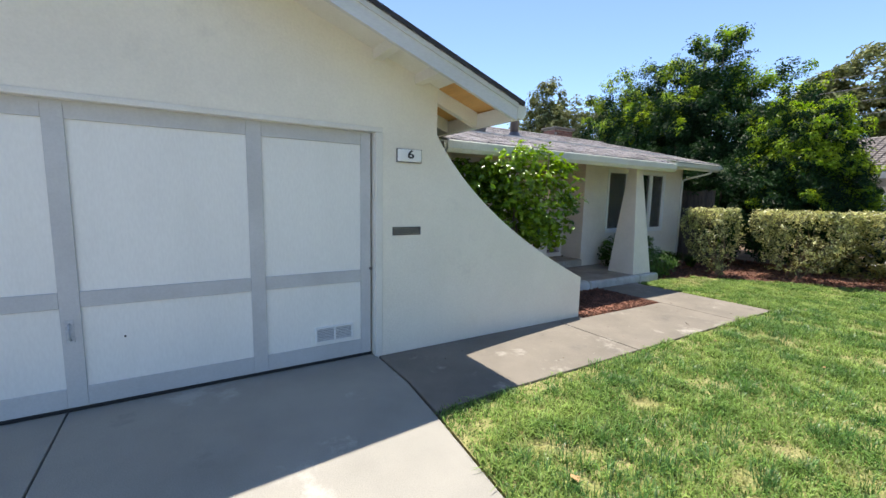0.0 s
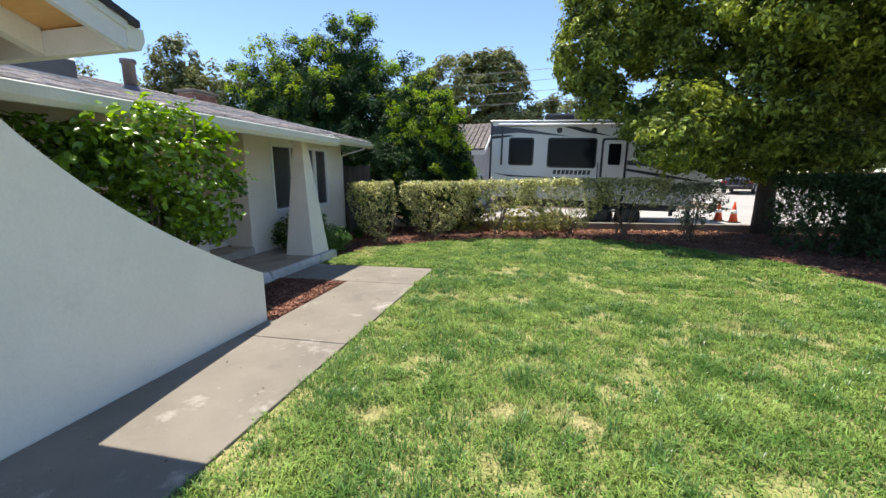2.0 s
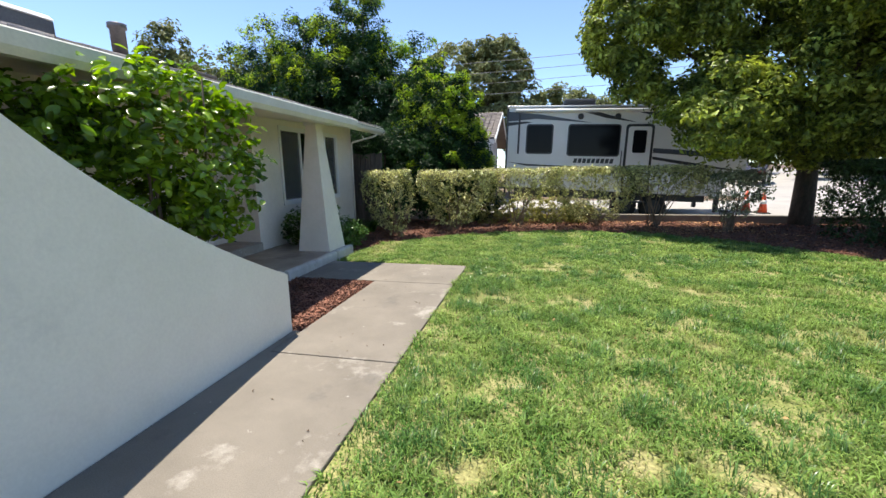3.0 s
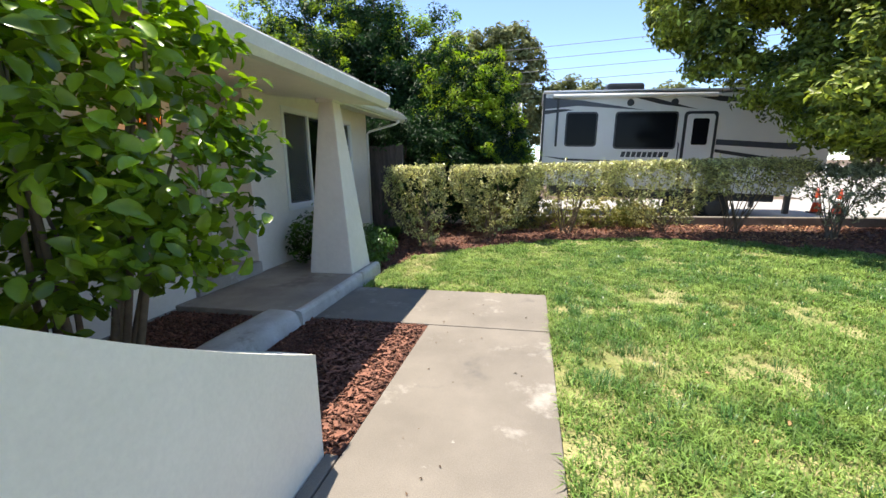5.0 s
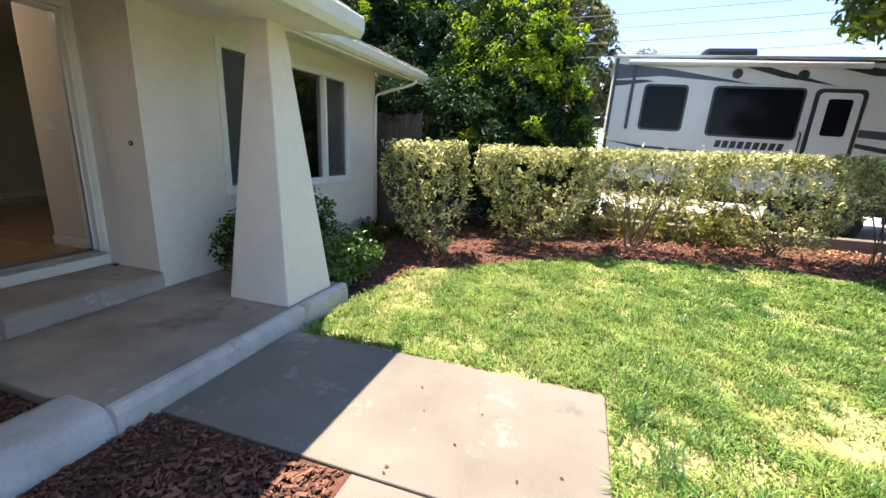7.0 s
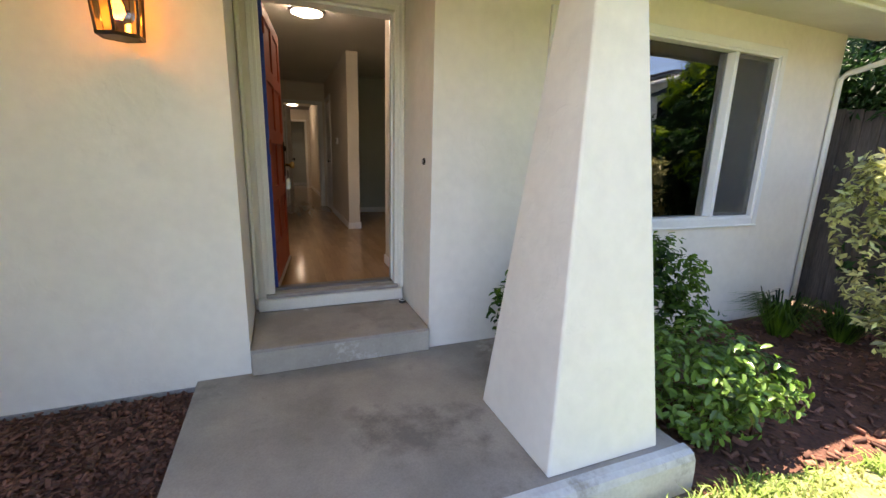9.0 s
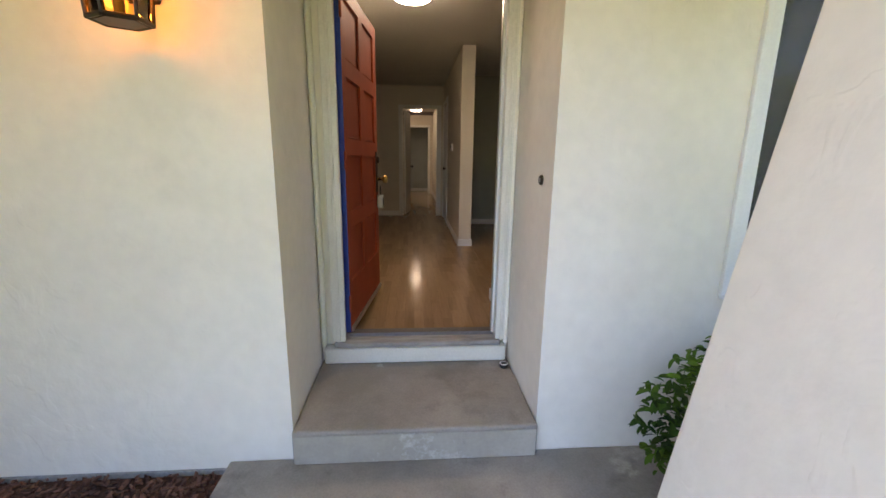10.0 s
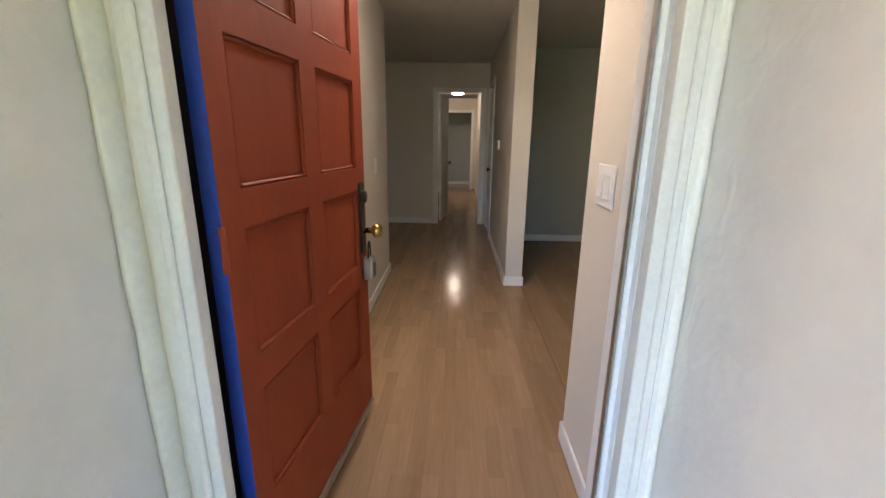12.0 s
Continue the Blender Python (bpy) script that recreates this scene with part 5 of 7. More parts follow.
def hedge_shrub(base, x0, x1, y0, y1, low, top, sprigs, seed, label, material=None, leaf=0.062, name="hedge_shrub", foot=0.45, holes=0.0, fray=0.0):
    """A clipped shrub: many bare stems from one foot, flaring to a flat-topped head built of leafy sprigs."""
    h = thing(name, (*base, -0.03), label, "hedge", "hedge along the lawn")
    rng = np.random.default_rng(seed)
    r2 = random.Random(seed)
    cx, cy = base
    for k in range(15):
        e = (r2.uniform(x0 + 0.1, x1 - 0.1), r2.uniform(y0 + 0.08, y1 - 0.1), r2.uniform(low + 0.35, top - 0.1))
        foot_at = (cx + r2.uniform(-0.12, 0.12), cy + r2.uniform(-0.1, 0.1), -0.03)
        part("stem", limbs(foot_at, [e], r2.uniform(0.009, 0.017), 0.004, 0.12, seed * 20 + k), TWIG, h)
    n = sprigs
    u = rng.random((n, 3))
    face = rng.integers(0, 8, n)
    u[face == 0, 0], u[face == 1, 0] = rng.random((face == 0).sum()) * 0.15, 1 - rng.random((face == 1).sum()) * 0.15
    front = (face == 2) | (face == 3)
    u[front, 1] = rng.random(front.sum()) * 0.18
    topside = (face == 4) | (face == 5)
    u[topside, 2] = 1 - rng.random(topside.sum()) ** 2 * 0.14
    zz = low + (top - low) * u[:, 2]
    flare = foot + (1 - foot) * np.clip((zz - low) / (0.62 * (top - low)), 0, 1) ** 0.8
    x = cx + ((x0 + (x1 - x0) * u[:, 0]) - cx) * flare
    y = cy + ((y0 + (y1 - y0) * u[:, 1]) - cy) * flare
    wob = np.array([noise.noise((a * 2.4, b * 2.4, c * 2.4 + seed)) for a, b, c in zip(x, y, zz)])
    fine = np.array([noise.noise((a * 8, b * 8, c * 8 + seed)) for a, b, c in zip(x, y, zz)])
    up = (zz - low) / (top - low)
    keep = (wob * 0.7 + fine * 0.7 > -0.3 - 0.3 * up + holes) & (rng.random(n) < 0.2 + 0.85 * up)
    x, y, zz, wob, up = x[keep], y[keep], zz[keep], wob[keep], up[keep]
    m = len(x)
    root = np.stack([x + 0.16 * wob, y - 0.1 + 0.22 * wob, zz - 0.08], 1)
    out = root - np.array([(x0 + x1) / 2, (y0 + y1) / 2 + 0.1, (low + top) / 2])
    out /= np.linalg.norm(out, axis=1, keepdims=True)
    way = out * 0.55 + np.array([0, 0, 0.85]) + rng.normal(size=(m, 3)) * (0.42 + fray)
    way /= np.linalg.norm(way, axis=1, keepdims=True)
    span = rng.uniform(0.07, 0.16 + fray * 0.3, m)
    # the shears leave a level top, but for a few young shoots
    clip = np.maximum(top + 0.025 + 0.02 * wob - root[:, 2], 0.02) / np.maximum(way[:, 2], 0.3)
    young = rng.random(m) < 0.05 + fray
    span = np.where(young, span * 1.25, np.minimum(span, clip))
    along = np.linspace(0.15, 1.0, 8)
    spread = rng.normal(size=(m, 8, 3))
    spread -= way[:, None, :] * (spread * way[:, None, :]).sum(2, keepdims=True)
    spread /= np.linalg.norm(spread, axis=2, keepdims=True)
    p = root[:, None, :] + way[:, None, :] * (span[:, None] * along)[:, :, None] + spread * 0.028
    nr = way[:, None, :] * 0.7 + spread * 0.8 + np.array([0, 0, 0.25]) + rng.normal(size=p.shape) * 0.25
    cloud("foliage", p.reshape(-1, 3), nr.reshape(-1, 3), leaf * rng.uniform(0.6, 1.3, m * 8), 0.1, h, material or HEDGE, "small dull green clipped leaves", 0.42)
    return h


def hedge():
    tidy = "clipped olive-green hedge shrub with bare stems, in bark mulch"
    hedge_shrub((-1.72, 7.95), -2.38, -1.5, 7.66, 8.5, 0.12, 1.47, 1050, 1, tidy, foot=0.42, holes=0.06)
    hedge_shrub((-0.72, 9.1), -1.4, 0.25, 8.7, 9.65, 0.2, 1.46, 1800, 2, tidy, foot=0.35)
    hedge_shrub((0.9, 9.9), 0.15, 1.8, 9.2, 10.1, 0.8, 1.48, 1350, 3, tidy, foot=0.7)
    hedge_shrub((2.95, 10.3), 1.7, 3.75, 9.5, 10.5, 0.25, 1.5, 2200, 4, tidy, foot=0.35)
    hedge_shrub((4.25, 10.15), 3.65, 5.2, 9.45, 10.35, 0.85, 1.5, 1350, 5, "leggy dark hedge shrub in tree shade", foot=0.75)
    hedge_shrub((5.75, 9.6), 5.25, 6.2, 9.1, 10.1, 0.3, 1.35, 520, 6, "loose straggling rose bush with sparse grey-green leaves", ROSE, 0.08, "rose_bush", foot=0.5, holes=0.1, fray=0.35)
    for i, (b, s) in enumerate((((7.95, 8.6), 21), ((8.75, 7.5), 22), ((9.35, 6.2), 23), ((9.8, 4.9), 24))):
        hedge_shrub(b, b[0] - 0.75, b[0] + 0.75, b[1] - 0.8, b[1] + 0.7, 0.0, 1.55, 4200, s, "dense hedge shrub under the street tree, shade coloured into its leaves", SHADEHEDGE, 0.07, "shade_hedge", foot=0.95, holes=-0.3)
    for i, (x, y, r, z) in enumerate(((0.0, 10.5, 0.55, 0.42), (1.0, 10.75, 0.6, 0.45), (1.9, 10.8, 0.55, 0.38), (-0.7, 10.4, 0.5, 0.4), (2.6, 11.0, 0.4, 0.3))):
        low = thing("low_shrub", (x, y, -0.03), "low yellow-green leafy plant behind the hedge", "shrub", "low plants behind the hedge")
        p, n = crown_points([(x, y, z * 0.8, r, 0.4, z)], 90, 0.12, 12, 40 + i)
        p[:, 2] = np.maximum(p[:, 2], 0.0)
        cloud("foliage", p, n, np.full(len(p), 0.09), 0.1, low, LOWLEAF)
        part("stem", limbs((x, y, -0.03), [(x - 0.2, y, 0.35), (x + 0.2, y + 0.1, 0.4), (x, y - 0.15, 0.45)], 0.01, 0.004, 0.05, i), TWIG, low)


hedge()


def small_shrub(name, lobes, base, count, leaf, material, label, seed):
    s = thing(name, base, label, "shrub")
    for k, o in enumerate(lobes):
        part("stem", limbs(base, [(o[0], o[1], o[2] + 0.1), (o[0] + 0.1, o[1] - 0.08, o[2])], 0.008, 0.003, 0.06, seed + k), TWIG, s)
    p, n = crown_points(lobes, count, 0.075, 8, seed, lift=0.8, core=0.4)
    p[:, 0] = np.maximum(p[:, 0], WALL_X + 0.03)
    rs = np.random.default_rng(seed)
    cloud("foliage", p, n, leaf * rs.uniform(0.65, 1.3, len(p)), 0.12, s, material, "", 0.4, shaped=True)


small_shrub("gardenia_shrub", [(-2.22, 6.22, 0.33, 0.26, 0.28, 0.3), (-2.2, 6.5, 0.24, 0.24, 0.22, 0.24)], (-2.22, 6.3, -0.03), 270, 0.056, GARDENIA, "low bright green shrub beside the porch column", 61)
small_shrub("tall_shrub", [(-2.85, 6.45, 0.5, 0.3, 0.45, 0.42), (-2.9, 6.3, 0.75, 0.22, 0.3, 0.22)], (-2.85, 6.4, -0.03), 420, 0.056, GLOSSY, "dark green upright shrub under the window", 62)
small_shrub("wall_shrub", [(-3.05, 5.72, 0.45, 0.22, 0.24, 0.26), (-3.1, 5.95, 0.5, 0.2, 0.3, 0.3)], (-3.08, 5.98, 0.0), 150, 0.055, GLOSSY, "small dark leafy plant against the stucco wall", 63)


def blades(name, base, count, spread, height, width, label, seed, material):
    rng = np.random.default_rng(seed)
    a = rng.uniform(0, 6.283, count)
    out = np.stack([np.cos(a), np.sin(a), np.zeros(count)], 1)
    side = np.stack([-np.sin(a), np.cos(a), np.zeros(count)], 1) * width
    b = np.array(base) + out * rng.uniform(0, 0.08, count)[:, None]
    h = height * rng.uniform(0.6, 1.1, count)[:, None]
    m = b + out * spread * 0.4 + np.array([0, 0, 1]) * h
    t = b + out * spread * rng.uniform(0.8, 1.2, count)[:, None] + np.array([0, 0, 1]) * h * 0.75
    v = np.stack([b - side, b + side, m - side, m + side, t], 1).reshape(-1, 3)
    k = np.arange(count)[:, None] * 5
    f = (k[:, None, :] + np.array([[0, 1, 3], [0, 3, 2], [2, 3, 4]])[None]).reshape(-1, 3)
    g = thing(name, base, label, "plant")
    soup("leaf_blades", v, f, g, material)


blades("clump_grass", (-2.95, 8.2, -0.03), 160, 0.35, 0.35, 0.006, "strappy dark green grass clump by the wall", 3, GLOSSY)
blades("clump_grass", (-2.7, 8.6, -0.03), 140, 0.3, 0.28, 0.006, "strappy dark green grass clump by the wall", 4, GLOSSY)
for i, (x, y) in enumerate(((-2.95, 3.35), (-2.9, 3.52))):
    blades("weed_tuft", (x, y, 0.0), 26, 0.07, 0.06, 0.003, "small green grass weed in the mulch", 20 + i, GARDENIA)


def plume_tree(name, base, height, r, plumes, tufts, reach, leaf, base_leaf, young, lit_share, above, label, seed):
    """A tree of many upright plumes (x, y, bottom, top, radius), each skinned with tufts of leaves; high outer tips
    take the young material, whose lime colour paints in sunlight.
    """
    t = thing(name, base, label, "tree")
    part("trunk", tube(bezier([tuple(base), (base[0] + 0.1, base[1] + 0.1, base[2] + height * 0.3), (base[0] - 0.1, base[1], base[2] + height * 0.7), (base[0] + 0.1, base[1], base[2] + height)], 8), r, 10, end=r * 0.3), BARK, t, "rough brown bark", smooth=True)
    rng = np.random.default_rng(seed)
    r2 = random.Random(seed)
    for x, y, z0, z1, w in plumes:
        z = base[2] + height * r2.uniform(0.1, 0.5)
        part("limb", tube(bezier([(base[0], base[1], z), (base[0] * 0.5 + x * 0.5, base[1] * 0.5 + y * 0.5, z + 0.2), (x, y, (z0 + z) / 2 + 0.3), (x, y, z1 - 0.4)], 8), r * 0.35, 6, end=0.02), BARK, t, smooth=True)
    pl = np.array(plumes, dtype=float)
    area = pl[:, 4] * (pl[:, 3] - pl[:, 2])
    per = 6
    boughs = tufts // per
    tufts = boughs * per
    pick = rng.choice(len(pl), size=boughs, p=area / area.sum()).repeat(per)
    q = pl[pick]
    s = (rng.random(boughs) ** 0.85).repeat(per)
    a = rng.uniform(0, 6.283, boughs).repeat(per)
    # spindle: widest at a third of its height, pointed above
    girth = np.where(s < 0.35, 0.55 + 0.45 * np.sin(s / 0.35 * 1.571), np.cos((s - 0.35) / 0.65 * 1.45) ** 0.6)
    lump = np.array([noise.noise((ca * 1.3 + k * 3.1, sa * 1.3, si * 5.0)) for ca, sa, si, k in zip(np.cos(a), np.sin(a), s, pick)])
    rad = q[:, 4] * girth * (1 + 0.4 * lump) * np.where(rng.random(boughs) < 0.25, rng.uniform(0.4, 0.85, boughs), 1.0).repeat(per)
    c = np.stack([q[:, 0] + rad * np.cos(a), q[:, 1] + rad * np.sin(a), q[:, 2] + (q[:, 3] - q[:, 2]) * s], 1)
    c += rng.normal(size=c.shape) * reach * np.array([0.36, 0.36, 0.26])
    way = np.stack([np.cos(a), np.sin(a), np.full(tufts, 0.85)], 1) + rng.normal(size=(tufts, 3)) * 0.35
    way[:, 2] += s * 0.5
    way /= np.linalg.norm(way, axis=1, keepdims=True)
    span = reach * rng.uniform(0.6, 1.4, tufts)
    k = 30
    along = rng.random((tufts, k)) ** 0.7
    side = rng.normal(size=(tufts, k, 3))
    side -= way[:, None, :] * (side * way[:, None, :]).sum(2, keepdims=True)
    side /= np.linalg.norm(side, axis=2, keepdims=True)
    wide = span[:, None] * 0.55 * np.sin(0.35 + along * 2.2) * rng.random((tufts, k)) ** 0.5
    p = c[:, None, :] + way[:, None, :] * (span[:, None] * along)[:, :, None] + side * wide[:, :, None]
    nr = side * 0.7 + way[:, None, :] * 0.8 + np.array([0, 0, 0.3]) + rng.normal(size=p.shape) * 0.4
    # high, bulging boughs get the leaf colour that paints in sun
    sunny = (rng.random(boughs) < lit_share * np.clip(0.3 + 0.9 * lump[::per] + 0.6 * (s[::per] - 0.4), 0.03, 1) * np.clip((c[::per, 2] - above) / 1.5, 0.02, 1)).repeat(per)
    tip = (sunny & (rng.random(tufts) < 0.8))[:, None] & (along > 0.3)
    for part_name, mask, m, text in (("crown", ~tip, base_leaf, "dense dark glossy leaf plumes"), ("young_growth", tip, young, "lime-green leaves with sunlight in their colour")):
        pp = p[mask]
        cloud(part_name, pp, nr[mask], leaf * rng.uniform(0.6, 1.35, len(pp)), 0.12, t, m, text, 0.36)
    return t


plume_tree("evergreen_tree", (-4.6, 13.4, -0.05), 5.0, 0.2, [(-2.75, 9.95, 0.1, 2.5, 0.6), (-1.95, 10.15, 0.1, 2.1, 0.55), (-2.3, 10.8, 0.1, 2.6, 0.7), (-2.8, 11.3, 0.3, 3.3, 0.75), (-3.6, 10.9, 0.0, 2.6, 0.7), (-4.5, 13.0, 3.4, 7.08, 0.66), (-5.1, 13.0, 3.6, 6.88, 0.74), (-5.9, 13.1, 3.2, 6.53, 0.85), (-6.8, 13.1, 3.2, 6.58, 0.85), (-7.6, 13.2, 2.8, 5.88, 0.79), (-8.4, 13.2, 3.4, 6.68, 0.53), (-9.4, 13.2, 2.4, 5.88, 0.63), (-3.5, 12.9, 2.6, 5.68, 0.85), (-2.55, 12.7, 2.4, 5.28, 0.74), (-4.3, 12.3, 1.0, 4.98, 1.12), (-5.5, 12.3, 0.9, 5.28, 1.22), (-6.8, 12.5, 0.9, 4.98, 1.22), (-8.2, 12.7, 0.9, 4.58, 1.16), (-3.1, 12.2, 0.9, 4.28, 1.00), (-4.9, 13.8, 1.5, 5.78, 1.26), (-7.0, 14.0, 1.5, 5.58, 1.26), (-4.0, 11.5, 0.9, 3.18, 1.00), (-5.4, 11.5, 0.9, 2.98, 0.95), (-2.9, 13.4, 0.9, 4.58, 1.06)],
           8200, 0.34, 0.1, EVERGREEN, SUNLIT, 0.8, 3.4, "tall dense dark evergreen tree with tips coloured as sunlit, behind the house", 71)
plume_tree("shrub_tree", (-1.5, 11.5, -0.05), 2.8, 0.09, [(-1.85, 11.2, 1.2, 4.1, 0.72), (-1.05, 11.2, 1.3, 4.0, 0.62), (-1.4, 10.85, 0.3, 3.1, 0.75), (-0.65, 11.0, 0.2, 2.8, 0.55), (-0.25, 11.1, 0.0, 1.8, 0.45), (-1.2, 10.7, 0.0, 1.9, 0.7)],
           3600, 0.24, 0.085, EVERGREEN, SUNLIT, 1.6, 1.1, "bright green leafy small tree beyond the hedge", 72)
tree("camphor_tree", (8.05, 11.2, -0.05), 5.2, 0.26, [(3.5, 10.1, 4.7, 1.15, 1.2, 1.0), (3.9, 10.2, 5.9, 1.3, 1.4, 1.0), (3.6, 10.0, 3.6, 0.55, 0.6, 0.5), (4.75, 8.1, 2.6, 0.85, 0.75, 0.85), (5.5, 9.0, 2.4, 0.9, 0.9, 0.7), (4.9, 10.0, 3.0, 0.95, 0.8, 0.55), (5.4, 10.3, 4.7, 1.2, 1.2, 0.8), (6.6, 10.4, 5.8, 2.2, 2.0, 1.6), (7.0, 9.2, 3.2, 1.5, 1.4, 1.2), (9.2, 9.4, 6.2, 2.8, 2.6, 2.2), (10.2, 8.2, 4.3, 2.0, 1.9, 1.5), (7.2, 7.6, 5.0, 1.6, 1.4, 1.1), (9.4, 6.6, 4.4, 1.9, 1.7, 1.4), (7.3, 9.6, 2.5, 1.2, 1.0, 0.7), (8.6, 9.3, 2.5, 1.1, 1.0, 0.8), (10.8, 7.6, 3.2, 1.3, 1.2, 0.9), (8.6, 8.4, 4.6, 1.8, 1.4, 1.5), (6.2, 9.8, 3.6, 1.2, 1.1, 0.9), (8.2, 5.6, 4.3, 1.3, 1.2, 0.8), (11.4, 8.8, 3.6, 1.4, 1.2, 0.9), (12.0, 6.6, 3.4, 1.3, 1.3, 1.0), (7.5, 10.4, 1.95, 1.1, 0.9, 0.5)],
     2400, 0.34, 95, 0.13, CAMPHOR, "broad spreading evergreen street tree with drooping boughs", 73)
tree("oak_tree", (-3.5, 33.5, 0.3), 6.5, 0.35, [(-4.2, 33, 8.0, 3.6, 3.0, 3.0), (-1.6, 33, 9.0, 2.4, 2.4, 2.2), (-6.8, 33.5, 6.8, 3.0, 3.0, 3.2), (-0.6, 33, 5.6, 2.4, 2.5, 2.6)], 420, 0.65, 80, 0.34, OAK, "large grey-green oak tree in the distance", 74)
tree("oak_tree", (3.4, 36.0, 0.4), 5.0, 0.3, [(3.4, 36, 5.6, 2.8, 2.6, 2.3), (6.0, 37, 5.0, 2.6, 2.5, 2.0)], 190, 0.6, 75, 0.34, OAK, "grey-green oak tree in the distance", 75)
tree("distant_tree", (-26.5, 27, 0.2), 9, 0.3, [(-26.2, 27, 7.5, 1.8, 2, 4.8), (-28.8, 27.5, 6, 2.6, 2.4, 4.2), (-24.2, 27, 5.5, 1.8, 2, 4.2)], 260, 0.6, 70, 0.33, OAK, "slender dull green tree behind the roof", 76, squash=1.2)
tree("distant_tree", (-21.4, 27, 0.2), 8, 0.3, [(-21.6, 27, 6.2, 1.4, 1.6, 4.4), (-19.6, 27.5, 4.8, 1.8, 2, 3.6), (-16.5, 28, 4.5, 2.4, 2, 3.2)], 220, 0.6, 70, 0.33, OAK, "slender dull green tree behind the roof", 77, squash=1.2)
tree("distant_tree", (-34, 25, 0.2), 8, 0.3, [(-34, 25, 6.2, 4, 3, 4.4), (-39, 24, 5.5, 4, 3, 4.0)], 160, 0.8, 45, 0.3, OAK, "broad dull green tree behind the roof", 78)
for i, (x, y, s) in enumerate(((11.5, 40, 1.0), (24, 36, 1.0), (31, 27, 1.0), (19, 48, 1.2), (28, 44, 1.1), (36, 34, 1.2), (38, 20, 1.1), (38, 6, 1.2), (36, -8, 1.1))):
    tree("street_tree", (x, y, ground_rise(x, y) - 0.1), 4 * s, 0.25, [(x, y, 4.6 * s + 0.5, 3.4 * s, 3.0, 2.6 * s), (x - 2, y - 1, 3.4 * s + 0.3, 2.4, 2.2, 2.0), (x + 2.5, y + 1, 3.6 * s + 0.3, 2.6, 2.2, 2.2)], 150, 0.85, 60, 0.45, OAK, "green leafy tree across the street", 80 + i)


# ---- lawn ----
def lawn_grass():
    m = mat("grass_blade", (0.092, 0.198, 0.038), (0.26, 0.365, 0.09), rough=0.5, big=1.9, fine=11, bump=0, grain=0.16, island=0.55, spec=0.22)
    n, l = m.node_tree.nodes, m.node_tree.links
    at = n.new("ShaderNodeAttribute")
    at.attribute_name = "dry"
    mix = n.new("ShaderNodeMix")
    mix.data_type = "RGBA"
    src = n["Principled BSDF"].inputs["Base Color"].links[0].from_socket
    l.new(at.outputs["Fac"], mix.inputs["Factor"])
    l.new(src, mix.inputs["A"])
    mix.inputs["B"].default_value = (0.47, 0.38, 0.19, 1)
    l.new(mix.outputs["Result"], n["Principled BSDF"].inputs["Base Color"])
    tr = n.new("ShaderNodeBsdfTranslucent")
    l.new(mix.outputs["Result"], tr.inputs["Color"])
    ms = n.new("ShaderNodeMixShader")
    ms.inputs[0].default_value = 0.35
    l.new(n["Principled BSDF"].outputs[0], ms.inputs[1])
    l.new(tr.outputs[0], ms.inputs[2])
    l.new(ms.outputs[0], n["Material Output"].inputs["Surface"])
    rng = np.random.default_rng(8)
    k = 600000
    x, y = rng.uniform(-1.95, 9.6, k), rng.uniform(-2.0, 9.3, k)
    near = np.maximum(np.exp(-np.maximum(0, np.hypot(x - 1.6, y - 1.6) - 3.0) / 3.2), np.exp(-np.maximum(0, np.hypot(x + 0.4, y - 5.6) - 1.6) / 1.6))
    ok = inside(LAWN_EDGE, x, y) & (rng.random(k) < 0.25 + 0.75 * near)
    x, y, near = x[ok], y[ok], near[ok]
    patch = np.zeros(len(x))
    worn = ((0.85, 3.55, 0.24), (1.91, 3.72, 0.14), (2.24, 5.02, 0.16), (1.49, 5.14, 0.15), (1.05, 0.67, 0.13), (1.96, 0.85, 0.12), (2.41, 0.85, 0.12), (4.18, 2.9, 0.16), (4.7, 2.79, 0.16), (2.8, 2.54, 0.14), (1.93, 0.34, 0.1), (1.17, -0.43, 0.12))
    for i in range(19):
        px, py, pr = worn[i] if i < 12 else (rng.uniform(2.5, 7), rng.uniform(-1.0, 8.5), rng.uniform(0.1, 0.22))
        sx, an = rng.uniform(1.0, 2.2), rng.uniform(0, 3.14)
        dx, dy = (x - px) * math.cos(an) + (y - py) * math.sin(an), -(x - px) * math.sin(an) + (y - py) * math.cos(an)
        patch = np.maximum(patch, np.exp(-(((dx / sx) ** 2 + dy ** 2) / pr ** 2) ** 1.5))
    patch = np.maximum(patch, 0.9 * np.exp(-(((x + 1.55) / 0.22) ** 2 + ((y - 6.5) / 0.7) ** 2)))
    cell = np.array([noise.noise((a * 1.6, b * 1.6, 0)) for a, b in zip(np.arange(-2, 10, 0.1).repeat(114), np.tile(np.arange(-2, 9.4, 0.1), 120))]).reshape(120, 114)
    cell2 = np.array([noise.noise((a * 5.5, b * 5.5, 3)) for a, b in zip(np.arange(-2, 10, 0.1).repeat(114), np.tile(np.arange(-2, 9.4, 0.1), 120))]).reshape(120, 114)
    ix, iy = ((x + 2) * 10).astype(int), ((y + 2) * 10).astype(int)
    big, mid = cell[ix, iy], cell2[ix, iy]
    patch = patch * np.clip(0.75 + 1.1 * mid, 0, 1)
    thin = np.clip(patch * 0.9 + np.clip(big * 0.9 - 0.1, 0, 0.5) + np.clip(mid * 0.5, 0, 0.3), 0, 0.95)
    ok = rng.random(len(x)) > thin * 0.92
    x, y, patch, big, mid, near = x[ok], y[ok], patch[ok], big[ok], mid[ok], near[ok]
    c = len(x)
    a = rng.uniform(0, 6.283, c)
    lean = rng.uniform(0.4, 1.9, c)
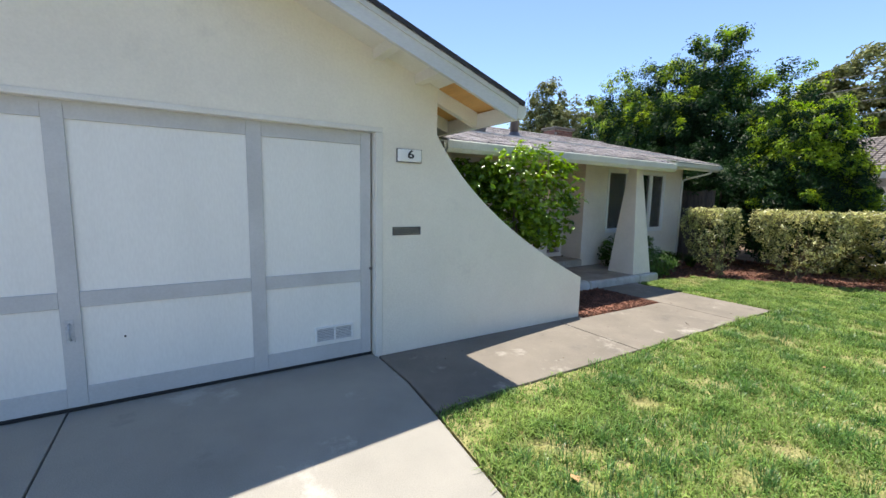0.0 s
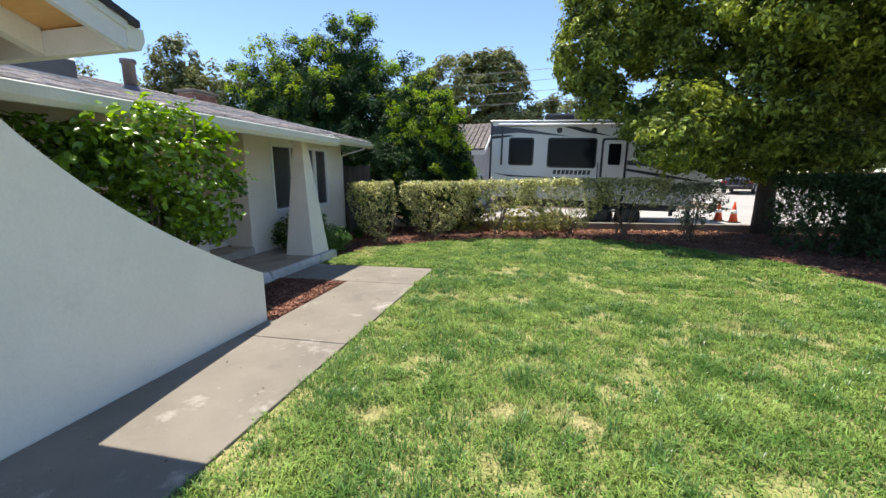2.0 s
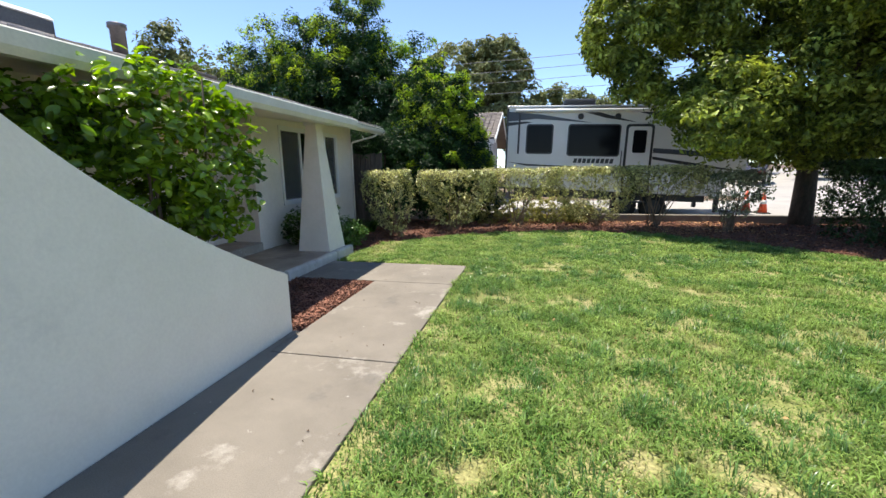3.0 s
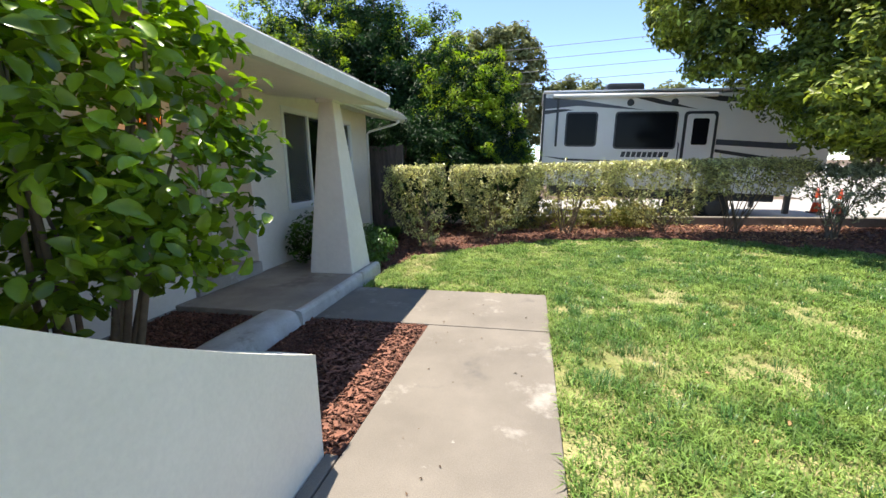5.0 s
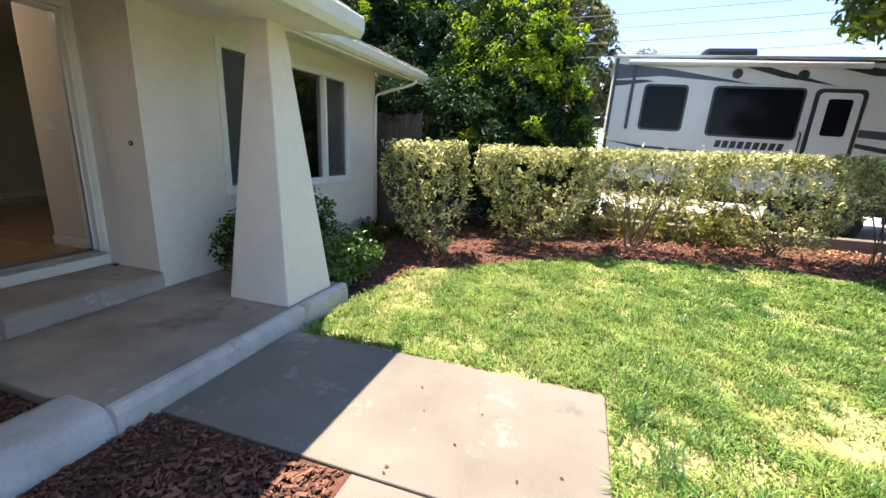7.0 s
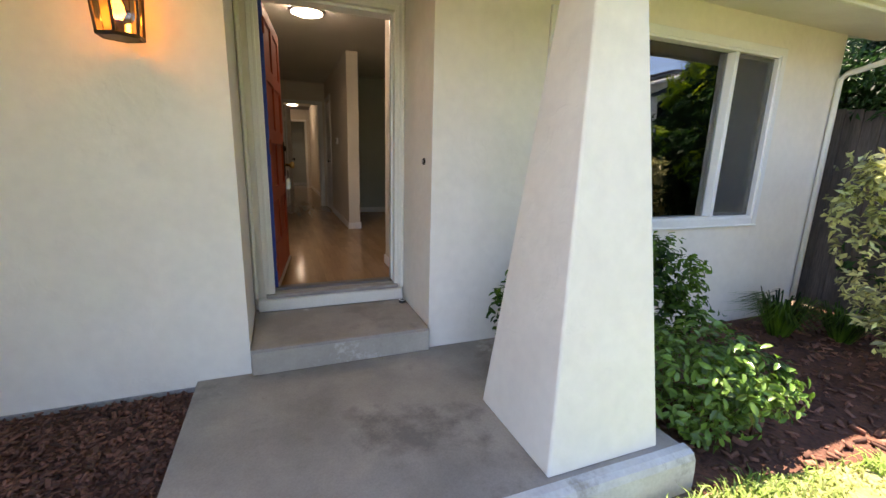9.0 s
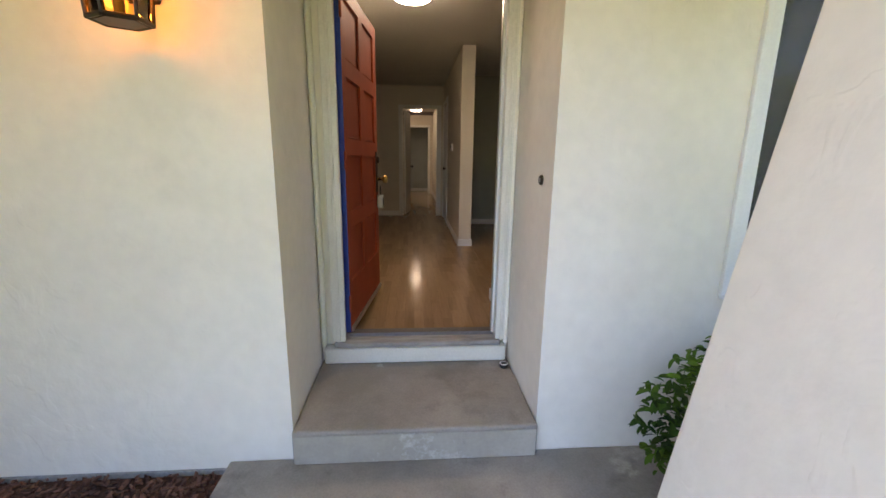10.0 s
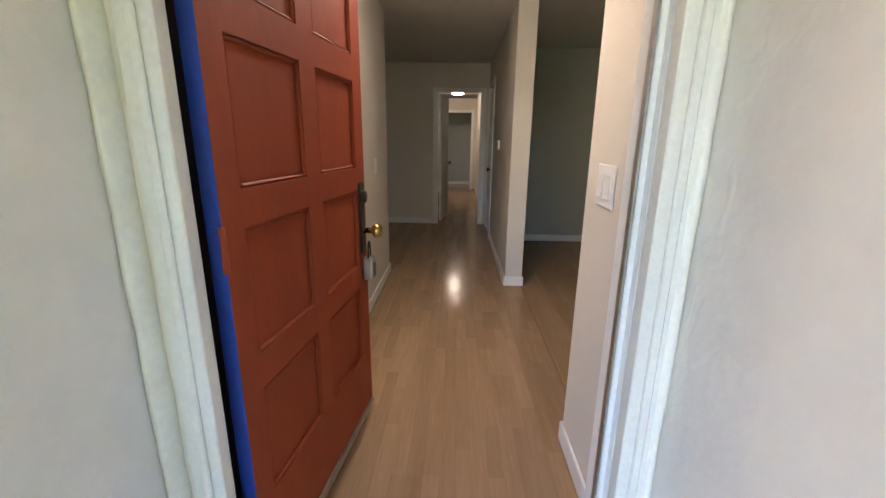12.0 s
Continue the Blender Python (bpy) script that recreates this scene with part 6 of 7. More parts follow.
    h = (0.046 - 0.04 * big - 0.048 * mid) * rng.uniform(0.6, 1.25, c) * (1 - 0.6 * patch)
    h = np.clip(h, 0.01, 0.1)
    w = 0.004 * rng.uniform(0.7, 1.3, c) / (0.35 + 0.65 * near)
    b = np.stack([x, y, np.full(c, -0.023)], 1)
    sd = np.stack([-np.sin(a), np.cos(a), np.zeros(c)], 1) * w[:, None]
    mid_p = b + np.stack([np.cos(a) * h * lean * 0.35, np.sin(a) * h * lean * 0.35, h * 0.7], 1)
    tip = b + np.stack([np.cos(a) * h * lean, np.sin(a) * h * lean, h * (1.1 - 0.32 * lean)], 1)
    v = np.stack([b - sd, b + sd, mid_p + sd * 0.8, mid_p - sd * 0.8, tip], 1).reshape(-1, 3)
    kk = np.arange(c)[:, None] * 5
    f = (kk[:, None, :] + np.array([[0, 1, 2], [0, 2, 3], [3, 2, 4]])[None]).reshape(-1, 3)
    g = soup("lawn_grass", v, f, None, m)
    dry = np.clip(patch * 0.7 + (rng.random(c) < 0.008 + 0.06 * np.clip(big + 0.1, 0, 1)) * rng.uniform(0.4, 1, c), 0, 1)
    att = g.data.attributes.new("dry", "FLOAT", "POINT")
    att.data.foreach_set("value", np.repeat(dry, 5).astype(np.float32))
    tagged(g, "mown green lawn grass with straw-coloured dry patches", "grass", kind="stuff")


lawn_grass()


def grass_tufts():
    """Coarse clumps of longer, darker blades that stand out of the short turf."""
    rng = np.random.default_rng(19)
    m = mat("coarse_grass", (0.06, 0.155, 0.04), (0.13, 0.255, 0.065), rough=0.34, big=3, fine=20, bump=0, grain=0.12, island=0.5, spec=0.4)
    n, l = m.node_tree.nodes, m.node_tree.links
    tr = n.new("ShaderNodeBsdfTranslucent")
    l.new(n["Principled BSDF"].inputs["Base Color"].links[0].from_socket, tr.inputs["Color"])
    ms = n.new("ShaderNodeMixShader")
    ms.inputs[0].default_value = 0.3
    l.new(n["Principled BSDF"].outputs[0], ms.inputs[1])
    l.new(tr.outputs[0], ms.inputs[2])
    l.new(ms.outputs[0], n["Material Output"].inputs["Surface"])
    x, y = rng.uniform(0.4, 8.0, 3600), rng.uniform(-1.8, 8.6, 3600)
    field = np.array([noise.noise((a * 0.9, b * 0.9, 4)) + 0.6 * noise.noise((a * 2.6, b * 2.6, 9)) for a, b in zip(x, y)])
    ok = inside(LAWN_EDGE, x, y) & (field + rng.normal(size=3600) * 0.12 > 0.02)
    x, y = x[ok], y[ok]
    per = 34
    t = len(x)
    size = rng.uniform(0.5, 1.25, t).repeat(per)
    c = t * per
    a = rng.uniform(0, 6.283, c)
    r = rng.random(c) ** 0.7 * 0.06 * size
    b = np.stack([x.repeat(per) + r * np.cos(a), y.repeat(per) + r * np.sin(a), np.full(c, -0.023)], 1)
    a = a + rng.normal(size=c) * 0.7
    h = 0.085 * size * rng.uniform(0.5, 1.2, c)
    lean = rng.uniform(0.3, 1.3, c)
    w = 0.0026 * rng.uniform(0.7, 1.4, c)
    sd = np.stack([-np.sin(a), np.cos(a), np.zeros(c)], 1) * w[:, None]
    mid = b + np.stack([np.cos(a) * h * lean * 0.35, np.sin(a) * h * lean * 0.35, h * 0.7], 1)
    tip = b + np.stack([np.cos(a) * h * lean, np.sin(a) * h * lean, h * (1.15 - 0.4 * lean)], 1)
    v = np.stack([b - sd, b + sd, mid + sd * 0.8, mid - sd * 0.8, tip], 1).reshape(-1, 3)
    k = np.arange(c)[:, None] * 5
    f = (k[:, None, :] + np.array([[0, 1, 2], [0, 2, 3], [3, 2, 4]])[None]).reshape(-1, 3)
    tagged(soup("grass_tufts", v, f, None, m), "coarse darker green grass tufts in the lawn", "grass", kind="stuff")


grass_tufts()


def fallen_leaves():
    rng = np.random.default_rng(31)
    x, y = rng.uniform(0.5, 6.5, 150), rng.uniform(-0.9, 8.3, 150)
    p = np.stack([x, y, np.full(150, 0.022)], 1)
    nr = np.stack([rng.normal(size=150) * 0.4, rng.normal(size=150) * 0.4, np.ones(150)], 1)
    litter = cloud("fallen_leaves", p, nr, rng.uniform(0.02, 0.045, 150), 0.1, None, mat("dry_leaf", (0.45, 0.30, 0.12), (0.30, 0.17, 0.07), rough=0.8, bump=0, island=0.4), "", 0.6)
    tagged(litter, "small dry yellow-brown leaves strewn on the lawn", "leaf litter", kind="stuff")
    one = cloud("fallen_leaf", [(1.42, -0.62, 0.03)], [(0.1, 0.2, 1)], [0.085], 0.12, None, mat("tan_leaf", (0.55, 0.33, 0.16), (0.42, 0.22, 0.1), rough=0.7, bump=0.1), "", 0.8)
    tagged(one, "single curled tan dead leaf on the grass", "leaf")


fallen_leaves()


def hedge_litter():
    """Dry tan leaves lying thick on the mulch under and behind the hedge."""
    rng = np.random.default_rng(33)
    x, y = rng.uniform(-1.6, 7.0, 5200), rng.uniform(8.2, 11.2, 5200)
    drift = np.array([noise.noise((a * 0.8, b * 0.8, 7)) for a, b in zip(x, y)])
    ok = ~inside(LAWN_EDGE, x, y) & (drift + 0.25 * np.clip(y - 9.6, -1, 1) + rng.normal(size=5200) * 0.15 > 0.0)
    x, y = x[ok], y[ok]
    c = len(x)
    nr = np.stack([rng.normal(size=c) * 0.5, rng.normal(size=c) * 0.5, np.ones(c)], 1)
    litter = cloud("leaf_litter", np.stack([x, y, rng.uniform(0.005, 0.03, c)], 1), nr, rng.uniform(0.03, 0.075, c), 0.15, None, mat("litter_leaf", (0.50, 0.29, 0.15), (0.33, 0.16, 0.085), rough=0.85, bump=0, island=0.5), "", 0.5)
    tagged(litter, "dry tan fallen leaves drifted under the hedge", "leaf litter", kind="stuff")


hedge_litter()


# ---- bark mulch ----
def chips(name, xs, ys, count, size, seed, label, test, z=0.0, heap=0.02):
    rng = np.random.default_rng(seed)
    x, y = rng.uniform(*xs, count), rng.uniform(*ys, count)
    ok = test(x, y)
    x, y = x[ok], y[ok]
    c = len(x)
    q = rng.normal(size=(c, 3, 3)) * np.array([1, 1, 0.35])
    u = q[:, 0] / np.linalg.norm(q[:, 0], axis=1, keepdims=True)
    w = np.cross(u, q[:, 1] + np.array([0, 0, 0.0]))
    w /= np.linalg.norm(w, axis=1, keepdims=True)
    v = np.cross(w, u)
    s = size * rng.uniform(0.4, 1.3, c)[:, None]
    p = np.stack([x, y, z + rng.uniform(0, heap, c)], 1)
    corners = []
    for a in (-1, 1):
        for b in (-1, 1):
            for d in (-1, 1):
                corners.append(p + u * s * 0.5 * a * (0.8 if b > 0 else 1) + v * s * 0.2 * b + w * s * 0.07 * d)
    vv = np.stack(corners, 1).reshape(-1, 3)
    quads = np.array([(0, 1, 3, 2), (4, 6, 7, 5), (0, 4, 5, 1), (2, 3, 7, 6), (0, 2, 6, 4), (1, 5, 7, 3)])
    f = (np.arange(c)[:, None, None] * 8 + quads[None]).reshape(-1, 4)
    tagged(soup(name, vv, f, None, MULCH), label, "mulch", kind="stuff")


MULCH_BED = mat("mulch_bed", (0.14, 0.055, 0.032), (0.08, 0.034, 0.022), rough=1.0, big=4, fine=45, bump=0.8, dist=0.02, grain=0.3)
flat("mulch_bed_walk", [(-1.99, 0.0), (-1.1, 0.0), (-1.1, 2.17), (-0.82, 2.17), (-0.8, 4.015), (-1.99, 4.015)], -0.012, MULCH_BED, "red-brown bark mulch bed beside the walk", "mulch bed", 0.04)
flat("mulch_bed_wall", [(-3.36, -0.2), (-2.43, -0.2), (-2.43, 3.77), (-3.36, 3.77)], 0.07, MULCH_BED, "dark bark mulch bed along the house wall", "mulch bed", 0.12)
flat("mulch_bed_hedge", [(-3.3, 5.93), (-1.9, 5.93), (-1.9, 6.2), (-1.75, 7.1), (-0.8, 7.85), (0.4, 8.75), (2.2, 9.25), (3.9, 9.0), (5.2, 8.2), (6.4, 7.0), (6.9, 5.6), (6.9, 4.6), (7.4, 3.0), (9.6, 1.0), (10.4, 1.0), (10.4, 11.3), (-2.0, 11.3), (-3.3, 9.25)], -0.03, MULCH_BED, "red-brown bark mulch under the hedge", "mulch bed", 0.03)
chips("bark_chips", (-1.97, -0.82), (1.2, 4.0), 8000, 0.034, 51, "red-brown bark chips beside the walk", lambda x, y: (y > 2.2) | (x < -1.13), -0.01)
chips("bark_chips", (-3.34, -2.46), (1.2, 3.75), 6500, 0.034, 52, "dark damp bark chips along the wall", lambda x, y: x < 9, 0.072)
chips("bark_chips", (-3.2, 9.8), (5.95, 11.2), 15000, 0.06, 53, "red-brown bark chips under the hedge", lambda x, y: ~inside(LAWN_EDGE, x, y) & ~((x < -2.0) & (y < 5.95)), -0.028)
flat("neighbour_kerb", [(-0.5, 11.35), (10.4, 11.35), (10.4, 11.57), (-0.5, 11.57)], 0.17, CONCRETE, "low grey concrete kerb of the neighbouring drive", "kerb", 0.22, bevel=0.015)


# ---- the neighbours ----
RV_WHITE = mat("motorhome_white", (0.78, 0.78, 0.76), (0.74, 0.74, 0.72), rough=0.3, big=1, fine=60, bump=0.02, grain=0.02)
RV_DARK = mat("motorhome_graphic_black", (0.03, 0.032, 0.036), (0.04, 0.042, 0.046), rough=0.35, bump=0)
RV_GREY = mat("motorhome_graphic_grey", (0.075, 0.085, 0.105), (0.06, 0.07, 0.088), rough=0.35, bump=0)
TINTED = mat("tinted_glass", (0.008, 0.009, 0.011), (0.01, 0.011, 0.013), rough=0.08, bump=0, grain=0, spec=0.08)
ORANGE = mat("cone_orange", (0.75, 0.09, 0.025), (0.65, 0.07, 0.02), rough=0.5)
GREENBIN = mat("green_bin_plastic", (0.015, 0.06, 0.035), (0.012, 0.045, 0.027), rough=0.45)
CARPAINT = mat("dark_car_paint", (0.05, 0.045, 0.05), (0.055, 0.05, 0.055), rough=0.2, metal=0.4, bump=0, grain=0.02)


def rounded(x0, x1, z0, z1, r, n=5):
    pts = []
    for cx, cz, a0 in ((x1 - r, z1 - r, 0), (x0 + r, z1 - r, 90), (x0 + r, z0 + r, 180), (x1 - r, z0 + r, 270)):
        for k in range(n + 1):
            a = radians(a0 + 90 * k / n)
            pts.append((cx + r * math.cos(a), cz + r * math.sin(a)))
    return pts


def motorhome():
    o = thing("travel_trailer", (0.3, 12.75, 0.0), "long white fifth-wheel travel trailer with dark swoosh graphics", "trailer")
    o.rotation_euler = (0, radians(2.0), 0)

    def p(name, bm, m, parent=o, label="", smooth=False):
        return part(name, bm, m, parent, label, local=True, smooth=smooth)
    L = 6.3
    body = p("body", prism([(0.0, 0.92), (L, 0.8), (L + 0.3, 1.35), (7.0, 1.5), (7.0, 2.3), (6.75, 3.33), (0.02, 3.42)], "y", 0.0, 2.5, bevel=0.03), RV_WHITE, o, "white fibreglass body")
    p("chassis", box(0.3, L - 0.2, 0.25, 2.25, 0.6, 0.92, 0.02), RV_DARK, o, "black steel chassis")
    p("roof_rim", box(-0.03, 6.75, -0.03, 2.53, 3.4, 3.46, 0.015), STEEL, o, "pale metal roof edge")
    p("awning", tube([(0.25, -0.06, 3.3), (4.3, -0.06, 3.3)], 0.055, 12), RV_WHITE, o, "rolled white awning", smooth=True)
    p("rear_corner", box(-0.012, 0.05, -0.012, 0.06, 0.7, 3.38, 0.004), RV_DARK, o, "dark rear corner trim")
    p("awning_arm", box(0.36, 0.42, -0.05, -0.005, 1.98, 3.3, 0.006), RV_DARK, o, "black awning arm")
    for x0, x1, z0, z1 in ((0.62, 1.46, 1.98, 2.9), (1.9, 3.46, 1.93, 2.9)):
        w = p("window", prism(rounded(x0, x1, z0, z1, 0.09), "y", -0.02, -0.001), RV_DARK, o, "black window surround")
        p("pane", prism(rounded(x0 + 0.04, x1 - 0.04, z0 + 0.04, z1 - 0.04, 0.07), "y", -0.024, -0.0205), TINTED, w, "dark tinted glass")
    d = p("entry_hatch", prism(rounded(3.6, 4.4, 0.85, 2.9, 0.1), "y", -0.02, -0.001), RV_DARK, o, "black door surround")
    p("door_leaf", prism(rounded(3.67, 4.33, 0.92, 2.83, 0.08), "y", -0.028, -0.0205), RV_WHITE, d)
    p("door_window", prism(rounded(3.82, 4.2, 2.05, 2.72, 0.05), "y", -0.033, -0.0285), TINTED, d, "dark tinted glass")
    p("grab_handle", tube([(3.52, -0.002, 2.1), (3.52, -0.06, 2.05), (3.52, -0.06, 1.5), (3.52, -0.002, 1.45)], 0.015), RV_DARK, o, smooth=True)
    for x in (2.25, 3.33):
        p("speaker", lathe([(0.09, 0), (0.09, 0.02), (0.06, 0.03), (0, 0.03)], (x, 0, 3.13), (0, -1, 0), 18), RV_DARK, o, "round black speaker")
    stripes = [([(0.05, 3.28), (0.05, 2.98), (0.9, 3.06), (2.6, 2.94), (1.0, 3.2)], RV_GREY), ([(0.05, 2.95), (0.05, 2.84), (0.8, 2.95), (0.6, 2.98)], RV_DARK), ([(2.2, 3.3), (2.6, 3.3), (3.9, 2.95), (3.0, 3.08)], RV_DARK), ([(4.42, 2.2), (5.8, 2.12), (6.6, 2.12), (6.2, 1.95), (4.42, 2.06)], RV_GREY), ([(4.42, 1.95), (4.42, 1.87), (5.6, 1.68), (6.9, 1.56), (5.6, 1.78)], RV_DARK), ([(0.05, 1.72), (0.7, 1.66), (3.4, 1.58), (0.7, 1.6)], RV_DARK), ([(3.7, 3.3), (4.2, 3.3), (6.2, 3.05), (4.4, 3.14)], RV_DARK)]
    for pts, m in stripes:
        p("graphic_stripe", prism(pts, "y", -0.006, -0.0008), m, o, "dark swoosh graphic")
    for k in range(9):
        x = 2.12 + k * 0.135
        p("logo_bar", prism([(x, 1.72), (x + 0.1, 1.72), (x + 0.125, 1.86), (x + 0.025, 1.86)], "y", -0.006, -0.0008), RV_DARK, o, "dark plain emblem bar")
    a = p("air_conditioner", box(1.75, 2.75, 0.8, 1.7, 3.46, 3.78, 0.08, segments=2), RV_DARK, o, "black rooftop air conditioner")
    p("roof_vent", box(5.2, 5.8, 0.9, 1.5, 3.46, 3.6, 0.03), RV_WHITE, o)
    for x in (3.75, 4.6):
        w = p("wheel", lathe([(0.36, 0), (0.39, 0.05), (0.39, 0.2), (0.36, 0.25), (0.0, 0.25)], (x, 0.28, 0.42), (0, -1, 0), 24), RUBBER, o, "black tyre", smooth=True)
        p("rim", lathe([(0.22, 0.0), (0.2, 0.02), (0.06, 0.03), (0.0, 0.04)], (x, 0.03, 0.42), (0, -1, 0), 18), RV_DARK, w)
    p("landing_leg", box(6.4, 6.52, 0.3, 0.42, 0.3, 1.5, 0.01), RV_DARK, o)
    p("landing_leg", box(6.4, 6.52, 2.1, 2.22, 0.3, 1.5, 0.01), RV_DARK, o)
    p("step", box(3.7, 4.3, -0.3, 0.0, 0.55, 0.6, 0.01), RV_DARK, o, "black folding step")


motorhome()


def neighbour_house():
    h = thing("neighbour_house", (-5.0, 20.0, 0.1), "grey neighbouring house with a brown tiled gable roof", "house")
    grey = mat("neighbour_grey_stucco", (0.42, 0.42, 0.42), (0.36, 0.36, 0.36), rough=0.85)
    part("wall", prism([(17.9, 0.0), (25.0, 0.0), (25.0, 2.9), (21.4, 4.2), (17.9, 2.9)], "x", -12.0, -1.0), grey, h, "grey stucco wall")
    rows = 16
    bm = bmesh.new()
    for i in range(rows):
        y0, y1 = 17.3 + i * 4.1 / rows, 17.3 + (i + 1) * 4.1 / rows
        z0, z1 = 2.78 + i * 1.56 / rows, 2.78 + (i + 1) * 1.56 / rows
        for k in range(24):
            x1 = -0.45 - k * 0.24
            prism([(y0, z0), (y1 + 0.06, z1 + 0.02), (y1 + 0.06, z1 + 0.06), (y0, z0 + 0.07)], "x", x1 - 0.235 + 0.04, x1, bm)
    r = part("roof_tiles", bm, TILE, h, "overlapping brown concrete roof tiles")
    part("roof", prism([(17.35, 2.72), (21.4, 4.28), (25.6, 2.72), (25.6, 2.78), (21.4, 4.36), (17.35, 2.78)], "x", -12.3, -0.46), TILE, h, "brown tiled roof")
    part("rake_board", prism([(17.3, 2.6), (21.4, 4.18), (25.6, 2.6), (25.6, 2.78), (21.4, 4.36), (17.3, 2.78)], "x", -0.44, -0.4), WHITE, h, "white rake board")
    part("fascia", box(-12.3, -0.46, 17.28, 17.32, 2.55, 2.76), WHITE, h, "white eave fascia")
    w = part("window_frame", frame_bars("y", 17.86, 17.9, -2.0, -1.3, 1.3, 2.2, 0.08), WHITE, h)
    part("pane", box(-2.0, -1.3, 17.88, 17.895, 1.3, 2.2), TINTED, w)


neighbour_house()


def cone(x, y):
    z = -0.005
    c = thing("traffic_cone", (x, y, z), "orange plastic traffic cone on the pale drive", "traffic cone", "pair of traffic cones")
    part("base", box(x - 0.17, x + 0.17, y - 0.17, y + 0.17, z, z + 0.035, 0.01), RUBBER, c, "black base")
    part("cone", lathe([(0.13, 0.035), (0.025, 0.68), (0.0, 0.69)], (x, y, z), sides=18), ORANGE, c, smooth=True)
    part("collar", lathe([(0.092, 0.3), (0.072, 0.42), (0.07, 0.42), (0.09, 0.3)], (x, y, z), sides=18), PLATE, c, "white reflective collar", smooth=True)


cone(8.05, 14.1)
cone(8.35, 13.7)


def wheelie_bin(x, y):
    z = -0.05
    b = thing("wheeled_bin", (x, y, z), "dark green wheeled rubbish bin at the street edge", "bin")
    own = bmesh.new()
    r0 = [own.verts.new((x + a * 0.26, y + c * 0.28, z + 0.05)) for a, c in ((-1, -1), (1, -1), (1, 1), (-1, 1))]
    r1 = [own.verts.new((x + a * 0.34, y + c * 0.38, z + 0.98)) for a, c in ((-1, -1), (1, -1), (1, 1), (-1, 1))]
    for k in range(4):
        own.faces.new((r0[k], r0[(k + 1) % 4], r1[(k + 1) % 4], r1[k]))
    own.faces.new(r0[::-1])
    own.faces.new(r1)
    bmesh.ops.bevel(own, geom=own.edges[:], offset=0.03, segments=2, affect="EDGES")
    part("body", own, GREENBIN, b)
    part("lid", box(x - 0.37, x + 0.37, y - 0.42, y + 0.41, z + 0.985, z + 1.06, 0.03, segments=2), GREENBIN, b)
    part("handle", tube([(x - 0.25, y + 0.44, z + 1.0), (x + 0.25, y + 0.44, z + 1.0)], 0.018), GREENBIN, b)
    for s in (-1, 1):
        part("wheel", lathe([(0.12, 0), (0.12, 0.05), (0, 0.05)], (x + s * 0.27, y + 0.3, z + 0.12), (s, 0, 0), 16), RUBBER, b)


wheelie_bin(10.1, 10.6)


def car(x, y, turn):
    z = ground_rise(x, y) - 0.035
    c = thing("parked_car", (x, y, z), "dark saloon car parked along the street", "car")
    c.rotation_euler = (0, 0, radians(turn))
    side = [(-2.3, 0.3), (2.25, 0.3), (2.3, 0.62), (2.1, 0.82), (1.2, 0.95), (0.45, 1.4), (-0.75, 1.43), (-1.5, 1.02), (-2.2, 0.95), (-2.32, 0.6)]
    part("body", prism(side, "y", -0.88, 0.88, bevel=0.05), CARPAINT, c, local=True)
    for s in (-1, 1):
        part("side_window", prism([(1.0, 0.97), (0.42, 1.34), (-0.7, 1.36), (-1.2, 1.02)], "y", s * 0.885 - 0.006, s * 0.885 + 0.006), TINTED, c, local=True)
        for wx in (-1.4, 1.4):
            w = part("wheel", lathe([(0.3, 0), (0.32, 0.03), (0.32, 0.17), (0.3, 0.2), (0, 0.2)], (wx, s * 0.72, 0.32), (0, s, 0), 20), RUBBER, c, "black tyre", local=True, smooth=True)
            part("rim", lathe([(0.21, 0.2), (0.19, 0.215), (0.05, 0.21), (0.0, 0.22)], (wx, s * 0.72, 0.32), (0, s, 0), 16), STEEL, w, local=True)
        part("tail_light", box(-2.335, -2.28, s * 0.7 - 0.15, s * 0.7 + 0.15, 0.7, 0.84, 0.01), mat("tail_red", (0.4, 0.02, 0.02), rough=0.3), c, "red tail light", local=True)
    part("windscreen", prism([(1.14, 0.98), (0.5, 1.385), (0.51, 1.395), (1.15, 0.99)], "y", -0.75, 0.75), TINTED, c, local=True)
    part("bumper", box(-2.36, -2.3, -0.8, 0.8, 0.35, 0.55, 0.02), CARPAINT, c, local=True)


car(15.6, 31.0, 60)


def board_fence():
    f = thing("street_fence", (29, 29, 0.5), "reddish-brown board fence across the street", "fence")
    m = mat("redwood_boards", (0.42, 0.24, 0.17), (0.34, 0.19, 0.13), rough=0.9, big=1, fine=30, rnd=0.15)
    for k in range(26):
        x, y = 24 + k * 0.3, 30.5 - k * 0.36
        own = box(-0.02, 0.02, -0.23, 0.23, 0.0, 2.55, 0.004)
        own.transform(pose(x, y, ground_rise(x, y) - 0.1, 0, 0, 39.8))
        part("board", own, m, f)


board_fence()


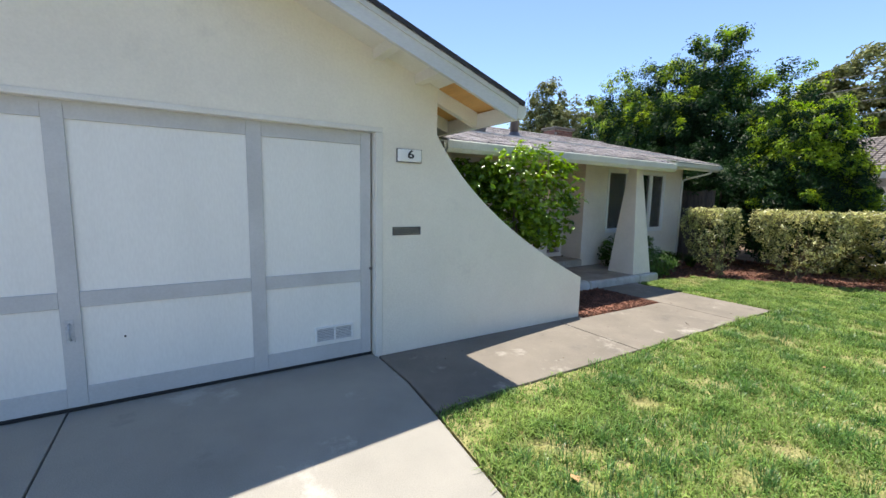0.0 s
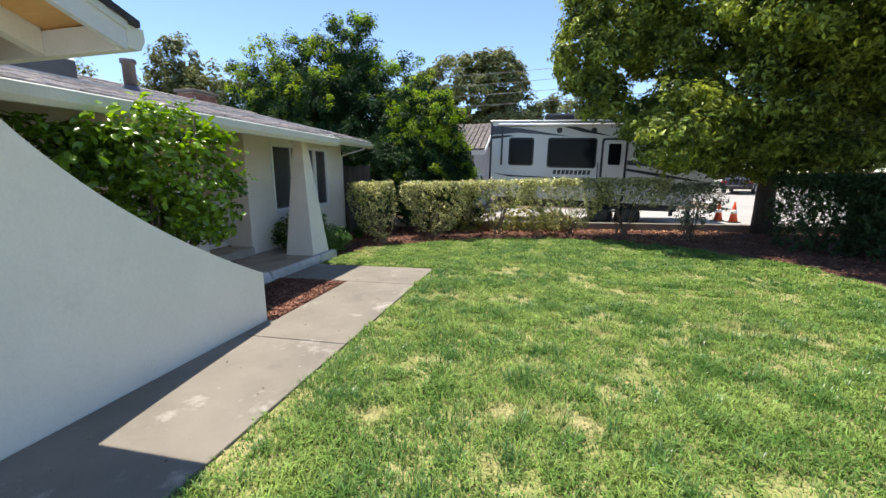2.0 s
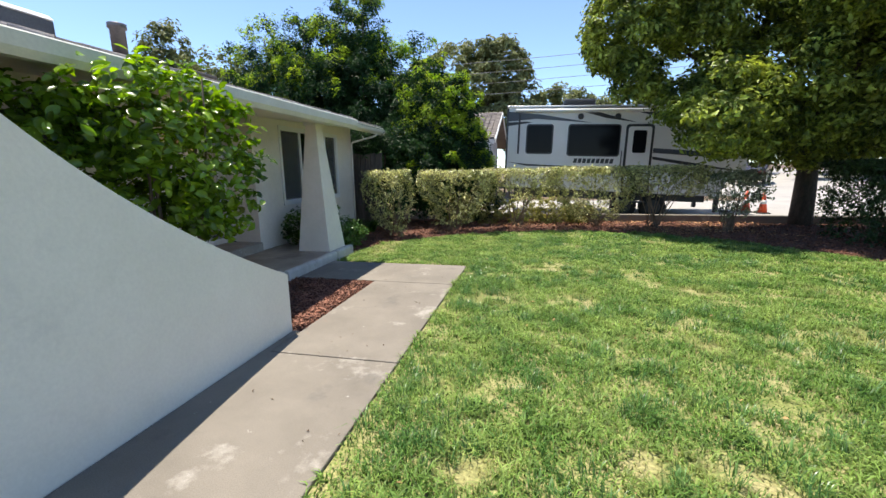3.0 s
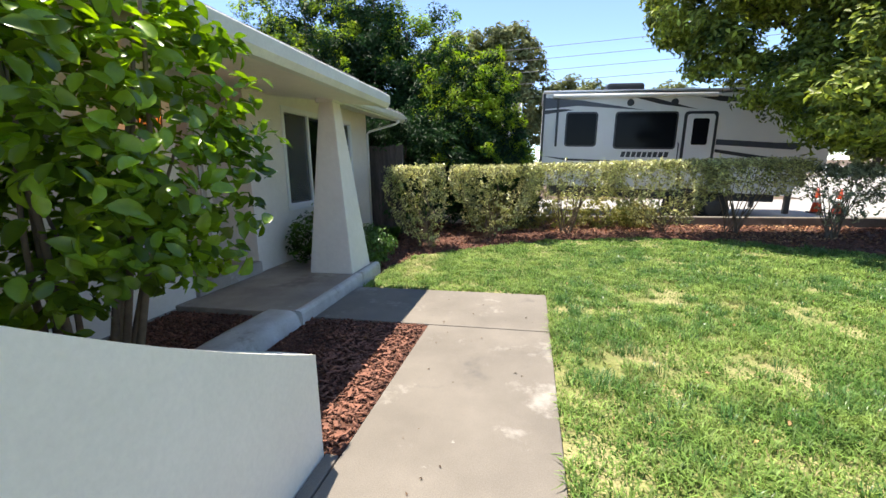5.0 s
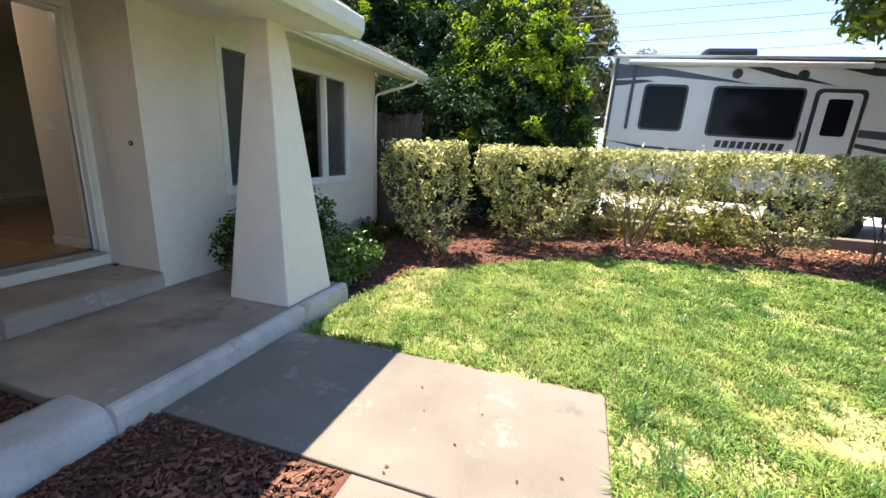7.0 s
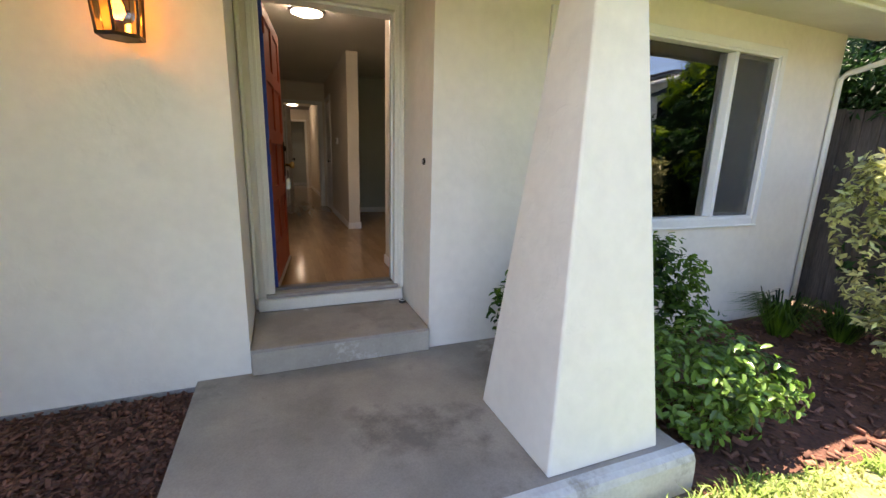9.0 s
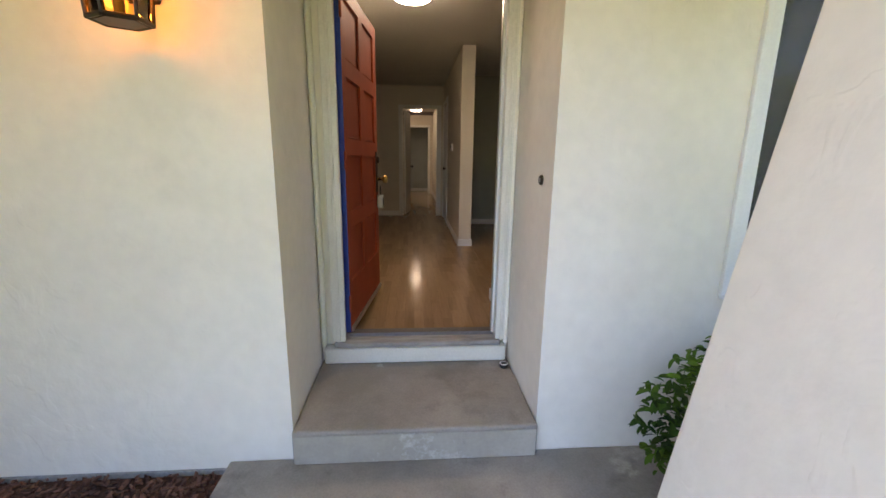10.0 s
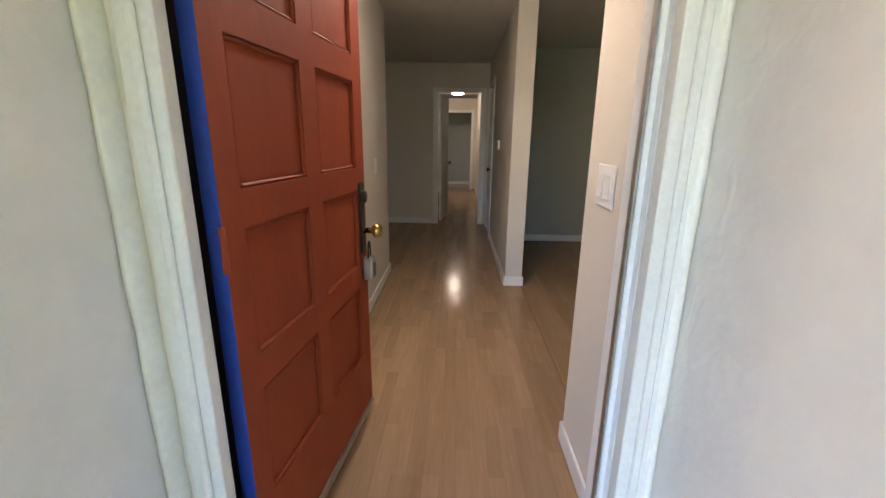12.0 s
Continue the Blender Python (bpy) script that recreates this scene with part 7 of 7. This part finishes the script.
def wires():
    w = thing("power_lines", (0, 29, 7), "thin grey overhead power lines", "power line")
    grey = mat("wire_grey", (0.25, 0.25, 0.25), rough=0.6, bump=0)
    for k in range(4):
        z = 6.6 + 0.75 * k
        part("wire", tube([(-45 + 9 * i, 29 + 0.2 * k, z + 0.02 * (-45 + 9 * i) + 0.0009 * (-45 + 9 * i) ** 2) for i in range(12)], 0.016, 5), grey, w)


wires()


def walk_debris():
    """Scraps of leaf and bark blown onto the paving."""
    rng = np.random.default_rng(77)
    x, y = rng.uniform(-0.75, 0.3, 46), rng.uniform(-0.7, 5.0, 46)
    p = np.stack([x, y, np.full(46, 0.006)], 1)
    nr = np.stack([rng.normal(size=46) * 0.3, rng.normal(size=46) * 0.3, np.ones(46)], 1)
    d = cloud("leaf_scraps", p, nr, rng.uniform(0.008, 0.03, 46), 0.15, None, mat("scrap_brown", (0.12, 0.07, 0.04), (0.07, 0.045, 0.03), rough=0.9, bump=0, island=0.5), "", 0.5)
    tagged(d, "small brown leaf scraps on the concrete walk", "leaf litter", kind="stuff")


walk_debris()


# ---- single bark chips beside the walk ----
def loose_chips():
    bed = bpy.data.objects["mulch_bed_walk"]
    rng = random.Random(77)
    shapes = []
    for k in range(10):
        a, b, c = rng.uniform(0.02, 0.04), rng.uniform(0.007, 0.014), rng.uniform(0.002, 0.004)
        bm = bmesh.new()
        bmesh.ops.create_cube(bm, size=2.0)
        for v in bm.verts:
            v.co = Vector((v.co.x * a * rng.uniform(0.6, 1.1), v.co.y * b * rng.uniform(0.6, 1.1), v.co.z * c + 0.3 * c * rng.uniform(-1, 1)))
        me = bpy.data.meshes.new("bark_chip")
        bm.to_mesh(me)
        bm.free()
        me.materials.append(MULCH)
        shapes.append(me)
    back = bed.matrix_world.inverted()
    for k in range(300):
        x, y = rng.uniform(-1.45, -0.84), rng.uniform(2.25, 3.95)
        chip = new("bark_chip", shapes[k % 10])
        chip.parent = bed
        chip.matrix_parent_inverse = back
        chip.matrix_world = Matrix.Translation((x, y, rng.uniform(0.006, 0.016))) @ Euler((rng.uniform(-0.3, 0.3), rng.uniform(-0.3, 0.3), rng.uniform(0, 6.28))).to_matrix().to_4x4()


loose_chips()
